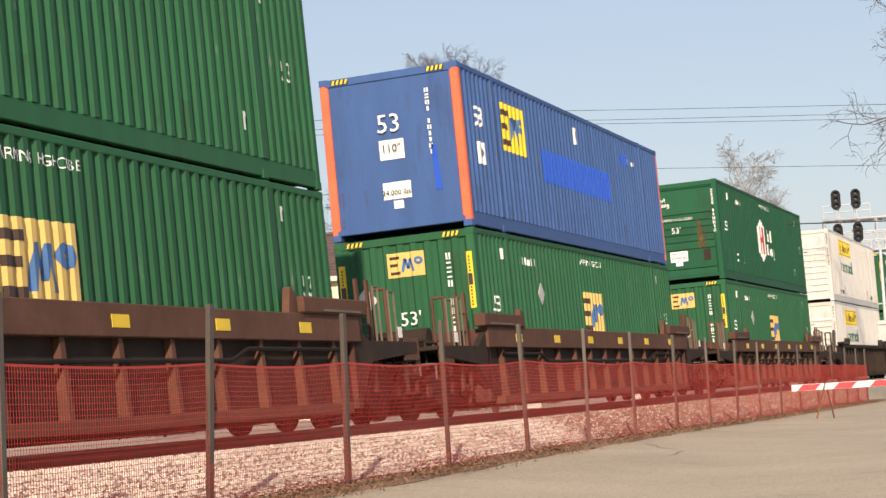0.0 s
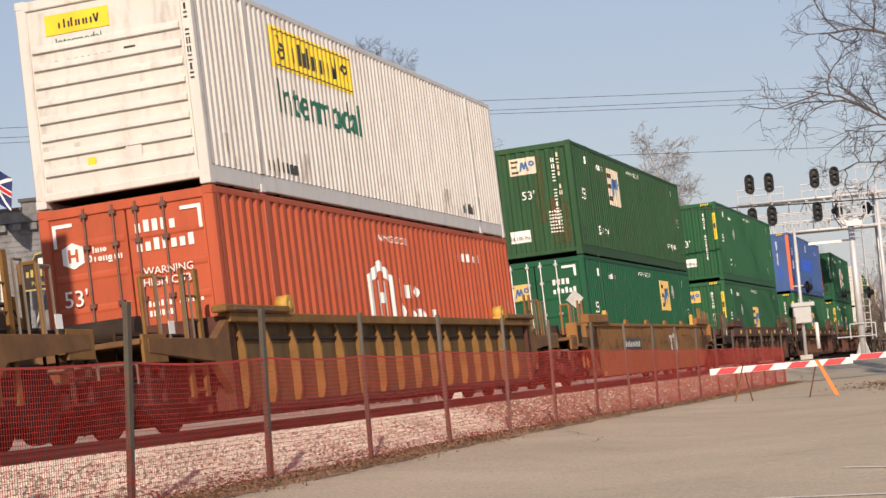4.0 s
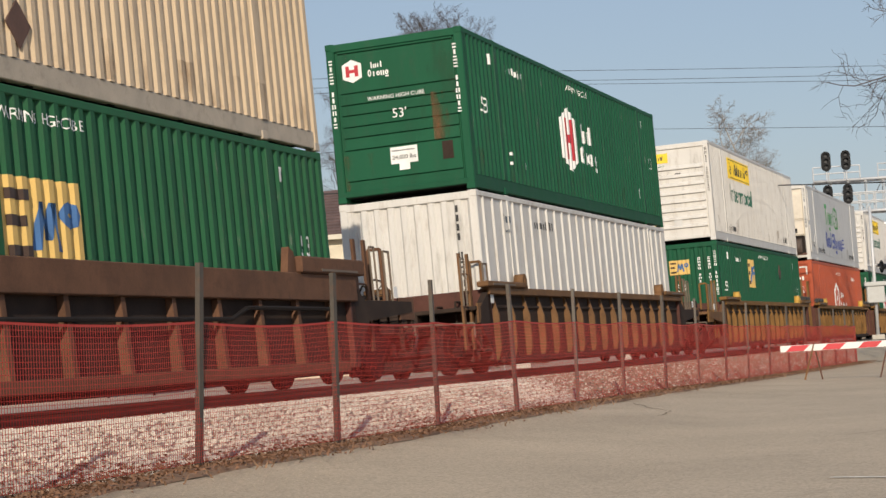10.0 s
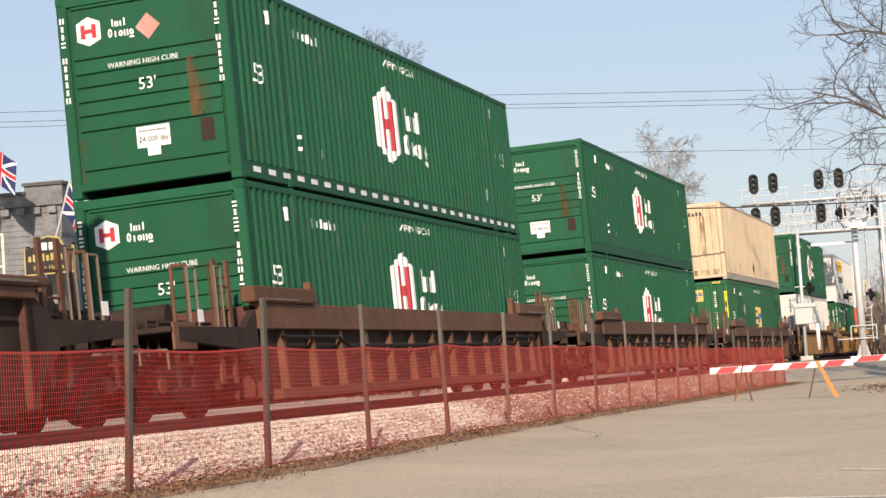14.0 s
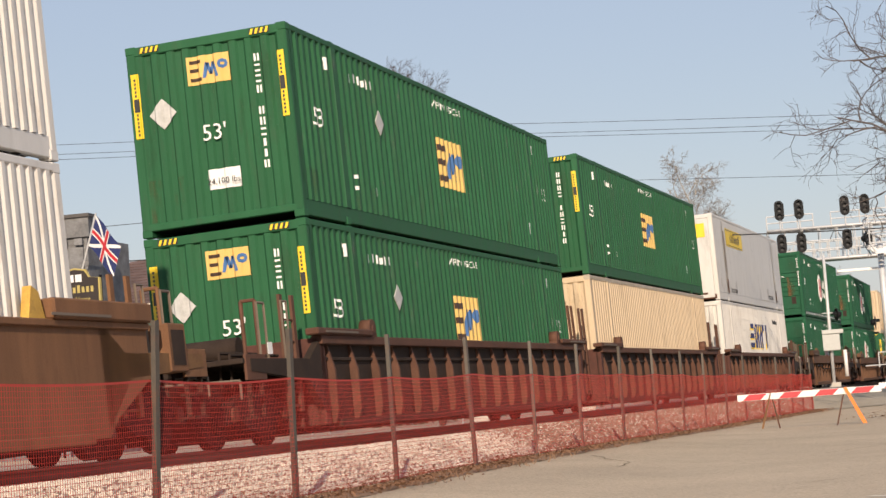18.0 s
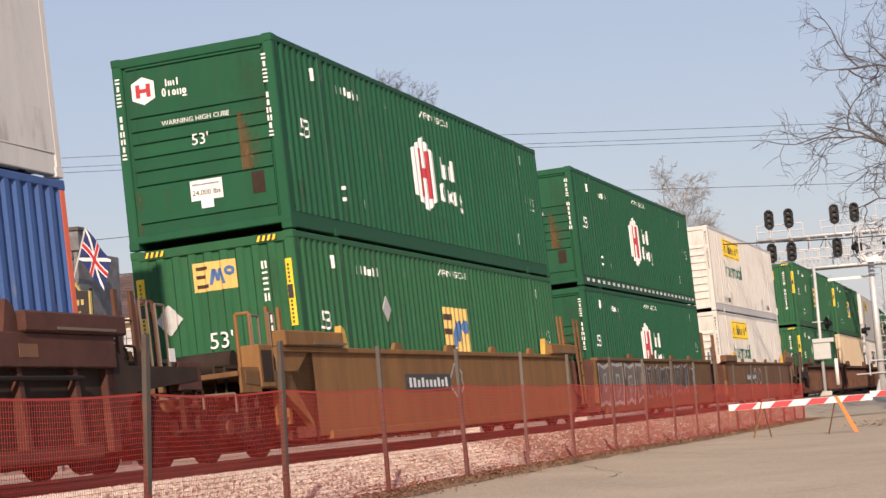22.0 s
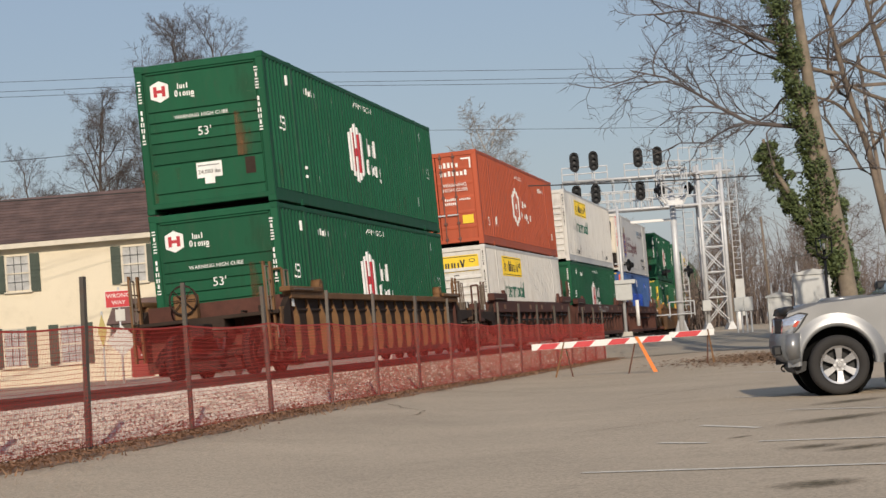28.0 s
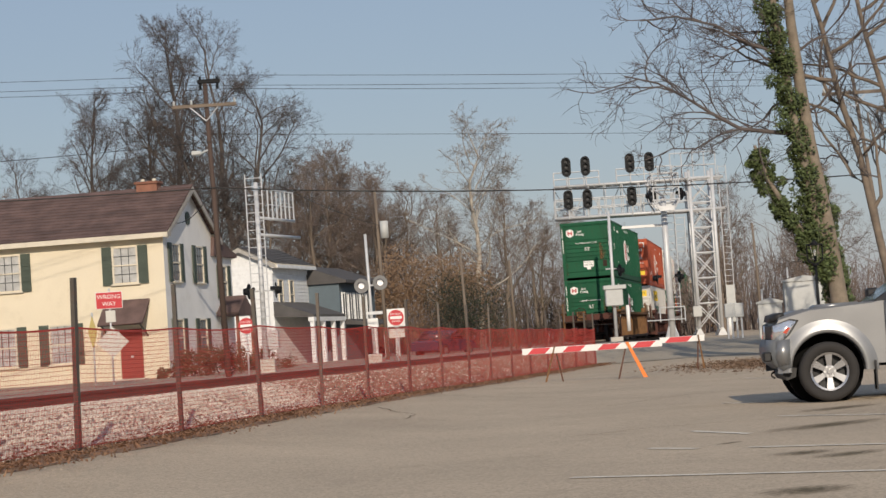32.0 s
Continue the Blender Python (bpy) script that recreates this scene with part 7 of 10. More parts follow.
def gable_house(m, length, depth, eave, ridge, wall, roof, label, over=0.4, side=None):
    """Ridge along x; front wall at y = 0 from x = -length to 0; gable at x = 0."""
    h = thing("house", m, label, "house")
    bm = bmesh.new()
    pts = [(0, 0), (depth, 0), (depth, eave), (depth / 2, ridge), (0, eave)]
    prism(bm, pts, "x", -length, 0)
    body = part("wall", bm, wall, h)
    if side:
        body.data.materials.append(side)
        for f in body.data.polygons:
            if f.normal.x > 0.9:
                f.material_index = 1
    slope = math.atan2(ridge - eave, depth / 2)
    run = (depth / 2 + over) / math.cos(slope)
    rows = int(run / 0.30) + 1
    for sgn in (0, 1):
        for k in range(rows):
            bm = bmesh.new()
            a, b = k * run / rows, (k + 1) * run / rows + 0.05

            def at(d, up):
                y = -over + d * math.cos(slope) - up * math.sin(slope)
                z = eave - over * math.tan(slope) + d * math.sin(slope) + up * math.cos(slope)
                return (y if not sgn else depth - y, z)
            prism(bm, [at(a, 0.05), at(a, 0.085), at(b, 0.055), at(b, 0.02)], "x", -length - 0.3, 0.35)
            part("shingle_course", bm, roof, h)
        bm = bmesh.new()
        y0, y1 = (-over - 0.06, -over + 0.02) if not sgn else (depth + over - 0.02, depth + over + 0.06)
        zb = eave - over * math.tan(slope)
        box(bm, -length - 0.3, 0.35, y0, y1, zb - 0.16, zb + 0.04)
        part("gutter", bm, TRIM, h)
        bm = bmesh.new()
        ya, yb = (-over, 0.0) if not sgn else (depth + over, depth)
        prism(bm, [(ya, zb - 0.12), (yb, zb - 0.12), (yb, eave), (ya, zb)], "x", -length - 0.3, 0.35)
        part("soffit", bm, TRIM, h)
        bm = bmesh.new()
        q = [(-over, zb - 0.02), (depth / 2, ridge - 0.02), (depth / 2, ridge - 0.26), (-over, zb - 0.22)]
        if sgn:
            q = [(depth - y, z) for y, z in q]
        prism(bm, q, "x", 0.30, 0.36)
        # grey instead of the pale trim: the board's shade is in its colour
        part("barge_board", bm, TRIM_GREY, h)
    return h


def cream_house():
    m = pose(-11.3, 79.2, 0.40, 0, 0, -10.8)
    # side: lighter gable colour stands in for sunlight on that wall
    h = gable_house(m, 12.2, 6.5, 6.2, 8.1, CREAM, SHINGLE, "two-storey cream painted house with a brown shingle roof", side=PALE_WALL)
    for x in (-1.65, -6.7, -11.0):
        sash_window(h, pose(x, -0.01, 4.1))
    for x in (-4.55, -7.0, -10.4):
        sash_window(h, pose(x, -0.01, 1.0, 0, 0, 0), 0.9, 1.5)
    for y, z in ((0.9, 4.1), (4.0, 4.1), (0.9, 1.0), (4.0, 1.0)):
        sash_window(h, pose(0.01, y + 0.5, z, 0, 0, 90), 0.9, 1.45, curtain=False)
    bm = bmesh.new()
    tube(bm, (0.0, 3.25, 6.75), (0.05, 3.25, 6.75), 0.28, n=16)
    part("attic_vent", bm, SHUTTER, h)
    bm = bmesh.new()
    box(bm, -2.05, -1.1, -0.03, 0.03, 0.2, 2.2)
    door = part("door", bm, DOOR_RED, h, "dull red front door")
    bm = bmesh.new()
    for z0, z1 in ((0.4, 1.0), (1.15, 1.95)):
        for x0, x1 in ((-1.95, -1.62), (-1.53, -1.2)):
            box(bm, x0, x1, -0.045, -0.03, z0, z1)
    part("door_panel", bm, DOOR_RED, door)
    bm = bmesh.new()
    box(bm, -1.62, -1.5, -0.05, -0.03, 1.05, 1.12)
    part("letter_slot", bm, GALV, door)
    bm = bmesh.new()
    prism(bm, [(-1.0, 2.35), (0.0, 3.3), (0.0, 3.4), (-1.1, 2.4)], "x", -2.6, -0.7)
    part("door_hood", bm, SHINGLE, h, "brown shingled hood over the door")
    for x in (-2.5, -0.85):
        bm = bmesh.new()
        tube(bm, (x, -0.95, 2.4), (x, -0.02, 1.9), 0.04, n=6)
        part("hood_bracket", bm, SHUTTER, h)
    for k in range(2):
        bm = bmesh.new()
        box(bm, -2.3, -0.9, -0.9 + k * 0.35, -0.005, -0.05 + k * 0.125, 0.07 + k * 0.125)
        part("step", bm, CONCRETE, h)
    bm = bmesh.new()
    box(bm, -2.05, -1.15, 2.95, 3.55, 7.4, 8.32)
    ch = part("chimney", bm, BRICK, h, "red brick chimney")
    bm = bmesh.new()
    box(bm, -2.12, -1.08, 2.88, 3.62, 8.32, 8.42)
    part("chimney_cap", bm, BRICK, ch)
    for x in (-1.85, -1.35):
        bm = bmesh.new()
        tube(bm, (x, 3.25, 8.42), (x, 3.25, 8.54), 0.09, 0.08, n=10)
        part("chimney_pot", bm, TRIM, ch)
    bm = bmesh.new()
    box(bm, -3.4, -0.03, 6.5, 9.3, 0, 5.3)
    part("rear_wing", bm, PALE_WALL, h)
    bm = bmesh.new()
    prism(bm, [(6.2, 5.25), (9.6, 5.25), (9.6, 5.4), (6.4, 6.1)], "x", -3.6, 0.15)
    part("rear_roof", bm, SHINGLE, h)
    sash_window(h, pose(-0.02, 7.9, 3.5, 0, 0, 90), 0.9, 1.3, curtain=False)
    bm = bmesh.new()
    prism(bm, [(6.6, 2.6), (9.0, 2.6), (9.0, 2.7), (7.8, 3.5), (6.6, 2.75)], "x", 0.0, 1.0)
    part("porch_roof", bm, SHINGLE, h)
    for y in (6.7, 8.9):
        bm = bmesh.new()
        box(bm, 0.84, 0.96, y - 0.06, y + 0.06, 0, 2.6)
        part("porch_post", bm, BRICK, h)


cream_house()


def white_house():
    m = pose(-12.42, 104.3, 0.6, 0, 0, -104)
    h = gable_house(m, 6.0, 3.4, 5.5, 6.35, SIDING, SHINGLE_GREY, "two-storey white clapboard house with a grey roof and porch", 0.35)
    for k in range(26):
        z = 0.1 + k * 0.2
        bm = bmesh.new()
        prism(bm, [(0.0, z), (0.028, z), (0.006, z + 0.2), (0.0, z + 0.2)], "y", 0.0, 3.4)
        part("clapboard", bm, SIDING, h)
        bm = bmesh.new()
        prism(bm, [(3.4, z), (3.428, z), (3.406, z + 0.2), (3.4, z + 0.2)], "x", -6.0, 0.0)
        part("clapboard", bm, SIDING, h)
    for x in (-1.2, -3.0):
        sash_window(h, pose(x, 3.43, 3.0, 0, 0, 180), 0.6, 1.5, False, False)
    sash_window(h, pose(0.03, 0.8, 3.4, 0, 0, 90), 0.6, 1.1, False, False)
    bm = bmesh.new()
    box(bm, -6.3, 0.32, 3.5, 3.86, 5.12, 5.3, 0.01)
    part("gutter", bm, SIDING, h, "white box gutter")
    bm = bmesh.new()
    box(bm, -6.1, 0.06, 3.41, 3.47, 4.85, 5.12)
    part("frieze_board", bm, SIDING, h)
    bm = bmesh.new()
    prism(bm, [(3.42, 2.55), (5.6, 2.4), (5.6, 2.55), (3.42, 3.35)], "x", -5.6, 0.1)
    part("porch_roof", bm, SHINGLE_GREY, h)
    bm = bmesh.new()
    box(bm, -5.6, 0.1, 5.3, 5.62, 2.2, 2.42)
    part("porch_beam", bm, SIDING, h)
    for x in (-0.1, -1.9, -3.7, -5.4):
        bm = bmesh.new()
        box(bm, x - 0.11, x + 0.11, 5.36, 5.58, 0, 2.2)
        part("porch_column", bm, SIDING, h)
    bm = bmesh.new()
    box(bm, -13.0, -6.0, 1.0, 5.2, 0, 4.3)
    part("rear_wing", bm, BLUE_SIDING, h, "blue grey rear wing")
    bm = bmesh.new()
    prism(bm, [(0.6, 4.3), (5.7, 4.3), (5.7, 4.45), (3.1, 5.4), (0.6, 4.45)], "x", -13.3, -5.8)
    part("rear_roof", bm, SHINGLE_GREY, h)
    for k in range(5):
        bm = bmesh.new()
        x = -6.4 - k * 1.2
        box(bm, x - 0.8, x, 5.2, 5.25, 2.2, 3.7)
        w = part("window", bm, DARK_PANE, h)
        bm = bmesh.new()
        box(bm, x - 0.86, x - 0.8, 5.2, 5.28, 2.1, 3.8)
        box(bm, x, x + 0.05, 5.2, 5.28, 2.1, 3.8)
        box(bm, x - 0.42, x - 0.38, 5.2, 5.28, 2.1, 3.8)
        part("frame", bm, SIDING, w)
    bm = bmesh.new()
    prism(bm, [(5.2, 2.0), (7.2, 1.85), (7.2, 1.95), (5.2, 2.3)], "x", -13.0, -6.2)
    part("porch_roof", bm, SHINGLE_GREY, h)
    for x in (-6.5, -8.7, -11.0):
        bm = bmesh.new()
        box(bm, x - 0.09, x + 0.09, 6.9, 7.1, 0, 1.9)
        part("porch_column", bm, SIDING, h)


white_house()


def pub():
    b = thing("public_house", pose(-16.9, 57.6, 0.5, 0, 0, -5), "grey boarded public house with a stepped parapet", "building")
    bm = bmesh.new()
    box(bm, -14, 0, 0, 3.5, 0, 6.6)
    part("wall", bm, DARK_WALL, b)
    for x0, x1, z in ((-14, -3.4, 7.3), (-3.4, -1.1, 6.95), (-1.1, 0.1, 7.2)):
        bm = bmesh.new()
        box(bm, x0, x1, -0.12, 0.3, 6.6, z)
        part("parapet", bm, DARK_WALL, b)
        bm = bmesh.new()
        box(bm, x0 - 0.05, x1 + 0.05, -0.2, 0.36, z, z + 0.1)
        part("coping", bm, SHINGLE_GREY, b)
    for x in (-2.6, -5.2, -8.0, -10.8):
        sash_window(b, pose(x, -0.01, 3.9), 1.3, 1.9, False, False)
        sash_window(b, pose(x, -0.01, 0.8), 1.3, 2.0, False, False)
    for k in range(38):
        z = 0.1 + k * 0.17
        bm = bmesh.new()
        prism(bm, [(0.0, z), (-0.03, z), (-0.008, z + 0.17), (0.0, z + 0.17)], "x", -14, 0)
        part("wall_board", bm, DARK_WALL, b)
    bm = bmesh.new()
    box(bm, -14, 0, -0.1, 0, 3.1, 3.4)
    part("string_course", bm, DARK_WALL, b)
    for k in range(24):
        bm = bmesh.new()
        box(bm, -0.35 - k * 0.5, -0.1 - k * 0.5, -0.22, -0.121, 6.35, 6.55)
        part("dentil", bm, DARK_WALL, b)
    for x in (-0.35, -3.9, -6.6, -9.4):
        bm = bmesh.new()
        box(bm, x - 0.22, x + 0.22, -0.1, -0.001, 0, 6.3, 0.01)
        part("pilaster", bm, DARK_WALL, b)
    s = thing("pub_sign", pose(-16.95, 56.3, 0.5, 0, 0, -17), "dark brown sign board with a cream border and lettering", "sign")
    for x in (-0.8, 0.8):
        bm = bmesh.new()
        tube(bm, (x, 0.1, 0), (x, 0.1, 5.3), 0.05, n=8)
        part("post", bm, SIGNAL_BLACK, s)
    def outline(k, up):
        return [(-0.86 * k, 4.42 + up), (0.86 * k, 4.42 + up), (0.86 * k, 5.22), (0.5 * k, 5.26), (0.36 * k, 5.5 - up), (0, 5.56 - up), (-0.36 * k, 5.5 - up), (-0.5 * k, 5.26), (-0.86 * k, 5.22)]
    bm = bmesh.new()
    prism(bm, outline(1.0, 0.0), "y", -0.05, 0.05)
    part("border", bm, SIGN_GOLD, s, "cream painted border")
    bm = bmesh.new()
    prism(bm, outline(0.94, 0.045), "y", -0.058, -0.04)
    part("board", bm, SIGN_BOARD, s, "dark brown board")
    bm = bmesh.new()
    for q in blocks(-0.7, 0.7, 4.82, 5.04, 9, 15):
        bm.faces.new([bm.verts.new((u, -0.064, v)) for u, v in q])
    tagged(part("lettering", bm, SIGN_GOLD, s, "cream lettering blocks"), kind="stuff")
    tagged(part("lettering", lettering("lettering", "Public House", 0.2, SIGN_GOLD), None, s, "cream words", pose(0, -0.064, 4.62, 90)), kind="stuff")
    bm = bmesh.new()
    for q in (rect(-0.25, -0.03, 5.14, 5.36), rect(0.03, 0.25, 5.14, 5.36)):
        bm.faces.new([bm.verts.new((u, -0.064, v)) for u, v in q])
    part("emblem", bm, SIGN_WHITE, s)


pub()


def flag(m, label):
    f = thing("flag", m, label, "flag")
    bm = bmesh.new()
    tube(bm, (0, 0, -7.9), (0, 0, 1.0), 0.03, n=6)
    part("flagpole", bm, GALV, f)

    def cloth(name, polys, paint, lift):
        bm = bmesh.new()
        for pts in polys:
            lo, hi = min(p[0] for p in pts), max(p[0] for p in pts)
            n = 8
            def span(u):
                vs = []
                for k in range(len(pts)):
                    (a, va), (b, vb) = pts[k], pts[(k + 1) % len(pts)]
                    if abs(a - b) > 1e-9 and min(a, b) - 1e-9 <= u <= max(a, b) + 1e-9:
                        vs.append(va + (vb - va) * (u - a) / (b - a))
                return (min(vs), max(vs)) if vs else (pts[0][1], pts[2][1])
            for k in range(n):
                a, b = lo + (hi - lo) * k / n, lo + (hi - lo) * (k + 1) / n
                a0, a1 = span(a)
                b0, b1 = span(b)
                q = [(u, lift + 0.06 * math.sin(u * 5), v - 0.5 * u) for u, v in ((a, a0), (b, b0), (b, b1), (a, a1))]
                if a1 - a0 < 1e-5 or b1 - b0 < 1e-5:
                    continue
                bm.faces.new([bm.verts.new(p) for p in q])
        part(name, bm, paint, f)
    cloth("field", [rect(0.03, 1.3, -0.05, 0.95)], MARK_NAVY, 0.0)
    cloth("white_saltire", [[(0.03, -0.05), (0.09, -0.05), (1.3, 0.88), (1.3, 0.95), (1.24, 0.95), (0.03, 0.02)], [(0.03, 0.88), (0.03, 0.95), (0.09, 0.95), (1.3, 0.02), (1.3, -0.05), (1.24, -0.05)]], SIGN_WHITE, -0.006)
    cloth("white_cross", [rect(0.56, 0.78, -0.05, 0.95), rect(0.03, 1.3, 0.35, 0.55)], SIGN_WHITE, -0.010)
    cloth("red_cross", [rect(0.60, 0.74, -0.05, 0.95), rect(0.03, 1.3, 0.39, 0.51)], SIGN_RED, -0.014)


flag(pose(-18.62, 55.8, 8.05, 0, 8, -25) @ Matrix.Scale(0.95, 4), "red white and blue crossed flag on a thin pole")
flag(pose(-16.7, 57.0, 6.82, 0, 22, -25) @ Matrix.Scale(0.95, 4), "red white and blue crossed flag tilted on its pole")

# street beyond the line
solid("street", strip("street", steps((-60, 44, 4), (44, 140, 4)), [-15.0, -10, -5.2], lambda s, o: 0.5 + 0.1 * smooth(40, 70, s), ROAD, 0.012), None, "pale asphalt street beyond the railway", "road", kind="structure")
solid("pavement", strip("pavement", steps((-60, 44, 4)), [-5.2, -4.6], lambda s, o: 0.5, CONCRETE, 0.12), None, "pale concrete pavement beside the railway", "pavement", kind="structure")


# crossing: rubber panels between the rails and a pale road over the line
def crossing():
    vs, fs = [], []
    s_list = steps((43.5, 68.5, 1.0))

    def band(offs):
        n = len(offs)
        base = len(vs)
        for j, s in enumerate(s_list):
            for o in offs:
                x, y = beside(s, o)
                g = ground_z(x, y) + 0.012 if abs(o) > 4.6 else (verge_z(s) if o > 0 else 0.52)
                k = (1 - smooth(2.2, 8.0, abs(o))) * (smooth(43, 48, s) - smooth(64, 69, s) * 0.3)
                vs.append((x, y, g + (rail_z(s) - 0.015 + math.tan(radians(lean(s))) * o * (abs(o) < 3) - g) * k))
            if j:
                fs.extend([(base + (j - 1) * n + i, base + (j - 1) * n + i + 1, base + j * n + i + 1, base + j * n + i) for i in range(n - 1)])
    band([-60, -30, -12, -8, -5.2, -3.4, -2.2, -0.86])
    band([-0.64, 0.64])
    band([0.86, 2.2, 3, 4, 5.5, 7, 9, 12, 20, 30, 60])
    return raw("crossing_road", vs, fs, ROAD)


solid("crossing_road", crossing(), None, "pale asphalt road over the level crossing", "road", kind="structure")

# painted bay lines on the lot
for x0, y0, x1, y1 in ((0.87, 15.18, 8.6, 10.67), (2.59, 17.46, 9.0, 13.15), (1.78, 18.24, 2.17, 17.73), (2.49, 20.74, 2.92, 19.58), (3.76, 27.48, 4.85, 26.17), (3.75, 22.81, 8.4, 17.2), (5.8, 39.09, 6.25, 37.73)):
    bm = bmesh.new()
    d = Vector((x1 - x0, y1 - y0, 0)).normalized()
    nrm = Vector((-d.y, d.x, 0)) * 0.047
    n = 8
    for k in range(n):
        a = Vector((x0, y0, 0)).lerp(Vector((x1, y1, 0)), k / n)
        b = Vector((x0, y0, 0)).lerp(Vector((x1, y1, 0)), (k + 1) / n)
        bm.faces.new([bm.verts.new((p.x, p.y, ground_z(p.x, p.y) + 0.006)) for p in (a - nrm, b - nrm, b + nrm, a + nrm)])
    solid("bay_line", bm, LINE_PAINT, "worn white painted parking bay line", "road marking", "parking bay lines", "structure")


# ---------------------------------------------------------------- signs and signals
def sign_post(name, x, y, z0, height, label):
    s = thing(name, pose(x, y, z0), label, "road sign")
    bm = bmesh.new()
    tube(bm, (0, 0, -0.1), (0, 0, height), 0.035, n=8)
    part("post", bm, GALV, s)
    return s


def face_text(words, size, paint, parent, x, y, z):
    part("lettering", lettering("lettering", words, size, paint), None, parent, "", pose(x, y, z, 90))


s = sign_post("wrong_way_sign", -11.85, 69.0, 0.5, 3.4, "red rectangular wrong way sign on a steel post")
bm = bmesh.new()
box(bm, -0.47, 0.47, -0.07, -0.045, 2.68, 3.28, 0.01)
part("sign_plate", bm, SIGN_WHITE, s)
bm = bmesh.new()
box(bm, -0.45, 0.45, -0.078, -0.069, 2.70, 3.26)
part("red_face", bm, SIGN_RED, s)
face_text("WRONG", 0.21, SIGN_WHITE, s, 0, -0.083, 3.10)
face_text("WAY", 0.21, SIGN_WHITE, s, 0, -0.083, 2.85)
bm = bmesh.new()
box(bm, -0.15, 0.2, -0.07, -0.045, 2.2, 2.62, 0.01)
part("sign_plate", bm, SIGN_BACK, s)
bm = bmesh.new()
prism(bm, [(0.05, 0.95), (0.62, 1.5), (0.05, 2.05), (-0.52, 1.5)], "y", -0.075, -0.045)
part("sign_plate", bm, SIGN_BACK, s, "bare metal diamond plate")
s = sign_post("warning_sign", -12.6, 69.6, 0.5, 2.6, "yellow warning sign seen edge on")
bm = bmesh.new()
prism(bm, [(0.0, 1.3), (0.16, 1.9), (0.0, 2.5), (-0.16, 1.9)], "y", -0.06, -0.03)
part("sign_plate", bm, SIGN_GOLD, s)


def no_entry(x, y, z0, h, square, label):
    s = sign_post("no_entry_sign", x, y, z0, h + 0.3, label)
    if square:
        bm = bmesh.new()
        box(bm, -0.32, 0.32, -0.06, -0.04, h - 0.32, h + 0.32, 0.01)
        part("sign_plate", bm, SIGN_WHITE, s)
    bm = bmesh.new()
    tube(bm, (0, -0.08, h), (0, -0.06, h), 0.28, n=28)
    part("red_disc", bm, SIGN_RED, s)
    bm = bmesh.new()
    box(bm, -0.21, 0.21, -0.09, -0.079, h - 0.05, h + 0.05)
    part("white_bar", bm, SIGN_WHITE, s)
    face_text("DO NOT", 0.1, SIGN_WHITE, s, 0, -0.085, h + 0.13)
    face_text("ENTER", 0.1, SIGN_WHITE, s, 0, -0.085, h - 0.13)
    for x0 in (-0.28, 0.03):
        if square:
            bm = bmesh.new()
            box(bm, x0, x0 + 0.25, -0.06, -0.04, h - 0.72, h - 0.4, 0.006)
            part("sign_plate", bm, SIGN_BACK, s)


no_entry(-1.84, 69.98, 0.5, 1.73, True, "square do not enter sign on a steel post")
no_entry(-7.15, 69.63, 0.5, 1.78, False, "round red do not enter sign on a steel post")


def flasher(parent, x, y, z, rz, lit):
    bm = bmesh.new()
    tube(bm, (0, -0.03, 0), (0, 0.0, 0), 0.30, n=24)
    f = part("flasher_disc", bm, DISC_GREY if lit else SIGNAL_BLACK, parent, "", pose(x, y, z, 0, 0, rz))
    bm = bmesh.new()
    tube(bm, (0, 0.0, 0), (0, 0.2, 0), 0.17, 0.12, n=14)
    part("lamp_body", bm, SIGNAL_BLACK, f)
    bm = bmesh.new()
    tube(bm, (0, -0.06, 0), (0, -0.03, 0), 0.125, n=18)
    part("lens", bm, LENS if lit else LENS_DARK, f)
    bm = bmesh.new()
    n = 10
    for k in range(n):
        a, b = math.pi * k / n, math.pi * (k + 1) / n
        bm.faces.new([bm.verts.new(p) for p in ((0.15 * math.cos(a), -0.03, 0.15 * math.sin(a)), (0.15 * math.cos(b), -0.03, 0.15 * math.sin(b)),
                                                 (0.15 * math.cos(b), -0.22, 0.15 * math.sin(b)), (0.15 * math.cos(a), -0.22, 0.15 * math.sin(a)))])
    part("hood", bm, SIGNAL_BLACK, f)


def ladder(parent, x, y, z0, z1, w=0.4):
    bm = bmesh.new()
    for dx in (-w / 2, w / 2):
        tube(bm, (x + dx, y, z0), (x + dx, y, z1), 0.025, n=6)
    k = z0 + 0.3
    while k < z1:
        tube(bm, (x - w / 2, y, k), (x + w / 2, y, k), 0.015, n=5, caps=False)
        k += 0.33
    part("ladder", bm, GALV, parent)


def railing(parent, x0, x1, y, z, h=1.0, n=6):
    for k in range(n + 1):
        x = x0 + (x1 - x0) * k / n
        bm = bmesh.new()
        tube(bm, (x, y, z), (x, y, z + h), 0.036, n=5)
        part("rail_post", bm, GALV, parent)
    for dz in (0.5, 1.0):
        bm = bmesh.new()
        tube(bm, (x0, y, z + h * dz), (x1, y, z + h * dz), 0.036, n=5)
        part("hand_rail", bm, GALV, parent)


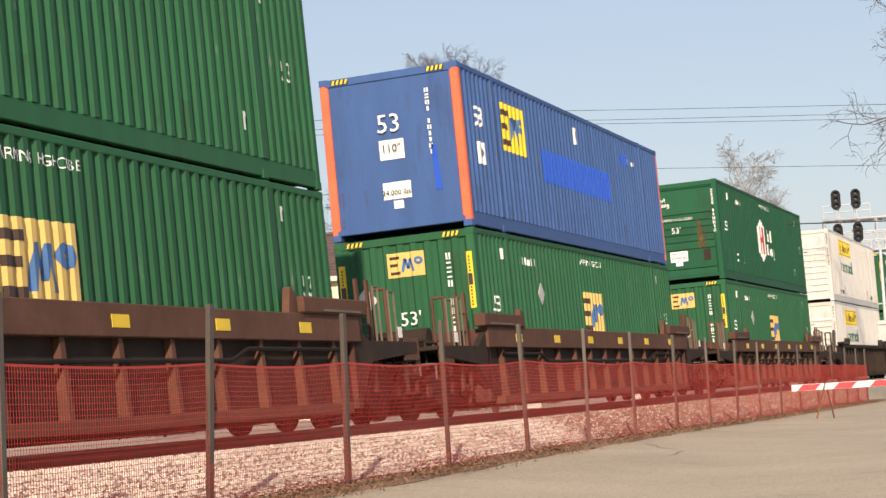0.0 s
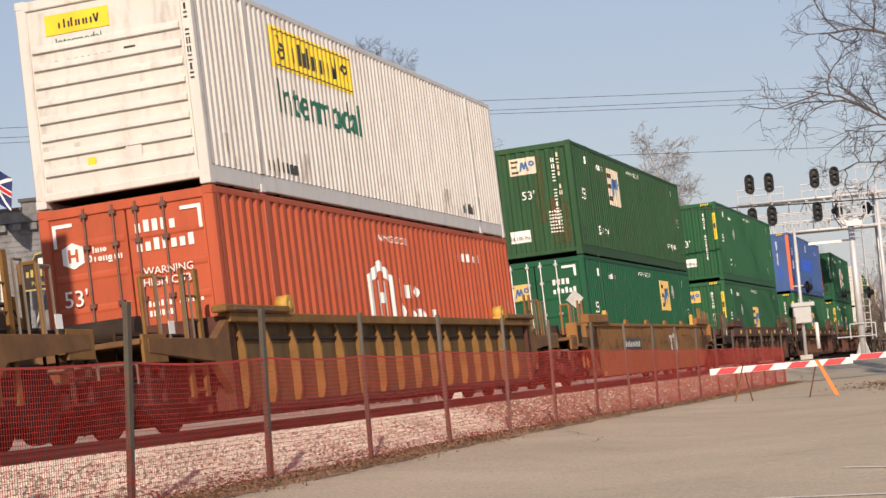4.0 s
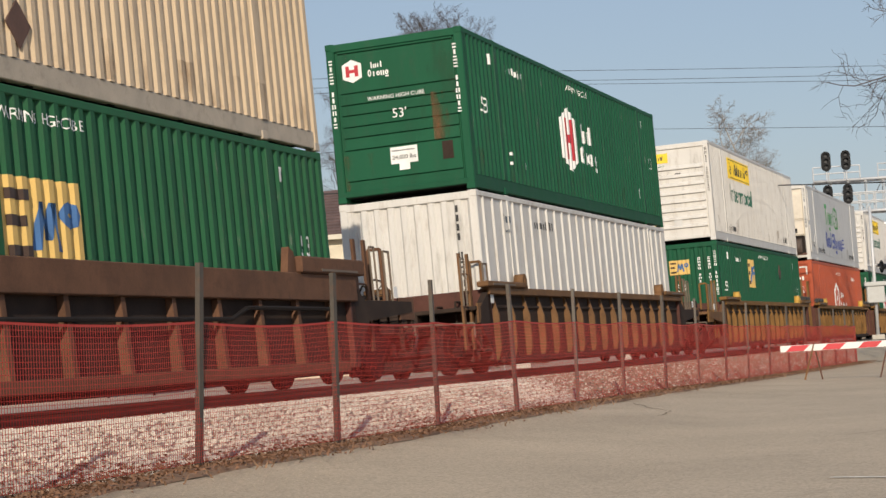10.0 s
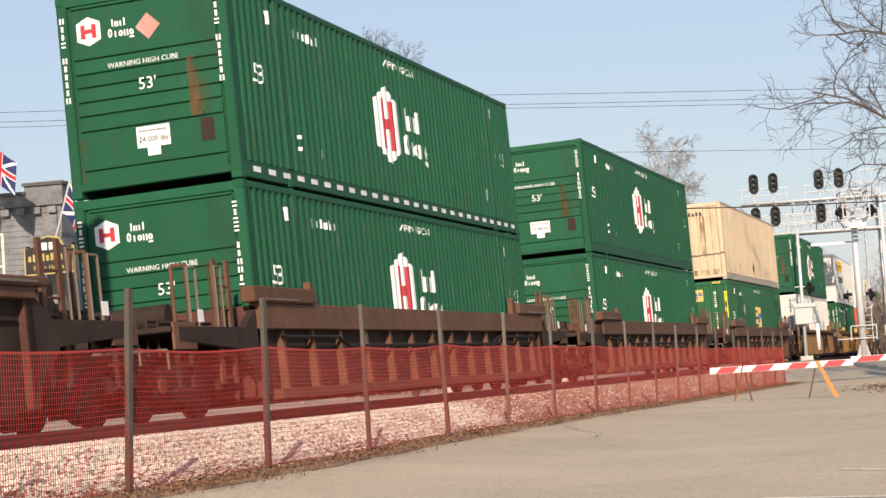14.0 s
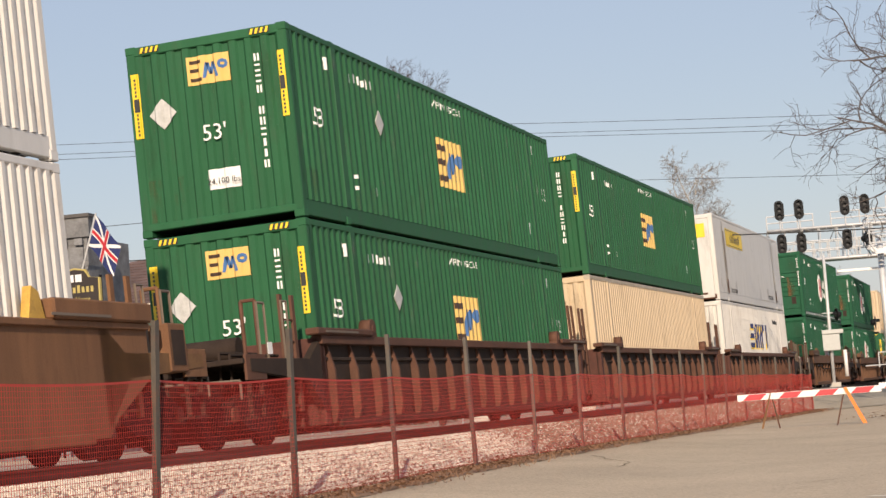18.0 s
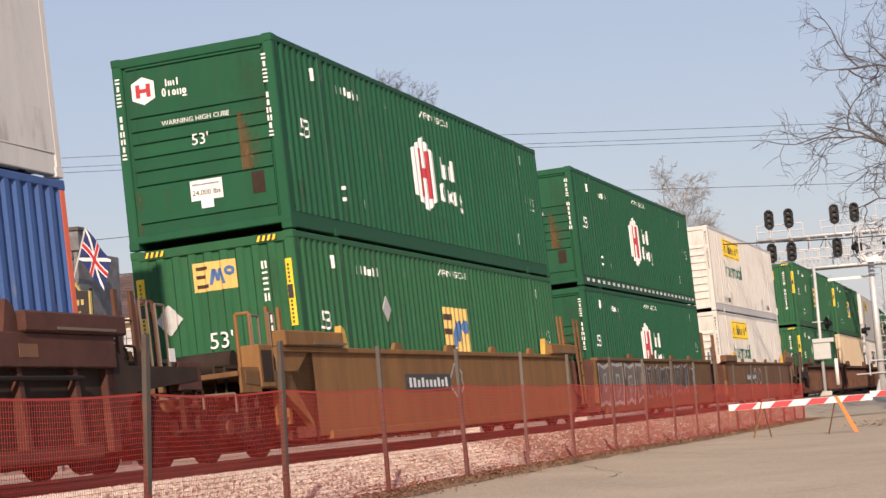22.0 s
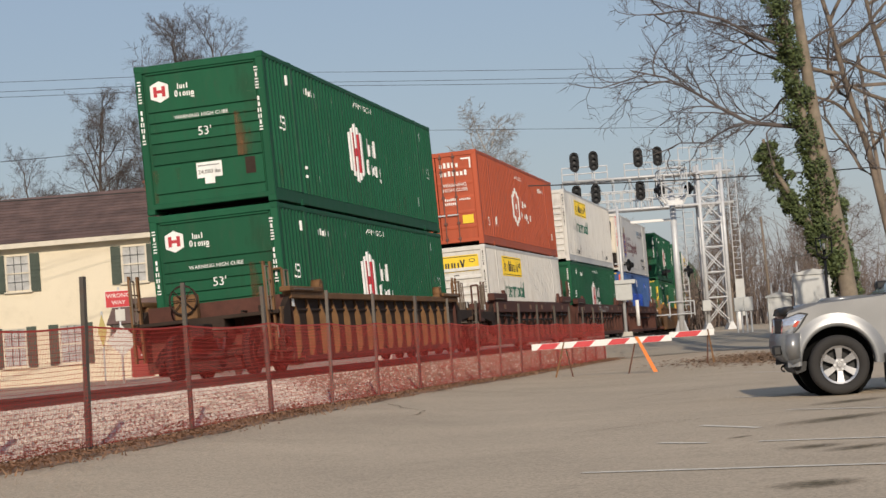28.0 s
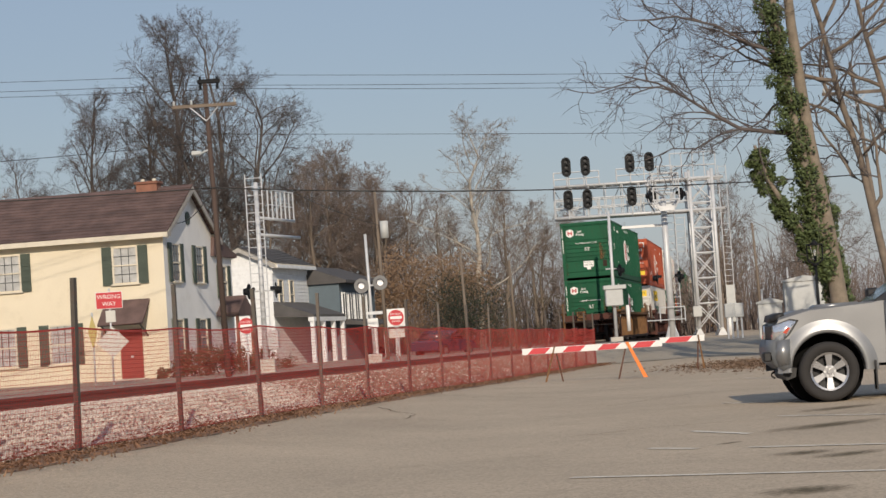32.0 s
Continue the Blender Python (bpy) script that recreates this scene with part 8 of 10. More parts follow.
# far-side cantilever mast with ladder
s = thing("cantilever_signal", pose(-7.0, 74.7, 0.5), "galvanised cantilever crossing signal mast with a ladder", "signal mast")
bm = bmesh.new()
tube(bm, (0, 0, 0.2), (0, 0, 7.3), 0.11, 0.08, n=12)
part("mast", bm, GALV, s)
bm = bmesh.new()
box(bm, -0.35, 0.35, -0.35, 0.35, -0.1, 0.55, 0.02)
part("footing", bm, CONCRETE, s)
ladder(s, -0.05, -0.36, 1.2, 7.6, 0.62)
for z, f in ((5.95, 0.75), (5.3, 0.85)):
    bm = bmesh.new()
    tube(bm, (0, 0, z), (1.5 * f, 4.6 * f, z), 0.06, n=8)
    part("arm", bm, GALV, s)
for k in range(7):
    bm = bmesh.new()
    x, y = 0.35 + k * 0.13, 0.9 + k * 0.42
    tube(bm, (x, y, 5.9), (x, y, 7.1), 0.03, n=5)
    if k < 6:
        tube(bm, (x, y, 7.08), (x + 0.13, y + 0.42, 7.08), 0.03, n=5)
        tube(bm, (x, y, 6.5), (x + 0.13, y + 0.42, 6.5), 0.022, n=5)
    part("walkway_rail", bm, GALV, s)
flasher(s, -0.5, 0.0, 3.15, 80, False)
flasher(s, 0.55, 0.0, 3.15, -80, False)
bm = bmesh.new()
tube(bm, (-0.5, 0, 3.15), (0.55, 0, 3.15), 0.03, n=6)
part("lamp_arm", bm, GALV, s)
bm = bmesh.new()
box(bm, 0.15, 0.55, -0.3, 0.2, 0.9, 1.6, 0.03)
part("gate_motor", bm, CABINET, s)

# flashing light mast
s = thing("crossing_light", pose(-3.05, 79.9, 0.55), "crossing light mast with two round flashing lamps", "signal mast")
bm = bmesh.new()
tube(bm, (0, 0, 0), (-0.1, 0, 5.3), 0.06, n=8)
part("mast", bm, GALV, s)
flasher(s, -0.37, -0.1, 3.2, 0, True)
flasher(s, 0.40, -0.1, 3.28, 0, True)
bm = bmesh.new()
tube(bm, (-0.45, 0, 3.15), (0.48, 0, 3.23), 0.04, n=6)
part("lamp_arm", bm, GALV, s)
bm = bmesh.new()
box(bm, -0.42, 0.42, -0.06, 0.06, 2.0, 2.13, 0.01)
part("bracket", bm, GALV, s)
bm = bmesh.new()
box(bm, -0.22, 0.22, -0.12, 0.12, 1.45, 1.85, 0.02)
part("sign_plate", bm, SIGN_WHITE, s)
bm = bmesh.new()
box(bm, -0.3, 0.3, -0.3, 0.3, -0.1, 0.4, 0.03)
part("footing", bm, CONCRETE, s)


# signal bridge
def signal_head(parent, x, y, z):
    bm = bmesh.new()
    pts = [(0.27 * math.cos(a), 0.30 + 0.27 * math.sin(a)) for a in [k * math.pi / 8 for k in range(9)]] + [(0.27 * math.cos(a), -0.30 + 0.27 * math.sin(a)) for a in [math.pi + k * math.pi / 8 for k in range(9)]]
    prism(bm, pts, "y", -0.03, 0.0)
    h = part("signal_head", bm, SIGNAL_BLACK, parent, "black oval signal head", pose(x, y, z))
    for dz in (0.32, 0.0, -0.32):
        bm = bmesh.new()
        tube(bm, (0, -0.06, dz), (0, -0.03, dz), 0.10, n=12)
        part("lens", bm, LENS_DARK, h)
        bm = bmesh.new()
        for k in range(8):
            a, b = math.pi * k / 8, math.pi * (k + 1) / 8
            bm.faces.new([bm.verts.new(p) for p in ((0.13 * math.cos(a), -0.03, dz + 0.13 * math.sin(a)), (0.13 * math.cos(b), -0.03, dz + 0.13 * math.sin(b)),
                                                     (0.13 * math.cos(b), -0.28, dz + 0.13 * math.sin(b)), (0.13 * math.cos(a), -0.28, dz + 0.13 * math.sin(a)))])
        part("hood", bm, SIGNAL_BLACK, h)
    bm = bmesh.new()
    tube(bm, (0, 0.06, -1.1), (0, 0.06, 0.3), 0.04, n=6)
    part("bracket", bm, GALV, h)


def signal_bridge():
    s = thing("signal_bridge", pose(0, 112.6, 0.45, 0, 0, -1.0), "galvanised steel signal bridge over the railway", "signal bridge")
    X0, X1 = 6.6, 16.3
    for y in (0.0, 1.4):
        for z, r in ((7.43, 0.09), (9.25, 0.08)):
            bm = bmesh.new()
            tube(bm, (X0, y, z), (X1, y, z), r, n=8)
            part("chord", bm, GALV, s)
        n = 8
        for k in range(n):
            a, b = X0 + (14.4 - X0) * k / n, X0 + (14.4 - X0) * (k + 1) / n
            bm = bmesh.new()
            tube(bm, (a, y, 7.43), (a, y, 9.25), 0.03, n=5)
            if y:
                tube(bm, (a, y, 7.43 if k % 2 else 9.25), (b, y, 9.25 if k % 2 else 7.43), 0.026, n=5)
            part("brace", bm, GALV, s)
        railing(s, X0, 14.2, y - 0.02, 7.5, 1.0, 9)
    railing(s, X0, 9.2, -0.05, 9.3, 0.75, 3)
    railing(s, 10.2, 13.4, -0.05, 9.3, 0.75, 4)
    railing(s, 13.4, 16.0, 0.7, 9.3, 1.5, 4)
    for z in (7.46, 9.28):
        bm = bmesh.new()
        for k in range(16):
            x = X0 + k * 0.5
            box(bm, x, x + 0.4, 0.0, 1.4, z, z + 0.03)
        part("walkway", bm, GALV, s)
    for x in (14.35, 15.65):
        for y in (0.0, 1.4):
            bm = bmesh.new()
            tube(bm, (x, y, 0), (x, y, 9.75), 0.11, n=10)
            part("leg", bm, GALV, s)
            bm = bmesh.new()
            prism(bm, [(x - 0.35, 0), (x + 0.35, 0), (x + 0.08, 0.6), (x - 0.08, 0.6)], "y", y - 0.2, y + 0.2)
            part("leg_foot", bm, GALV, s)
    for y in (0.0, 1.4):
        for k in range(6):
            z0, z1 = 0.6 + k * 1.45, 0.6 + (k + 1) * 1.45
            bm = bmesh.new()
            tube(bm, (14.35, y, z0), (15.65, y, z1), 0.035, n=5)
            tube(bm, (15.65, y, z0), (14.35, y, z1), 0.035, n=5)
            tube(bm, (14.35, y, z1), (15.65, y, z1), 0.045, n=5)
            part("brace", bm, GALV, s)
    ladder(s, 16.25, -0.1, 0.6, 9.9, 0.45)
    bm = bmesh.new()
    box(bm, 16.0, 16.5, -0.18, -0.13, 0.9, 3.0)
    part("ladder_guard", bm, CABINET, s)
    for x in (7.35, 8.45, 11.0, 12.12):
        signal_head(s, x, -0.25, 10.35)
        signal_head(s, x, -0.25, 8.45)
    bm = bmesh.new()
    box(bm, 14.0, 14.5, -0.6, -0.3, 1.3, 1.9, 0.02)
    part("junction_box", bm, CABINET, s)


signal_bridge()

# near cantilever mast at the crossing
s = thing("cantilever_signal", pose(10.85, 95.4, 0.62), "tall galvanised crossing signal mast with platform cage", "signal mast")
bm = bmesh.new()
tube(bm, (0, 0, 0), (0, 0, 7.0), 0.18, 0.14, n=14)
part("mast", bm, GALV, s)
for k in range(4):
    a = k * math.pi / 2 + 0.7
    bm = bmesh.new()
    prism(bm, [(0.2, 0), (0.5, 0), (0.2, 0.7)], "y", -0.03, 0.03)
    part("gusset", bm, GALV, s, "", pose(0, 0, 0, 0, 0, math.degrees(a)))
for x in (-0.62, 0.62):
    for y in (-1.5, -0.5, 0.6):
        bm = bmesh.new()
        tube(bm, (x * 0.6, y, 6.3), (x, y, 6.75), 0.04, n=6)
        tube(bm, (x, y, 6.7), (x, y, 8.0), 0.035, n=6)
        part("cage_post", bm, GALV, s)
    for z in (6.75, 7.35, 8.0):
        bm = bmesh.new()
        tube(bm, (x, -1.5, z), (x, 0.6, z), 0.035, n=6)
        part("cage_rail", bm, GALV, s)
for y in (-1.5, 0.6):
    for z in (6.75, 7.35, 8.0):
        bm = bmesh.new()
        tube(bm, (-0.62, y, z), (0.62, y, z), 0.035, n=6)
        part("cage_rail", bm, GALV, s)
for k in range(7):
    bm = bmesh.new()
    w = 0.36 + 0.035 * k
    box(bm, -w, w, -1.5 + k * 0.3, -1.32 + k * 0.3, 6.22 + k * 0.06, 6.29 + k * 0.06)
    part("platform_slat", bm, GALV, s)
bm = bmesh.new()
tube(bm, (0.0, -0.2, 7.0), (-0.95, -1.4, 7.55), 0.05, n=8)
part("lamp_arm", bm, GALV, s)
flasher(s, -0.75, -1.2, 7.0, 70, False)
flasher(s, 0.75, -1.2, 7.0, -70, False)
flasher(s, -0.55, 0.0, 3.05, 80, False)
flasher(s, 0.55, 0.0, 3.05, -80, False)
ladder(s, 0.35, 0.35, 0.8, 6.3, 0.4)
ladder(s, 0.8, 0.6, 4.0, 6.0, 0.5)
bm = bmesh.new()
for x in (-0.55, 0.65):
    tube(bm, (x, -0.3, 0.9), (x, -0.3, 1.6), 0.03, n=6)
tube(bm, (-1.2, -0.3, 1.0), (0.65, -0.3, 1.0), 0.03, n=6)
tube(bm, (-0.55, -0.3, 1.6), (0.65, -0.3, 1.6), 0.03, n=6)
part("guard_rail", bm, GALV, s)
bm = bmesh.new()
box(bm, -2.1, 0.0, -0.06, 0.06, 5.55, 5.68, 0.01)
part("street_name_plate", bm, SIGN_WHITE, s, "long white name plate")

# gate mast
s = thing("gate_mast", pose(8.07, 94.7, 0.70), "slim crossing gate mast with a white control box", "signal mast")
bm = bmesh.new()
tube(bm, (0, 0, 0), (0.02, 0, 6.3), 0.09, 0.07, n=10)
part("mast", bm, GALV, s)
bm = bmesh.new()
box(bm, -0.42, 0.42, -0.35, 0.15, 1.75, 2.55, 0.04)
part("control_box", bm, CABINET, s, "white control box")
bm = bmesh.new()
box(bm, -0.5, 0.6, -0.4, 0.2, 2.55, 2.75, 0.02)
part("box_lid", bm, CABINET, s)
bm = bmesh.new()
tube(bm, (0.62, -0.2, 0.5), (0.62, -0.2, 1.75), 0.09, n=10)
part("counterweight", bm, SIGN_WHITE, s)
flasher(s, 0.4, 0.0, 3.45, -75, False)
bm = bmesh.new()
tube(bm, (-0.3, 0, 3.55), (0.4, 0, 3.55), 0.03, n=6)
part("lamp_arm", bm, GALV, s)
bm = bmesh.new()
box(bm, -0.3, 0.3, -0.3, 0.3, -0.1, 0.25, 0.02)
part("footing", bm, CONCRETE, s)


def barricade(m, length, label, legs):
    b = thing("barricade", m, label, "barricade", "striped barricades")
    bm = bmesh.new()
    box(bm, 0, length, -0.02, 0.02, 0.645, 0.79, 0.006)
    board = part("board", bm, SIGN_WHITE, b, "white board with slanted red stripes")
    n = max(1, int(length / 0.72))
    for k in range(n):
        a = 0.12 + k * length / n
        bm = bmesh.new()
        w = length / n * 0.5
        bm.faces.new([bm.verts.new(p) for p in ((a, -0.024, 0.652), (a + w, -0.024, 0.652), (a + w + 0.14, -0.024, 0.783), (a + 0.14, -0.024, 0.783))])
        part("stripe", bm, BAR_RED, board)
    for x, d, paint in legs:
        bm = bmesh.new()
        w = 1.0 if paint is BAR_ORANGE else 0.45
        prism(bm, [(x - 0.035 * w, 0.80), (x + 0.035 * w, 0.80), (x + d + 0.05 * w, -0.03), (x + d - 0.05 * w, -0.03)], "y", -0.06, -0.03)
        part("leg", bm, paint, b, "orange leg")
        bm = bmesh.new()
        prism(bm, [(x - 0.015, 0.80), (x + 0.015, 0.80), (x - d * 0.6 + 0.018, -0.03), (x - d * 0.6 - 0.018, -0.03)], "y", 0.03, 0.05)
        part("leg", bm, CAR_BROWN, b, "weathered back leg")


barricade(pose(1.65, 45.0, 0.185, 0, 0, -4), 3.2, "long red and white striped barricade on orange legs", ((0.75, -0.25, CAR_RUST), (2.4, 0.38, BAR_ORANGE)))
barricade(pose(5.2, 48.6, 0.22, 0, 0, -6), 1.1, "short red and white striped barricade on orange legs", ((0.95, 0.1, CAR_RUST),))

# cabinets by the crossing
for x, y, w, d, h in ((13.0, 79.2, 0.95, 0.9, 1.55), (14.35, 78.8, 1.6, 1.2, 2.35)):
    c = thing("equipment_cabinet", pose(x, y, 0.55, 0, 0, -8), "pale grey railway equipment cabinet", "cabinet", "equipment cabinets")
    bm = bmesh.new()
    box(bm, -w / 2, w / 2, -d / 2, d / 2, 0, h - 0.15, 0.02)
    part("body", bm, CABINET, c)
    bm = bmesh.new()
    prism(bm, [(-w / 2 - 0.06, h - 0.15), (w / 2 + 0.06, h - 0.15), (w / 2 + 0.06, h - 0.08), (0, h + 0.08), (-w / 2 - 0.06, h - 0.08)], "y", -d / 2 - 0.06, d / 2 + 0.06)
    part("roof", bm, CABINET, c)
    bm = bmesh.new()
    box(bm, -w / 2 + 0.1, w / 2 - 0.1, -d / 2 - 0.02, -d / 2, 0.15, h - 0.3, 0.006)
    part("door", bm, CABINET, c)
    bm = bmesh.new()
    tube(bm, (-w / 2 + 0.2, 0, h), (-w / 2 + 0.2, 0, h + 0.45), 0.04, n=6)
    part("vent_pipe", bm, GALV, c)
for x in (12.05, 12.45):
    c = thing("meter_box", pose(x, 84, 0.6), "small grey meter box on two posts", "cabinet", "meter boxes")
    bm = bmesh.new()
    box(bm, -0.2, 0.2, -0.12, 0.12, 0.9, 1.5, 0.02)
    part("box", bm, CABINET, c)
    bm = bmesh.new()
    for dx in (-0.1, 0.1):
        tube(bm, (dx, 0, 0), (dx, 0, 0.95), 0.04, n=6)
    part("post", bm, GALV, c)
c = thing("bollard", pose(14.9, 104, 0.6), "short white round bollard by the crossing", "bollard")
bm = bmesh.new()
tube(bm, (0, 0, 0), (0, 0, 1.1), 0.16, 0.15, n=14)
part("post", bm, SIGN_WHITE, c)
bm = bmesh.new()
tube(bm, (0, 0, 1.1), (0, 0, 1.25), 0.15, 0.05, n=14)
part("cap", bm, SIGN_WHITE, c)

# ornamental street lamp
s = thing("street_lamp", pose(10.4, 55.0, 0.2), "black ornamental street lamp with a glass lantern", "street lamp")
bm = bmesh.new()
tube(bm, (0, 0, 0), (0, 0, 0.5), 0.12, 0.07, n=12)
tube(bm, (0, 0, 0.5), (0, 0, 2.5), 0.05, 0.04, n=10)
tube(bm, (0, 0, 2.5), (0, 0, 2.58), 0.09, 0.09, n=10)
part("post", bm, SIGNAL_BLACK, s)
bm = bmesh.new()
tube(bm, (0, 0, 2.66), (0, 0, 3.08), 0.07, 0.13, n=12, caps=False)
part("lantern_glass", bm, LANTERN, s, "clear glass lantern")
bm = bmesh.new()
tube(bm, (0, 0, 2.62), (0, 0, 2.78), 0.05, 0.035, n=8)
part("lamp_holder", bm, SIGNAL_BLACK, s)
bm = bmesh.new()
tube(bm, (0, 0, 2.78), (0, 0, 2.95), 0.03, 0.04, n=8)
part("bulb", bm, PALE_WALL, s, "white bulb")
bm = bmesh.new()
tube(bm, (0, 0, 3.08), (0, 0, 3.12), 0.24, 0.23, n=14)
tube(bm, (0, 0, 3.12), (0, 0, 3.22), 0.12, 0.04, n=12)
part("lantern_roof", bm, SIGNAL_BLACK, s)
for sx in (-1, 1):
    bm = bmesh.new()
    pts = [(0.05, 2.56), (0.2, 2.66), (0.22, 2.9), (0.21, 3.1)]
    for (a, za), (b, zb) in zip(pts, pts[1:]):
        tube(bm, (sx * a, 0, za), (sx * b, 0, zb), 0.022, n=5)
    part("lantern_arm", bm, SIGNAL_BLACK, s)


# ---------------------------------------------------------------- poles and wires
def pole(x, y, z0, top, lean_x, label, arm=None, arm_z=0.0, r=0.075, timber=None):
    p = thing("utility_pole", pose(x, y, z0), label, "utility pole", "utility poles")
    bm = bmesh.new()
    tube(bm, (0, 0, -0.3), (lean_x, 0, top - z0), r * 1.2, r * 0.85, n=10)
    part("pole", bm, timber or WOOD_POLE, p)
    if arm:
        bm = bmesh.new()
        box(bm, lean_x + arm[0], lean_x + arm[1], -0.16, -0.06, arm_z - z0 - 0.06, arm_z - z0 + 0.06, 0.01)
        part("crossarm", bm, WOOD_POLE, p)
        for f in (0.03, 0.3, 0.97):
            xx = lean_x + arm[0] + (arm[1] - arm[0]) * f
            bm = bmesh.new()
            tube(bm, (xx, -0.11, arm_z - z0 + 0.06), (xx, -0.11, arm_z - z0 + 0.22), 0.05, 0.03, n=8)
            part("insulator", bm, CABINET, p)
        bm = bmesh.new()
        for d in (-0.55, 0.45):
            tube(bm, (lean_x + d, -0.14, arm_z - z0 - 0.05), (lean_x, -0.14, arm_z - z0 - 0.55), 0.02, n=5)
        part("arm_brace", bm, GALV, p)
    return p


p = pole(-7.87, 69.6, 0.5, 11.0, -0.24, "dark timber utility pole with a crossarm", (-1.2, 1.1), 10.2, 0.095, WOOD_DARK)
bm = bmesh.new()
tube(bm, (-0.55, -0.1, 8.0), (-0.2, 0, 8.15), 0.03, n=6)
box(bm, -0.85, -0.5, -0.2, 0.0, 7.95, 8.1, 0.03)
part("street_light", bm, CABINET, p)
bm = bmesh.new()
box(bm, -0.5, 0.3, -0.1, 0.1, 10.5, 10.65, 0.02)
tube(bm, (-0.4, 0, 10.3), (-0.4, 0, 10.75), 0.05, n=6)
tube(bm, (0.2, 0, 10.3), (0.2, 0, 10.75), 0.05, n=6)
part("fuse_cutout", bm, SIGNAL_BLACK, p)
p = pole(-2.9, 92.0, 0.6, 8.6, -0.15, "timber utility pole with a grey transformer")
bm = bmesh.new()
tube(bm, (0.2, -0.15, 5.7), (0.2, -0.15, 6.5), 0.2, n=12)
part("transformer", bm, CABINET, p)
pole(1.0, 100, 0.6, 5.8, -0.15, "short bare weathered timber pole")
pole(3.8, 110, 0.6, 5.6, -0.15, "short bare weathered timber pole")
pole(16.0, 70.0, 0.4, 10.3, -1.0, "pale timber utility pole behind the trees", (-1.1, 1.1), 9.2)
pole(17.6, 110, 0.6, 6.8, -0.2, "thin weathered timber utility pole")
pole(16.6, 68.0, 0.4, 7.2, -0.4, "pale timber utility pole")


def wire(a, b, sag, r, label):
    a, b = Vector(a), Vector(b)
    line = Limbs()
    n = 22
    line.run([a.lerp(b, k / n) - Vector((0, 0, sag * 4 * (k / n) * (1 - k / n))) for k in range(n + 1)], r, r, 4)
    solid("overhead_wire", line.mesh("overhead_wire", BLACK), None, label, "cable", "overhead wires")


for z0, z1, dx in ((11.0, 9.78, -1.15), (10.75, 9.45, 0.9), (11.3, 10.0, 0.0)):
    wire((-8.05 + dx, 69.5, z0), (15.0 + dx, 69.9, z1), 0.06, 0.010, "thin dark overhead power wire")
    wire((-8.05 + dx, 69.5, z0), (-42, 60, z0 + 0.9), 0.4, 0.010, "thin dark overhead power wire")
wire((-8.0, 69.5, 9.17), (15.1, 69.9, 7.8), 0.03, 0.010, "thin dark overhead power wire")
wire((-8.0, 69.5, 7.25), (15.2, 69.9, 6.25), 0.32, 0.028, "thick black overhead telephone cable")
wire((-8.0, 69.5, 7.25), (-42, 60, 7.4), 0.3, 0.026, "thick black overhead telephone cable")
wire((-8.0, 69.5, 7.3), (-11.3, 82.5, 7.0), 0.4, 0.018, "pale service cable to the house")
wire((-8.0, 69.5, 8.9), (-42, 60, 8.4), 0.5, 0.014, "thin dark overhead power wire")
wire((-8.0, 69.5, 8.7), (-2.9, 92, 6.9), 0.3, 0.014, "thin dark overhead power wire")


# ---------------------------------------------------------------- trees
BARK = mat("grey brown bark", (0.17, 0.135, 0.105), 0.9, vary=0.3, scale=4, grain=25, bump=0.01)
BARK_DARK = mat("dark grey brown bark", (0.105, 0.085, 0.072), 0.9, vary=0.3, scale=4, grain=25, bump=0.01)
BARK_TAN = mat("tan grey bark", (0.20, 0.165, 0.125), 0.9, vary=0.3, scale=4, grain=25, bump=0.01)
TWIG = mat("fine brown twigs", (0.100, 0.084, 0.078), 0.9, vary=0.25)
TWIG_HAZE = mat("reddish brown far twigs", (0.19, 0.147, 0.124), 0.9, vary=0.25)
PALE_BARK = mat("pale sycamore bark", (0.42, 0.38, 0.32), 0.85, vary=0.25, scale=3)
PALE_TWIG = mat("pale grey twigs", (0.27, 0.235, 0.20), 0.9, vary=0.25)
IVY = mat("dark ivy leaf", (0.080, 0.105, 0.040), 0.5, vary=0.4, scale=6)
_n = IVY.node_tree.nodes
_g = _n.new("ShaderNodeNewGeometry")
_m = _n.new("ShaderNodeMapRange")
_m.inputs["To Min"].default_value, _m.inputs["To Max"].default_value = 0.45, 1.6
IVY.node_tree.links.new(_g.outputs["Random Per Island"], _m.inputs["Value"])
_x = _n.new("ShaderNodeMixRGB")
_x.blend_type, _x.inputs["Fac"].default_value = "MULTIPLY", 1.0
IVY.node_tree.links.new(_n["Principled BSDF"].inputs["Base Color"].links[0].from_socket, _x.inputs["Color1"])
IVY.node_tree.links.new(_m.outputs["Result"], _x.inputs["Color2"])
IVY.node_tree.links.new(_x.outputs["Color"], _n["Principled BSDF"].inputs["Base Color"])
BUSH_LEAF = mat("brown dead leaves", (0.23, 0.145, 0.085), 0.85, vary=0.35, scale=3)
EVERGREEN = mat("dull evergreen leaves", (0.032, 0.038, 0.024), 0.9, vary=0.4, scale=3)
HEDGE = mat("dull brown green hedge", (0.10, 0.075, 0.04), 0.85, vary=0.4, scale=5)


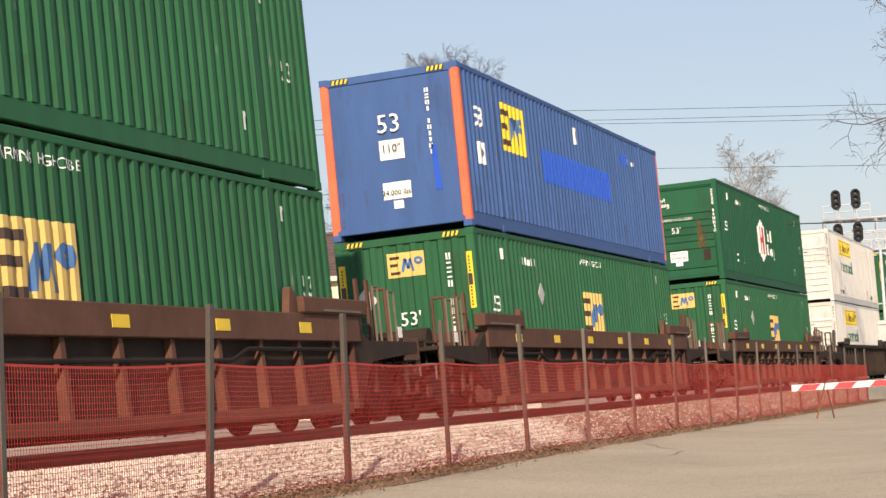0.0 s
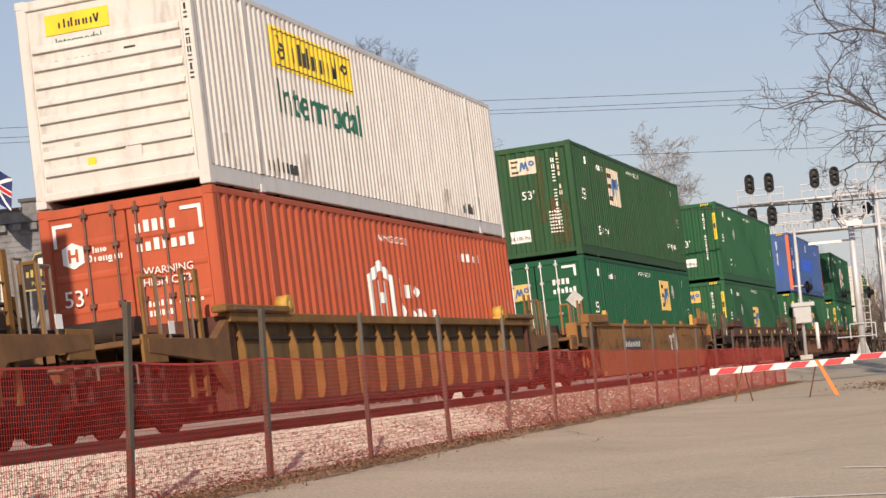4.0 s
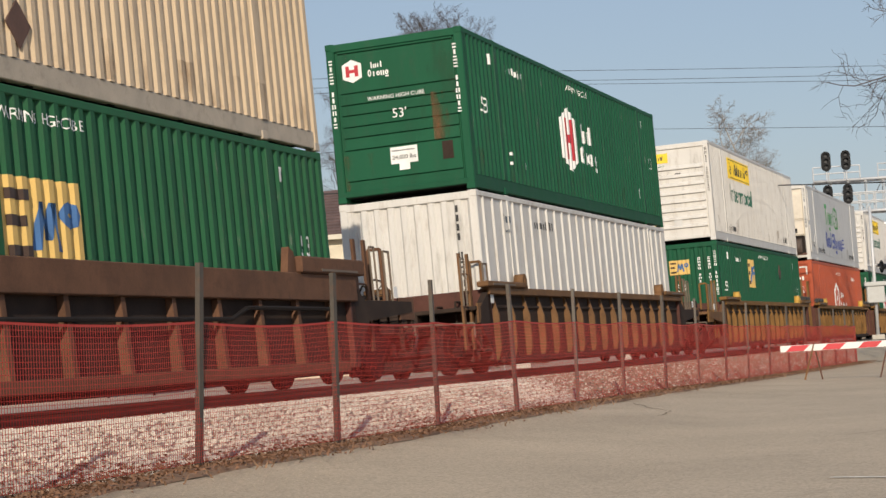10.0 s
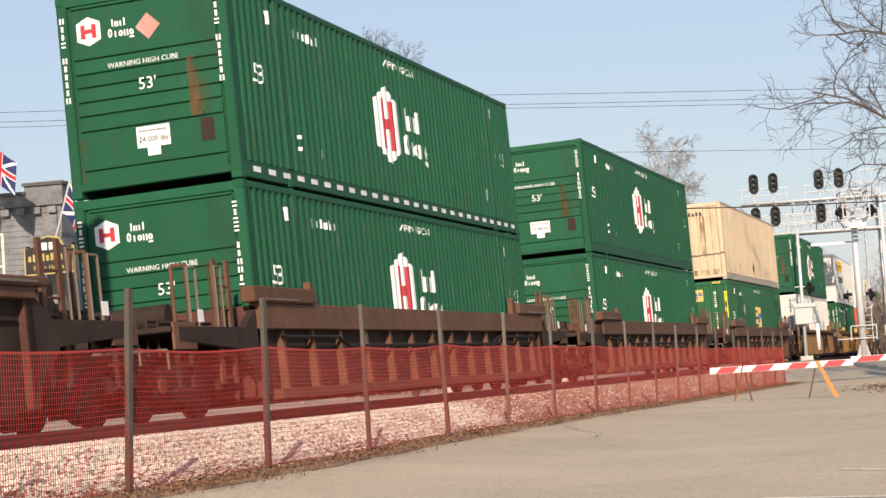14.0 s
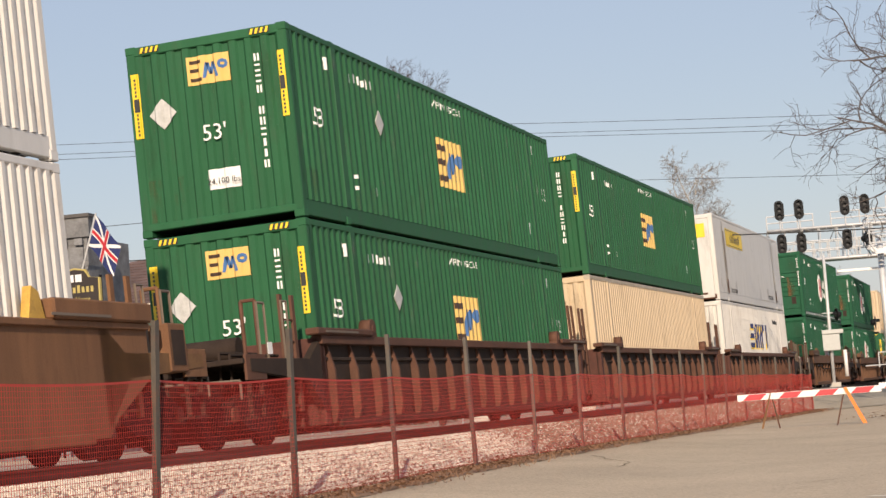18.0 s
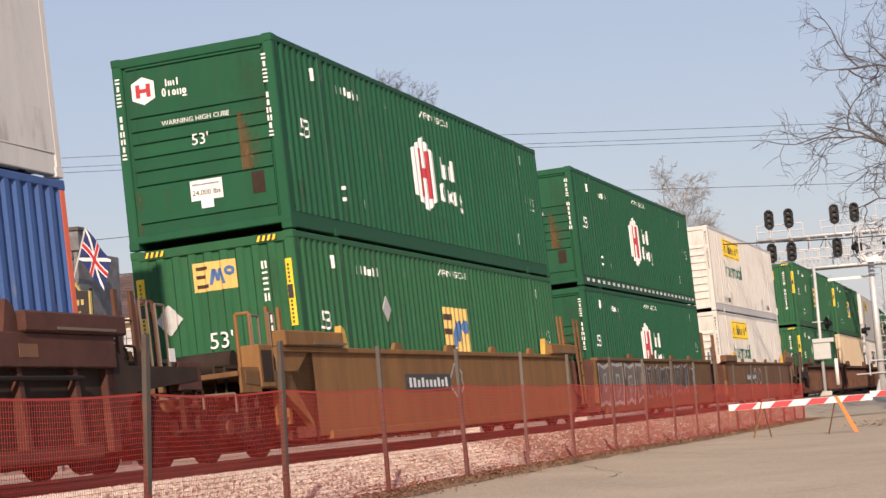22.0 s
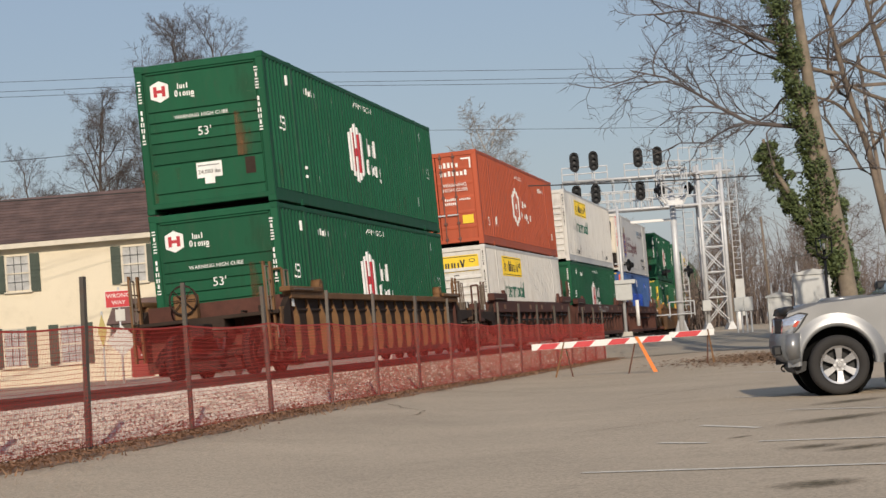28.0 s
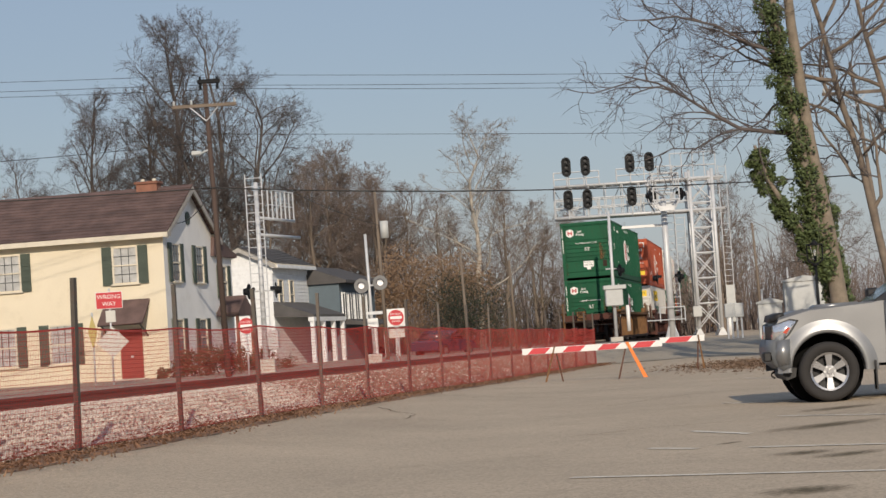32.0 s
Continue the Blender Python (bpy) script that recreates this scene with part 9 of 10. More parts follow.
def bough(rng, out, fine, p, d, length, r, level, top_level, spread, up, droop=0.0, kids=(5, 6, 6, 5)):
    """A crooked limb that wanders, forks and turns up at its tip; the last levels go to the fine mesh."""
    n = (7, 6, 5, 4, 3, 3)[level]
    pts = [p.copy()]
    d = d.normalized()
    step = length / n
    wild = (0.13, 0.22, 0.32, 0.36, 0.36, 0.36)[level]
    for k in range(n):
        lift = up * (1.0 if level < 2 else 0.5) + (0.10 if level > 1 else 0.0) * k / n
        d = (d + Vector((rng.gauss(0, wild), rng.gauss(0, wild), rng.gauss(0, wild * 0.8) + lift - droop * k / n))).normalized()
        pts.append(pts[-1] + d * step)
    sides = (7, 5, 4, 3, 3, 3)[level]
    (out if level < 2 else fine).run(pts, r, r * 0.42 if level < top_level else r * 0.35, sides)
    if level == top_level:
        return
    c = kids[min(level, len(kids) - 1)]
    for k in range(c):
        f = 0.22 + 0.78 * (k + rng.random()) / c
        i = min(int(f * n), n - 1)
        q = pts[i].lerp(pts[i + 1], f * n - i)
        axis = (pts[i + 1] - pts[i]).normalized()
        side = axis.orthogonal().normalized()
        side.rotate(Matrix.Rotation(rng.uniform(0, 6.283), 3, axis).to_quaternion())
        a = spread * rng.uniform(0.7, 1.35)
        nd = axis * math.cos(a) + side * math.sin(a)
        bough(rng, out, fine, q, nd, length * rng.uniform(0.42, 0.72) * (1.15 - 0.5 * f), max(r * 0.52 * (1.1 - 0.5 * f), 0.009), level + 1, top_level, spread, up, droop, kids)


def bare_tree(seed, height, r, spread, kids, boughs, reach=0.30, bark=None, twig=None, forks=1):
    """Upright trunk with boughs set round it in a dome, each forking three times."""
    rng = random.Random(seed)
    big, fine = Limbs(), Limbs()
    for j in range(forks):
        tall = height * (0.92 if j == 0 else rng.uniform(0.76, 0.86))
        n = 9
        lean_x, lean_y = (rng.uniform(-0.09, 0.09), rng.uniform(-0.06, 0.06)) if forks > 1 else (0.0, 0.0)
        if forks > 1:
            lean_x = 0.10 if j else -0.08
        pts = [Vector((0, 0, -0.3))]
        for k in range(1, n + 1):
            f = k / n
            pts.append(Vector((lean_x * tall * f + rng.gauss(0, 0.012) * height * f, lean_y * tall * f + rng.gauss(0, 0.012) * height * f, tall * f)))
        big.run(pts, r * (1 if j == 0 else 0.8), r * 0.12, 7)
        for k in range(boughs):
            f = 0.24 + 0.75 * (k + rng.random()) / boughs
            i = min(int(f * n), n - 1)
            q = pts[i].lerp(pts[i + 1], f * n - i)
            az = k * 2.4 + rng.uniform(-0.4, 0.4)
            a = 1.0 - 0.55 * f
            d = Vector((math.sin(a) * math.cos(az), math.sin(a) * math.sin(az), math.cos(a)))
            ln = height * (reach * (1 - f) ** 0.55 + 0.07) * rng.uniform(0.8, 1.15)
            bough(rng, big, fine, q, d, ln, r * (0.36 - 0.24 * f), 1, 4, spread, 0.05, 0.0, kids)
    return big.mesh("trunk", bark or BARK), fine.mesh("crown", twig or TWIG)


def plant(meshes, m, label, group="trees"):
    t = thing("tree", m, label, "tree", group)
    part("trunk", meshes[0], None, t)
    tagged(part("crown", meshes[1], None, t, "bare fine twigs"), kind="stuff")
    return t


TALL = [bare_tree(3, 24, 0.36, 0.74, (0, 8, 7, 6), 24, 0.27, bark=BARK_DARK), bare_tree(14, 24, 0.34, 0.74, (0, 8, 7, 6), 15, 0.25, bark=BARK_DARK, forks=2)]
ROUND = [bare_tree(21, 14, 0.26, 0.78, (0, 8, 6, 6), 15, 0.38, twig=TWIG_HAZE), bare_tree(32, 13, 0.24, 0.74, (0, 8, 6, 6), 9, 0.36, twig=TWIG_HAZE, forks=2)]
SYCAMORE = bare_tree(47, 15.4, 0.19, 0.62, (0, 7, 6, 5), 18, 0.25, bark=PALE_BARK, twig=PALE_TWIG)
for i, (x, y, sc, rz) in enumerate(((-17.0, 128, 0.98, 0), (-13.2, 130, 0.98, 10), (-22.0, 125, 0.77, 200), (-25.2, 122, 0.6, 20), (-19.8, 134, 0.82, 120), (-15.2, 126, 0.7, 60))):
    plant(TALL[i % 2], pose(x, y, 0.4, 0, 0, rz) @ Matrix.Scale(sc, 4), "tall bare winter tree behind the houses")
for i, (x, y, sc, rz) in enumerate(((-7.4, 128, 1.0, 0), (-8.5, 126, 1.0, 75), (-6.8, 133, 1.02, 165), (-4.0, 127, 0.9, 280), (-9.6, 131, 0.95, 250), (-6.0, 130, 0.95, 310), (-4.6, 133, 0.92, 60), (-3.0, 130, 0.88, 140), (-10.9, 124, 0.8, 190), (0.0, 145, 0.9, 30), (4.5, 142, 0.85, 90), (7.0, 150, 0.85, 10),
                                    (10.5, 160, 0.8, 220), (14.0, 165, 0.75, 150), (19.0, 135, 0.62, 40), (23.0, 125, 0.6, 100), (21.5, 150, 0.85, 10), (27.0, 140, 0.9, 60), (-30, 130, 0.9, 10),
                                    (-36, 120, 0.9, 70), (33, 130, 0.9, 200), (-27, 95, 0.62, 33))):
    plant(ROUND[i % 2], pose(x, y, 0.4, 0, 0, rz) @ Matrix.Scale(sc, 4), "bare round-crowned winter tree")
plant(SYCAMORE, pose(2.2, 126, 0.4, 0, 0, 20) @ Matrix.Diagonal((1.35, 1.35, 1, 1)), "tall pale-barked bare sycamore tree")


def far_woods():
    """Low tangle of winter woods along the horizon."""
    rng = random.Random(77)
    out = Limbs()
    for k in range(4200):
        x = rng.uniform(-70, 75)
        y = 150 + rng.uniform(0, 40)
        h = rng.uniform(2.5, 7.5) * (1 + 0.25 * math.sin(x * 0.3))
        p = Vector((x, y, 0.3))
        d = Vector((rng.gauss(0, 0.18), 0, 1)).normalized()
        a = p + d * h * 0.5
        b = a + (d + Vector((rng.gauss(0, 0.25), 0, 0))).normalized() * h * 0.5
        out.run([p, a, b], 0.07, 0.015, 3)
        for j in range(5):
            q = p.lerp(a, rng.uniform(0.3, 1)) if j < 2 else a.lerp(b, rng.random())
            e = q + Vector((rng.gauss(0, 0.9), rng.gauss(0, 0.4), rng.uniform(0.4, 1.6)))
            out.run([q, q.lerp(e, 0.5) + Vector((0, 0, 0.1)), e], 0.025, 0.008, 3)
    return out.mesh("far_woods", TWIG_HAZE)


solid("far_woods", far_woods(), None, "brown tangle of bare woods along the horizon", "woods", kind="stuff")


def leaf_cloud(seed, count, spots, size, material, name):
    """Leaves scattered round points with radii."""
    rng = random.Random(seed)
    vs, fs = [], []
    total = sum(w for _, _, w in spots)
    for c, rad, w in spots:
        for k in range(int(count * w / total)):
            d = Vector((rng.gauss(0, 1), rng.gauss(0, 1), rng.gauss(0, 1)))
            d = d.normalized() * rad * rng.uniform(0.55, 1.1)
            p = Vector(c) + d
            u = Vector((rng.gauss(0, 1), rng.gauss(0, 1), rng.gauss(0, 1))).normalized()
            w2 = u.orthogonal().normalized()
            s = size * rng.uniform(0.6, 1.3)
            o = len(vs)
            vs += [p - u * s, p - w2 * s * 0.6, p + u * s, p + w2 * s * 0.6]
            fs.append((o, o + 1, o + 2, o + 3))
    return raw(name, vs, fs, material)


# ivy-clad tree beside the lot
def ivy_tree():
    t = thing("tree", pose(11.9, 58.8, 0.2), "large bare tree with dark ivy round its trunk", "tree", "trees")
    rng = random.Random(9)
    big, fine = Limbs(), Limbs()
    lead = [Vector(p) for p in ((0.1, 0, -0.3), (-0.14, 0, 1.47), (-0.30, 0, 3.26), (-0.49, 0, 4.8), (-0.69, 0.05, 6.35), (-0.84, 0.1, 8.24), (-0.97, 0.1, 9.97), (-1.02, 0.2, 12.0), (-1.1, 0.2, 14.5))]
    lead2 = [Vector(p) for p in ((-0.40, -0.1, 2.6), (-0.58, -0.15, 3.4), (-0.83, -0.2, 5.16), (-1.13, -0.2, 6.89), (-1.34, -0.3, 8.62), (-1.52, -0.3, 10.17), (-1.57, -0.3, 12.0), (-1.7, -0.4, 14.5))]
    limb = [Vector(p) for p in ((-0.35, -0.1, 2.3), (-0.68, -0.2, 2.85), (-1.4, -0.3, 4.0), (-2.05, -0.4, 5.2), (-2.42, -0.4, 6.3))]
    big.run(lead, 0.29, 0.11, 10)
    big.run(lead2, 0.17, 0.08, 8)
    big.run(limb, 0.12, 0.05, 7)
    long_limb = [Vector(p) for p in ((-1.1, -0.1, 6.6), (-1.9, -0.2, 6.7), (-2.8, -0.4, 6.83), (-3.67, -0.5, 7.36), (-4.35, -0.6, 7.82), (-5.2, -0.8, 8.3), (-6.2, -1.0, 8.55))]
    high_limb = [Vector(p) for p in ((-1.3, -0.2, 9.0), (-2.37, -0.4, 9.37), (-3.35, -0.6, 9.95), (-4.52, -0.6, 10.3), (-5.6, -0.8, 10.2))]
    low_limb = [Vector(p) for p in ((-2.8, -0.4, 6.83), (-3.4, -0.5, 6.7), (-4.2, -0.6, 6.3), (-4.9, -0.6, 6.35), (-5.5, -0.7, 6.1))]
    fine.run(long_limb, 0.075, 0.02, 6)
    fine.run(high_limb, 0.055, 0.018, 6)
    fine.run(low_limb, 0.035, 0.012, 5)
    for pts, r, n, ln in ((long_limb, 0.030, 16, 2.2), (high_limb, 0.028, 14, 2.2), (low_limb, 0.022, 9, 1.3), (limb, 0.03, 8, 1.5)):
        for k in range(n):
            f = (0.6 + k + rng.random()) / (n + 1) * (len(pts) - 1)
            i = min(int(f), len(pts) - 2)
            q = pts[i].lerp(pts[i + 1], f - i)
            bough(rng, big, fine, q, Vector((rng.uniform(-1, 0.15), rng.uniform(-0.5, 0.5), rng.uniform(-0.5, 0.8))), ln * rng.uniform(0.6, 1.15), r, 2, 4, 0.75, 0.03, 0.04, (5, 5, 6, 5))
    for k in range(12):
        z = 7.2 + k * 0.62
        f = (z - 6.35) / 1.85 + 4
        i = min(int(f), len(lead) - 2)
        q = lead[i].lerp(lead[i + 1], min(f - i, 1))
        sx = -1 if k % 3 else 1
        bough(rng, fine, fine, q, Vector((sx * 1.0, rng.uniform(-0.4, 0.4), rng.uniform(0.1, 0.6))), rng.uniform(2.4, 4.2), 0.045, 1, 4, 0.72, 0.02, 0.05, (5, 6, 5, 4))
    part("trunk", big.mesh("trunk", BARK_TAN), None, t)
    tagged(part("crown", fine.mesh("crown", TWIG), None, t, "bare drooping twigs"), kind="stuff")
    spots = []
    for pts, r0, r1, a, b in ((lead2, 0.36, 0.24, 0.0, 7.0), (limb, 0.24, 0.14, 0.2, 4.0), (lead, 0.24, 0.2, 0.5, 3.2)):
        n = 120 if pts is lead2 else 70
        for k in range(n):
            f = a + (b - a) * k / n
            i = min(int(f), len(pts) - 2)
            q = pts[i].lerp(pts[i + 1], f - i)
            spots.append((q + Vector((rng.gauss(0, 0.14) - (0.04 if pts is lead2 else 0.1 if pts is limb else -0.1), rng.gauss(0, 0.12) + (0.05 if pts is not lead else 0.34), rng.gauss(0, 0.15))), (r0 + (r1 - r0) * k / n) * rng.uniform(0.7, 1.15), 1.0))
    tagged(part("ivy", leaf_cloud(6, 36000, spots, 0.064, IVY, "ivy"), None, t, "dark green ivy leaves"), kind="stuff")


ivy_tree()


def side_tree(x, y, seed, lean_x, label):
    rng = random.Random(seed)
    big, fine = Limbs(), Limbs()
    pts = [Vector((lean_x * (k / 6) ** 1.3 + rng.gauss(0, 0.08), 0, -0.3 + k * 2.1)) for k in range(7)]
    big.run(pts, 0.155, 0.06, 8)
    for k in range(9):
        f = 2.2 + 3.6 * k / 9
        i = int(f)
        q = pts[i].lerp(pts[i + 1], f - i)
        bough(rng, big, fine, q, Vector((rng.choice((-1, 1)) * rng.uniform(0.5, 1), rng.uniform(-0.5, 0.5), rng.uniform(0.3, 0.9))), rng.uniform(2.4, 3.8), 0.07, 1, 4, 0.6, 0.05, 0.0, (5, 5, 5, 4))
    t = thing("tree", pose(x, y, 0.2), label, "tree", "trees")
    part("trunk", big.mesh("trunk", BARK), None, t)
    tagged(part("crown", fine.mesh("crown", TWIG), None, t, "bare fine twigs"), kind="stuff")


side_tree(14.2, 62.0, 51, -2.3, "slender bare tree leaning over the lot")
side_tree(16.0, 64.4, 52, -2.0, "bare tree with a bent trunk beside the lot")


# brown leafy thicket and hedges across the line
def bush(x, y, z, w, h, seed, material, label, count=900, name="bush"):
    rng = random.Random(seed)
    spots = [((rng.uniform(-w / 2, w / 2), rng.uniform(-0.8, 0.8), h * rng.uniform(0.15, 0.8)), h * rng.uniform(0.18, 0.32), 1.0) for _ in range(26)]
    b = thing(name, pose(x, y, z), label, name)
    tagged(part("leaves", leaf_cloud(seed, count, spots, 0.035 + h * 0.005, material, "leaves"), None, b), kind="stuff")
    out = Limbs()
    for k in range(9):
        p = Vector((rng.uniform(-w / 3, w / 3), rng.uniform(-0.4, 0.4), -0.1))
        q = p + Vector((rng.gauss(0, 0.3), rng.gauss(0, 0.2), h * 0.8))
        out.run([p, p.lerp(q, 0.5), q], 0.04, 0.015, 4)
    tagged(part("twig_mass", out.mesh("twig_mass", TWIG), None, b), kind="stuff")


bush(-1.2, 122, 0.4, 6.5, 7.0, 3, BUSH_LEAF, "tall thicket with brown dead leaves", 16000, "thicket")
bush(1.2, 118, 0.4, 3.0, 5.0, 4, EVERGREEN, "dark green evergreen thicket", 6000, "thicket")
bush(5.0, 130, 0.4, 5.0, 4.0, 5, HEDGE, "dull brown winter thicket", 5000, "thicket")
bush(-9.6, 78.3, 0.45, 2.4, 1.3, 6, HEDGE, "clipped brown hedge beside the house", 6000, "hedge")
bush(-10.8, 77.9, 0.45, 1.6, 0.6, 7, HEDGE, "low brown shrub by the doorstep", 2500, "shrub")
bush(-8.0, 85.0, 0.45, 2.4, 1.2, 8, HEDGE, "clipped low brown winter hedge", 4000, "hedge")


# ---------------------------------------------------------------- vehicles
SILVER = mat("silver car paint", (0.25, 0.255, 0.262), 0.33, 0.55, vary=0.05, scale=1.5)
BUMPER = mat("dark grey bumper plastic", (0.16, 0.17, 0.18), 0.5, vary=0.1)
# near-black colour in place of the shade inside the arches
WELL = mat("unlit wheel well", (0.006, 0.006, 0.006), 0.9, vary=0.1, spec=0.05)
TYRE = mat("tyre rubber", (0.026, 0.024, 0.023), 0.85, vary=0.25, scale=8)
ALLOY = mat("machined alloy wheel", (0.44, 0.44, 0.45), 0.3, 0.8, vary=0.08)
HEADLIGHT = mat("headlight glass", (0.85, 0.87, 0.90), 0.08, 0.75, vary=0.2, scale=9)
AMBER = mat("amber indicator", (0.50, 0.07, 0.04), 0.25, vary=0.1)
CAR_GLASS = mat("dark car glass", (0.04, 0.05, 0.06), 0.06, vary=0.1, spec=0.8)
MAROON = mat("maroon car paint", (0.030, 0.012, 0.014), 0.3, vary=0.06)
NAVY_PAINT = mat("dark blue car paint", (0.02, 0.03, 0.06), 0.3, vary=0.06)


def road_wheel(parent, x, y, r, side):
    """Tyre, rim, six spokes and hub; side is the outward direction along y."""
    bm = bmesh.new()
    prof = [(0.62 * r, 0.10), (0.86 * r, 0.125), (0.96 * r, 0.11), (r, 0.07), (r, -0.07), (0.96 * r, -0.11), (0.86 * r, -0.125), (0.62 * r, -0.10)]
    n = 36
    rings = [[bm.verts.new((a * math.cos(k * 2 * math.pi / n), b, a * math.sin(k * 2 * math.pi / n))) for a, b in prof] for k in range(n)]
    for k in range(n):
        for j in range(len(prof)):
            f = bm.faces.new((rings[k][j], rings[(k + 1) % n][j], rings[(k + 1) % n][(j + 1) % len(prof)], rings[k][(j + 1) % len(prof)]))
            f.smooth = True
    w = part("wheel", bm, TYRE, parent, "", pose(x, y, r))
    bm = bmesh.new()
    n = 30
    for k in range(n):
        a, b = k * 2 * math.pi / n, (k + 1) * 2 * math.pi / n
        for r0, y0, r1, y1 in ((0.64 * r, 0.11, 0.60 * r, 0.10), (0.60 * r, 0.10, 0.57 * r, -0.05), (0.57 * r, 0.0, 0.05 * r, -0.02)):
            q = [(r0 * math.cos(a), side * y0, r0 * math.sin(a)), (r0 * math.cos(b), side * y0, r0 * math.sin(b)), (r1 * math.cos(b), side * y1, r1 * math.sin(b)), (r1 * math.cos(a), side * y1, r1 * math.sin(a))]
            bm.faces.new([bm.verts.new(p) for p in q])
    part("rim", bm, BLACK, w)
    bm = bmesh.new()
    for k in range(30):
        a, b = k * 2 * math.pi / 30, (k + 1) * 2 * math.pi / 30
        q = [(0.645 * r * math.cos(a), side * 0.112, 0.645 * r * math.sin(a)), (0.645 * r * math.cos(b), side * 0.112, 0.645 * r * math.sin(b)),
             (0.575 * r * math.cos(b), side * 0.10, 0.575 * r * math.sin(b)), (0.575 * r * math.cos(a), side * 0.10, 0.575 * r * math.sin(a))]
        bm.faces.new([bm.verts.new(p) for p in q])
    part("rim_ring", bm, ALLOY, w)
    for k in range(6):
        a = k * math.pi / 3 + math.pi / 2
        c, s_ = math.cos(a), math.sin(a)
        bm = bmesh.new()
        q = []
        for rr, hw_, yy in ((0.16 * r, 0.075 * r, 0.085), (0.60 * r, 0.125 * r, 0.10)):
            for sg in (-1, 1):
                q.append((rr * c - sg * hw_ * s_, side * yy, rr * s_ + sg * hw_ * c))
        lo = [bm.verts.new(p) for p in (q[0], q[1], q[3], q[2])]
        hi = [bm.verts.new((p[0], p[1] - side * 0.04, p[2])) for p in (q[0], q[1], q[3], q[2])]
        bm.faces.new(lo)
        for j in range(4):
            bm.faces.new((lo[j], lo[(j + 1) % 4], hi[(j + 1) % 4], hi[j]))
        part("spoke", bm, ALLOY, w)
        bm = bmesh.new()
        tube(bm, (0.17 * r * math.cos(a + 0.52), side * 0.088, 0.17 * r * math.sin(a + 0.52)), (0.17 * r * math.cos(a + 0.52), side * 0.105, 0.17 * r * math.sin(a + 0.52)), 0.018 * r / 0.39, n=6)
        part("lug_nut", bm, STEEL, w)
    bm = bmesh.new()
    tube(bm, (0, side * 0.06, 0), (0, side * 0.10, 0), 0.22 * r, 0.2 * r, n=18)
    tube(bm, (0, side * 0.10, 0), (0, side * 0.12, 0), 0.09 * r, 0.08 * r, n=14)
    part("hub", bm, ALLOY, w)


def arch(cx, cz, r, a0, a1, n=12):
    return [(cx + r * math.cos(radians(a0 + (a1 - a0) * k / n)), cz + r * math.sin(radians(a0 + (a1 - a0) * k / n))) for k in range(n + 1)]


def rounded(bm, amount, seg=3):
    es = [e for e in bm.edges if len(e.link_faces) == 2 and e.calc_face_angle(0) > 0.6]
    bmesh.ops.bevel(bm, geom=es, offset=amount, segments=seg, affect="EDGES", clamp_overlap=True)
    for f in bm.faces:
        f.smooth = True


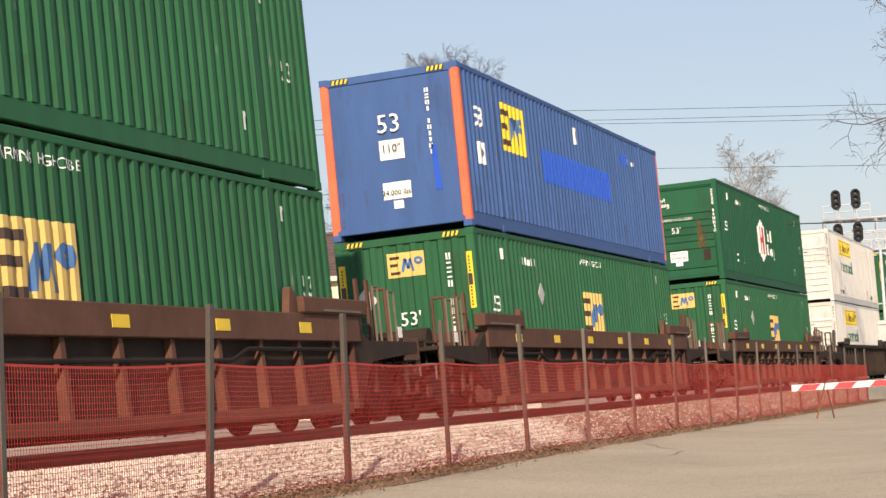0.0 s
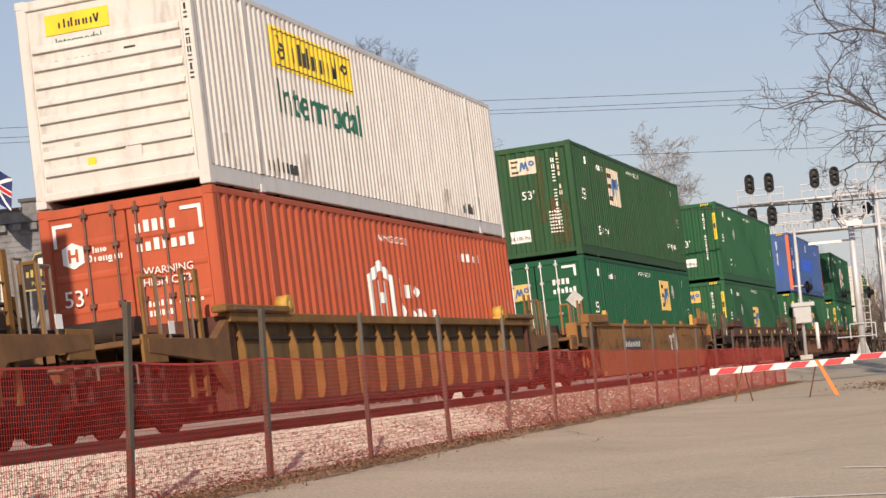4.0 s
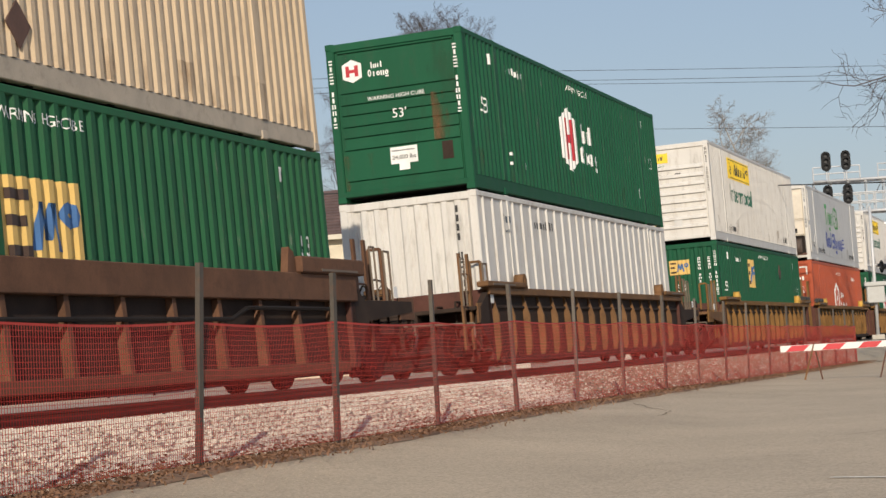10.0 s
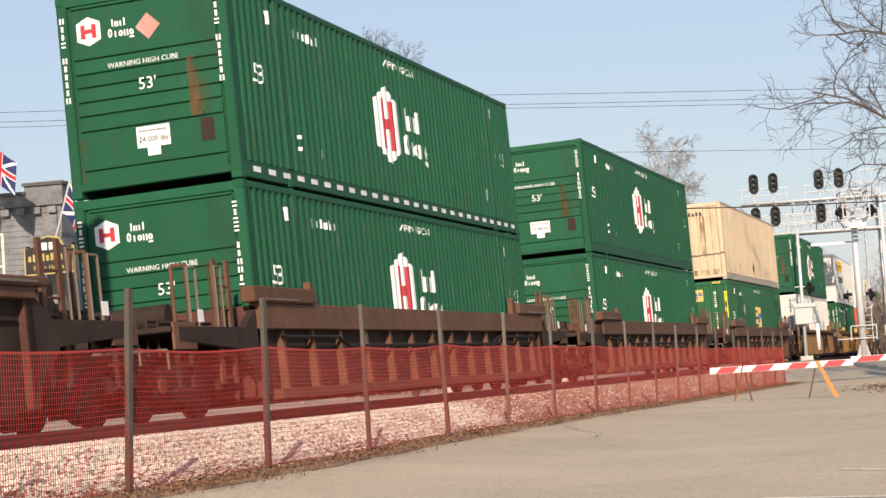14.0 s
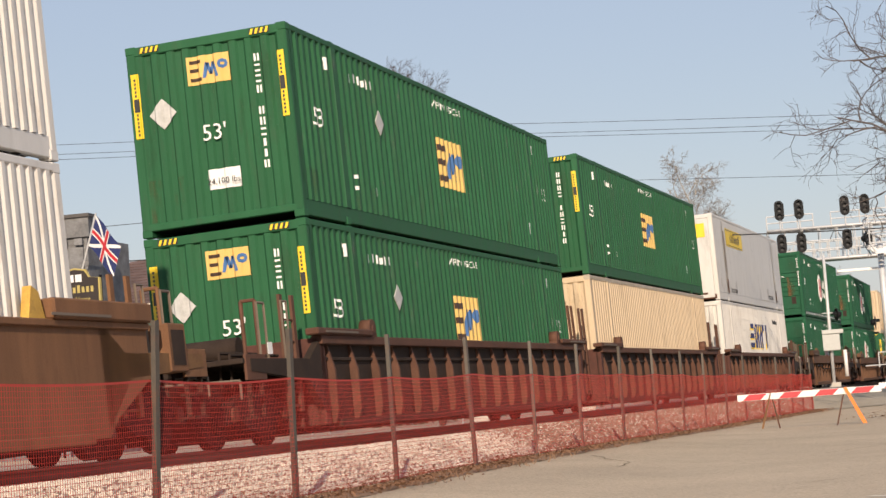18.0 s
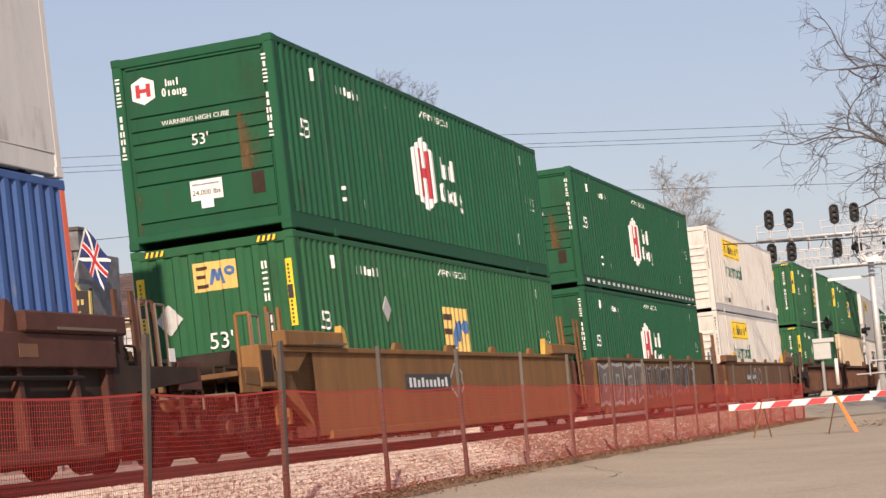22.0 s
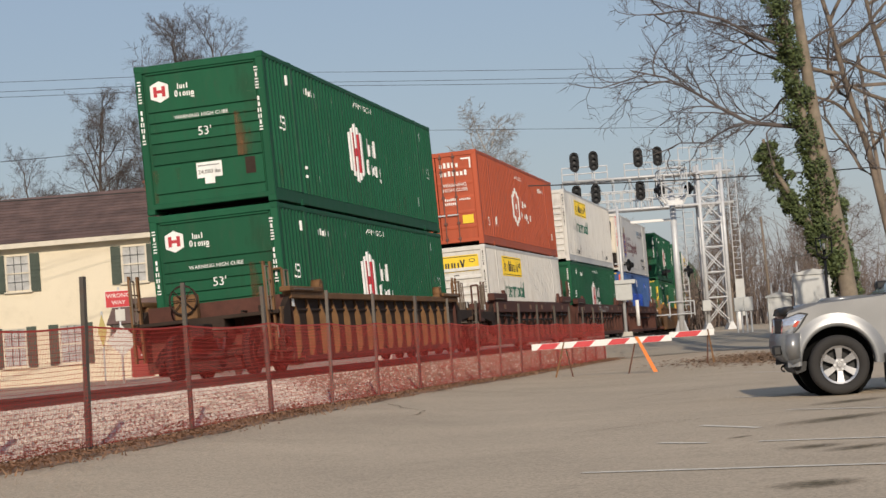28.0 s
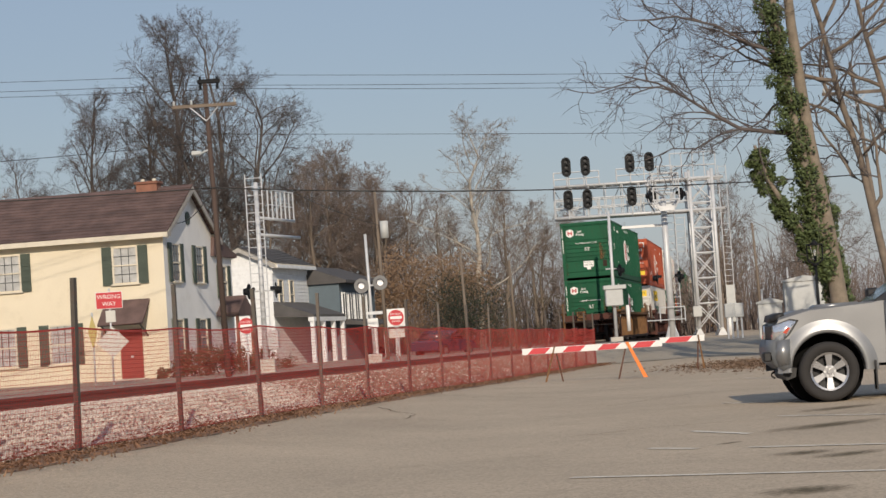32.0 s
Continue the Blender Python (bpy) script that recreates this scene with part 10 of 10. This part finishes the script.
def pickup():
    """x ahead, y left; the left side faces the filmer."""
    t = thing("pickup_truck", pose(5.00, 26.62, 0.150, 0, 0, 180 - 4), "silver pickup truck parked side on", "pickup truck")
    HWID = 0.92
    R = 0.39                                # wheel radius; the front wheel is under the origin
    # lower body side with wheel cut-outs, drawn out across the width
    rear = arch(-3.25, 0.42, 0.46, 165, 15)
    front = arch(0.0, 0.42, 0.48, 168, 10)
    out = [(0.74, 0.50), (0.76, 0.72), (0.74, 1.00), (0.68, 1.10), (0.2, 1.20), (-0.62, 1.25), (-0.72, 1.27), (-4.25, 1.27), (-4.30, 1.20), (-4.32, 0.62), (-3.75, 0.52)] + rear + [(-2.72, 0.46), (-0.52, 0.46)] + front + [(0.52, 0.50)]
    bm = bmesh.new()
    prism(bm, out, "y", -HWID + 0.05, HWID - 0.05)
    part("body", bm, SILVER, t)
    # bonnet, rounded
    bm = bmesh.new()
    pts = [(0.72, 1.02), (0.66, 1.13), (0.30, 1.215), (-0.66, 1.275), (-0.66, 1.1), (0.72, 0.9)]
    prism(bm, pts, "y", -0.80, 0.80)
    rounded(bm, 0.05)
    part("bonnet", bm, SILVER, t)
    bm = bmesh.new()
    prism(bm, [(0.10, 1.22), (0.02, 1.275), (-0.5, 1.285), (-0.55, 1.25)], "y", -0.34, 0.34)
    rounded(bm, 0.02, 2)
    part("bonnet_scoop", bm, SILVER, t)
    bm = bmesh.new()
    prism(bm, [(0.76, 1.08), (0.72, 1.17), (0.55, 1.20), (0.53, 1.15)], "y", -0.72, 0.72)
    rounded(bm, 0.012, 2)
    part("bug_deflector", bm, BLACK, t)
    for sy in (-1, 1):
        # flared wings over the wheels
        for cx, rr in ((0.0, 0.48), (-3.25, 0.46)):
            vs, fs = [], []
            n = 22
            ring = [(rr + 0.18, HWID - 0.053), (rr + 0.12, HWID - 0.034), (rr + 0.05, HWID - 0.010), (rr + 0.01, HWID - 0.006), (rr - 0.005, HWID - 0.02), (rr - 0.01, HWID - 0.15)]
            for k in range(n + 1):
                a = radians(-2 + 186 * k / n)
                for r_, y_ in ring:
                    vs.append((cx + r_ * math.cos(a), sy * y_, 0.42 + r_ * math.sin(a)))
                if k:
                    m_ = len(ring)
                    fs += [((k - 1) * m_ + j, k * m_ + j, k * m_ + j + 1, (k - 1) * m_ + j + 1) for j in range(m_ - 1)]
            part("wing_flare", raw("wing_flare", vs, fs, SILVER, True), None, t)
            # black plug paints the darkness behind the wheel
            bm = bmesh.new()
            tube(bm, (cx, sy * (HWID - 0.6), 0.42), (cx, sy * (HWID - 0.36), 0.42), 0.50, n=26)
            part("wheel_well", bm, WELL, t)
            road_wheel(t, cx, sy * (HWID - 0.055), R, sy)
        # headlight wraps round the corner
        bm = bmesh.new()
        prism(bm, [(0.79, 0.84), (0.77, 1.03), (0.48, 1.09), (0.38, 1.07), (0.50, 0.92), (0.62, 0.84)], "y", *sorted((sy * 0.50, sy * (HWID - 0.035))))
        rounded(bm, 0.015, 2)
        edge = bmesh.new()
        prism(edge, [(0.775, 0.83), (0.755, 1.045), (0.46, 1.11), (0.34, 1.085), (0.47, 0.91), (0.60, 0.83)], "y", *sorted((sy * 0.46, sy * (HWID - 0.044))))
        part("headlight_bezel", edge, BLACK, t)
        hl = part("headlight", bm, HEADLIGHT, t, "clear glass headlight")
        bm = bmesh.new()
        prism(bm, [(0.52, 0.915), (0.56, 0.93), (0.50, 1.0), (0.46, 0.99)], "y", *sorted((sy * (HWID - 0.04), sy * (HWID - 0.026))))
        part("indicator", bm, AMBER, hl, "amber corner lamp")
        # doors, seams and sills
        bm = bmesh.new()
        prism(bm, [(-0.78, 0.52), (-0.78, 1.26), (-1.85, 1.26), (-1.85, 0.52)], "y", *sorted((sy * (HWID - 0.055), sy * (HWID + 0.004))))
        rounded(bm, 0.012, 2)
        d = part("door", bm, SILVER, t)
        bm = bmesh.new()
        box(bm, -1.75, -1.55, *sorted((sy * (HWID), sy * (HWID + 0.04))), 1.08, 1.12, 0.01)
        part("door_handle", bm, SILVER, d)
        bm = bmesh.new()
        tube(bm, (-0.75, sy * (HWID + 0.04), 0.42), (-2.6, sy * (HWID + 0.04), 0.42), 0.045, n=10)
        part("side_step", bm, BLACK, t)
        bm = bmesh.new()
        box(bm, -0.62, -0.60, *sorted((sy * (HWID - 0.2), sy * (HWID + 0.02))), 0.12, 0.50)
        part("mud_flap", bm, BLACK, t)
        bm = bmesh.new()
        box(bm, -1.0, -0.82, *sorted((sy * (HWID + 0.02), sy * (HWID + 0.22))), 1.30, 1.47, 0.03)
        part("wing_mirror", bm, BLACK, t)
    # front bumper, grille, tow hook
    bm = bmesh.new()
    prism(bm, [(0.50, 0.47), (0.66, 0.44), (0.80, 0.53), (0.86, 0.64), (0.86, 0.74), (0.80, 0.84), (0.50, 0.84), (0.50, 0.62)], "y", -HWID + 0.0, HWID - 0.0)
    rounded(bm, 0.06, 3)
    b = part("front_bumper", bm, BUMPER, t, "dark grey front bumper")
    for sy in (-1, 1):
        bm = bmesh.new()
        prism(bm, [(0.50, 0.52), (0.64, 0.50), (0.68, 0.62), (0.66, 0.83), (0.48, 0.845)], "y", *sorted((sy * (HWID - 0.04), sy * (HWID + 0.02))))
        rounded(bm, 0.02, 2)
        part("bumper_corner", bm, SILVER, b)
        if sy < 0:
            continue
        bm = bmesh.new()
        box(bm, 0.72, 0.83, *sorted((sy * (HWID - 0.32), sy * (HWID - 0.07))), 0.56, 0.69, 0.02)
        part("fog_lamp", bm, BLACK, b)
    bm = bmesh.new()
    box(bm, 0.72, 0.775, -0.5, 0.5, 0.84, 1.04, 0.02)
    part("grille", bm, BLACK, t)
    bm = bmesh.new()
    prism(bm, [(0.58, 0.30), (0.66, 0.38), (0.58, 0.46), (0.40, 0.46), (0.42, 0.34)], "y", -0.6, 0.78)
    part("skid_plate", bm, BLACK, t)
    bm = bmesh.new()
    prev = None
    for k in range(7):
        a = k * math.pi / 6
        q = Vector((0.78 + 0.07 * math.sin(a), 0.6, 0.38 + 0.04 * math.cos(a)))
        if prev is not None:
            tube(bm, prev, q, 0.014, n=6)
        prev = q
    part("tow_hook", bm, DARK, t)
    # cab
    bm = bmesh.new()
    prism(bm, [(-0.68, 1.26), (-1.40, 1.74), (-2.35, 1.76), (-2.62, 1.27)], "y", -0.76, 0.76)
    rounded(bm, 0.05, 2)
    part("cab_roof", bm, SILVER, t)
    for sy in (-1, 1):
        bm = bmesh.new()
        prism(bm, [(-0.92, 1.29), (-1.46, 1.67), (-2.28, 1.68), (-2.45, 1.29)], "y", *sorted((sy * 0.755, sy * 0.775)))
        part("side_window", bm, CAR_GLASS, t)
    bm = bmesh.new()
    vs = [bm.verts.new(p) for p in ((-0.69, -0.68, 1.29), (-0.69, 0.68, 1.29), (-1.37, 0.62, 1.73), (-1.37, -0.62, 1.73))]
    bm.faces.new(vs)
    part("windscreen", bm, CAR_GLASS, t)
    bm = bmesh.new()
    box(bm, -4.2, -2.75, -0.75, 0.75, 0.9, 1.30)
    part("load_bed", bm, BLACK, t)
    # short front overhang
    for ob in t.children:
        if ob.name.split(".")[0] not in ("wheel", "wing_flare", "wheel_well"):
            for v in ob.data.vertices:
                if v.co.x > 0.45:
                    v.co.x = 0.45 + (v.co.x - 0.45) * 0.68


pickup()


def small_car(m, paint, label):
    c = thing("parked_car", m, label, "car", "parked cars")
    bm = bmesh.new()
    out = [(2.1, 0.35), (2.15, 0.6), (1.95, 0.78), (0.95, 0.92), (-1.7, 0.95), (-2.1, 0.85), (-2.15, 0.4)] + arch(-1.3, 0.32, 0.36, 170, 10) + [(-0.9, 0.28), (0.9, 0.28)] + arch(1.3, 0.32, 0.36, 170, 10)
    prism(bm, out, "y", -0.85, 0.85)
    part("body", bm, paint, c)
    bm = bmesh.new()
    prism(bm, [(1.0, 0.9), (0.35, 1.40), (-1.0, 1.42), (-1.75, 0.94)], "y", -0.68, 0.68)
    rounded(bm, 0.06, 2)
    part("cabin", bm, CAR_GLASS, c)
    bm = bmesh.new()
    prism(bm, [(0.4, 1.38), (0.3, 1.45), (-0.95, 1.46), (-1.05, 1.39)], "y", -0.66, 0.66)
    part("roof", bm, paint, c)
    for x in (-1.3, 1.3):
        for y in (-0.78, 0.78):
            bm = bmesh.new()
            tube(bm, (x, y - 0.1, 0.32), (x, y + 0.1, 0.32), 0.32, n=18)
            w = part("wheel", bm, TYRE, c)
            bm = bmesh.new()
            e = 0.105 if y > 0 else -0.105
            tube(bm, (x, y + e * 0.9, 0.32), (x, y + e, 0.32), 0.2, n=14)
            part("hubcap", bm, ALLOY, w)
    for y in (-0.6, 0.6):
        bm = bmesh.new()
        box(bm, 2.02, 2.12, y - 0.18, y + 0.18, 0.6, 0.74, 0.02)
        part("headlight", bm, HEADLIGHT, c)


small_car(pose(-6.1, 118.0, 0.45, 0, 0, 40), MAROON, "dark maroon car parked beyond the railway")
small_car(pose(-0.3, 108.0, 0.45, 0, 0, 60), NAVY_PAINT, "dark blue car parked beyond the railway")


# ---------------------------------------------------------------- wear on the lot
def stain_material():
    m = mat("dark oil stain", (0.11, 0.095, 0.06), 0.95, spec=0.02, vary=0.3, scale=2, grain=30)
    n, lk = m.node_tree.nodes, m.node_tree.links
    co = n.new("ShaderNodeTexCoord")
    gr = n.new("ShaderNodeTexGradient")
    gr.gradient_type = "SPHERICAL"
    lk.new(co.outputs["Object"], gr.inputs["Vector"])
    no = n.new("ShaderNodeTexNoise")
    no.inputs["Scale"].default_value, no.inputs["Detail"].default_value = 7.0, 8
    lk.new(co.outputs["Object"], no.inputs["Vector"])
    mul = n.new("ShaderNodeMath")
    mul.operation = "MULTIPLY"
    lk.new(gr.outputs["Fac"], mul.inputs[0])
    lk.new(no.outputs["Fac"], mul.inputs[1])
    mr = n.new("ShaderNodeMapRange")
    mr.inputs["From Min"].default_value, mr.inputs["From Max"].default_value, mr.inputs["To Max"].default_value = 0.16, 0.45, 0.6
    lk.new(mul.outputs[0], mr.inputs["Value"])
    lk.new(mr.outputs["Result"], n["Principled BSDF"].inputs["Alpha"])
    return m


OIL = stain_material()
bm = bmesh.new()
bm.faces.new([bm.verts.new((math.cos(k * math.pi / 12), math.sin(k * math.pi / 12), 0)) for k in range(24)])
STAIN_DISC = mesh_of("oil_stain", bm, OIL)
for x, y, rx_, ry_, rz in ((3.84, 20.27, 0.5, 1.6, -48), (2.87, 16.31, 0.35, 0.5, -50), (3.16, 15.85, 0.3, 0.7, -50), (2.25, 12.75, 0.45, 0.6, -50), (4.68, 23.86, 0.45, 1.2, -48),
                           (2.54, 18.28, 0.12, 0.35, -40)):
    ob = solid("oil_stain", STAIN_DISC, None, "dark irregular oil stain on worn asphalt", "stain", "stains on the lot", "structure")
    ob.matrix_basis = pose(x, y, ground_z(x, y) + 0.005, 0, 0, rz) @ Matrix.Diagonal((rx_, ry_, 1, 1))

# thin dark cracks
CRACK = mat("dark crack filling", (0.20, 0.165, 0.12), 0.95, spec=0.02, vary=0.3)
rc = random.Random(31)
for x, y, a, ln in ((1.6, 43.0, 0.15, 4.0), (-1.5, 26.0, 1.2, 5.0), (1.0, 21.0, 0.5, 4.0), (2.2, 29.0, 1.0, 5.0), (-0.5, 33.0, 0.9, 6.0), (3.4, 33.0, 0.2, 3.5)):
    bm = bmesh.new()
    row = []
    n = int(ln / 0.18)
    for k in range(n + 1):
        a += rc.gauss(0, 0.16)
        x, y = x + 0.18 * math.cos(a), y + 0.18 * math.sin(a)
        w = 0.006 + 0.006 * rc.random()
        row.append([bm.verts.new((x - w * math.sin(a), y + w * math.cos(a), ground_z(x, y) + 0.007)), bm.verts.new((x + w * math.sin(a), y - w * math.cos(a), ground_z(x, y) + 0.007))])
    for (p, q), (r_, s_) in zip(row, row[1:]):
        bm.faces.new((p, r_, s_, q))
    solid("crack", bm, CRACK, "thin dark crack in the worn asphalt", "crack", "cracks in the lot", "structure")


def litter():
    """Brown dead leaves and dirt drifted at the edge of the lot."""
    r = random.Random(12)
    vs, fs = [], []
    for k in range(5200):
        u, v = r.gauss(0, 0.5), r.gauss(0, 0.42)
        x, y = 8.2 + u * 2.2 + v * 0.6, 51.5 + v * 7.5
        z = ground_z(x, y) + 0.01 + 0.02 * r.random()
        a, s_ = r.uniform(0, 6.28), r.uniform(0.03, 0.075)
        o = len(vs)
        for j in range(4):
            vs.append((x + s_ * math.cos(a + j * 1.57) * (1 if j % 2 else 0.6), y + s_ * math.sin(a + j * 1.57) * (1 if j % 2 else 0.6), z + r.uniform(-0.01, 0.025)))
        fs.append((o, o + 1, o + 2, o + 3))
    return raw("leaf_litter", vs, fs, BUSH_LEAF)


solid("leaf_litter", litter(), None, "drift of brown dead leaves on the asphalt", "leaf litter", kind="stuff")


def grit():
    """Coarse stone chips of the worn asphalt surface, in the near part of the lot."""
    r = np.random.RandomState(17)
    n = 90000
    y = 8.5 + 38 * r.rand(n) ** 1.15
    x = -0.35 * y + 0.62 * y * r.rand(n)
    h = TRACK_PSI
    off = (x - TRACK_X) * math.cos(h) - (y - TRACK_Y) * math.sin(h)
    keep = off > 4.25
    x, y = x[keep], y[keep]
    n = len(x)
    size = r.uniform(0.004, 0.0095, n) * (0.75 + y / 40)
    a = r.uniform(0, 6.283, n)
    s_, o_ = (x - TRACK_X) * math.sin(h) + (y - TRACK_Y) * math.cos(h), off[keep]
    verge = np.clip(0.315 - 0.0052 * s_, 0.10, 0.37)
    t = np.clip((o_ - 3.6) / 3.4, 0, 1)
    z = verge + (0.14 - verge) * t * t * (3 - 2 * t)
    vs = np.zeros((n, 5, 3))
    for j in range(4):
        vs[:, j, 0] = x + size * np.cos(a + j * 1.5708) * r.uniform(0.6, 1.2, n)
        vs[:, j, 1] = y + size * np.sin(a + j * 1.5708) * r.uniform(0.6, 1.2, n)
        vs[:, j, 2] = z - 0.002
    vs[:, 4] = np.stack([x, y, z + size * 0.18], 1)
    tri = np.array([(0, 1, 4), (1, 2, 4), (2, 3, 4), (3, 0, 4)])
    fs = (np.arange(n)[:, None, None] * 5 + tri).reshape(-1, 3)
    me = bpy.data.meshes.new("asphalt_grit")
    me.from_pydata(vs.reshape(-1, 3).tolist(), [], fs.tolist())
    me.materials.append(GRIT)
    return me


GRIT = mat("asphalt stone chips", (0.47, 0.385, 0.285), 0.9, vary=0.1, spec=0.1)
_n = GRIT.node_tree.nodes
_g = _n.new("ShaderNodeNewGeometry")
_m = _n.new("ShaderNodeMapRange")
_m.inputs["To Min"].default_value, _m.inputs["To Max"].default_value = 0.62, 1.18
GRIT.node_tree.links.new(_g.outputs["Random Per Island"], _m.inputs["Value"])
_x = _n.new("ShaderNodeMixRGB")
_x.blend_type, _x.inputs["Fac"].default_value = "MULTIPLY", 1.0
GRIT.node_tree.links.new(_n["Principled BSDF"].inputs["Base Color"].links[0].from_socket, _x.inputs["Color1"])
GRIT.node_tree.links.new(_m.outputs["Result"], _x.inputs["Color2"])
GRIT.node_tree.links.new(_x.outputs["Color"], _n["Principled BSDF"].inputs["Base Color"])
solid("asphalt_grit", grit(), None, "coarse tan and grey stone chips of the asphalt", "grit", kind="stuff")


motions()
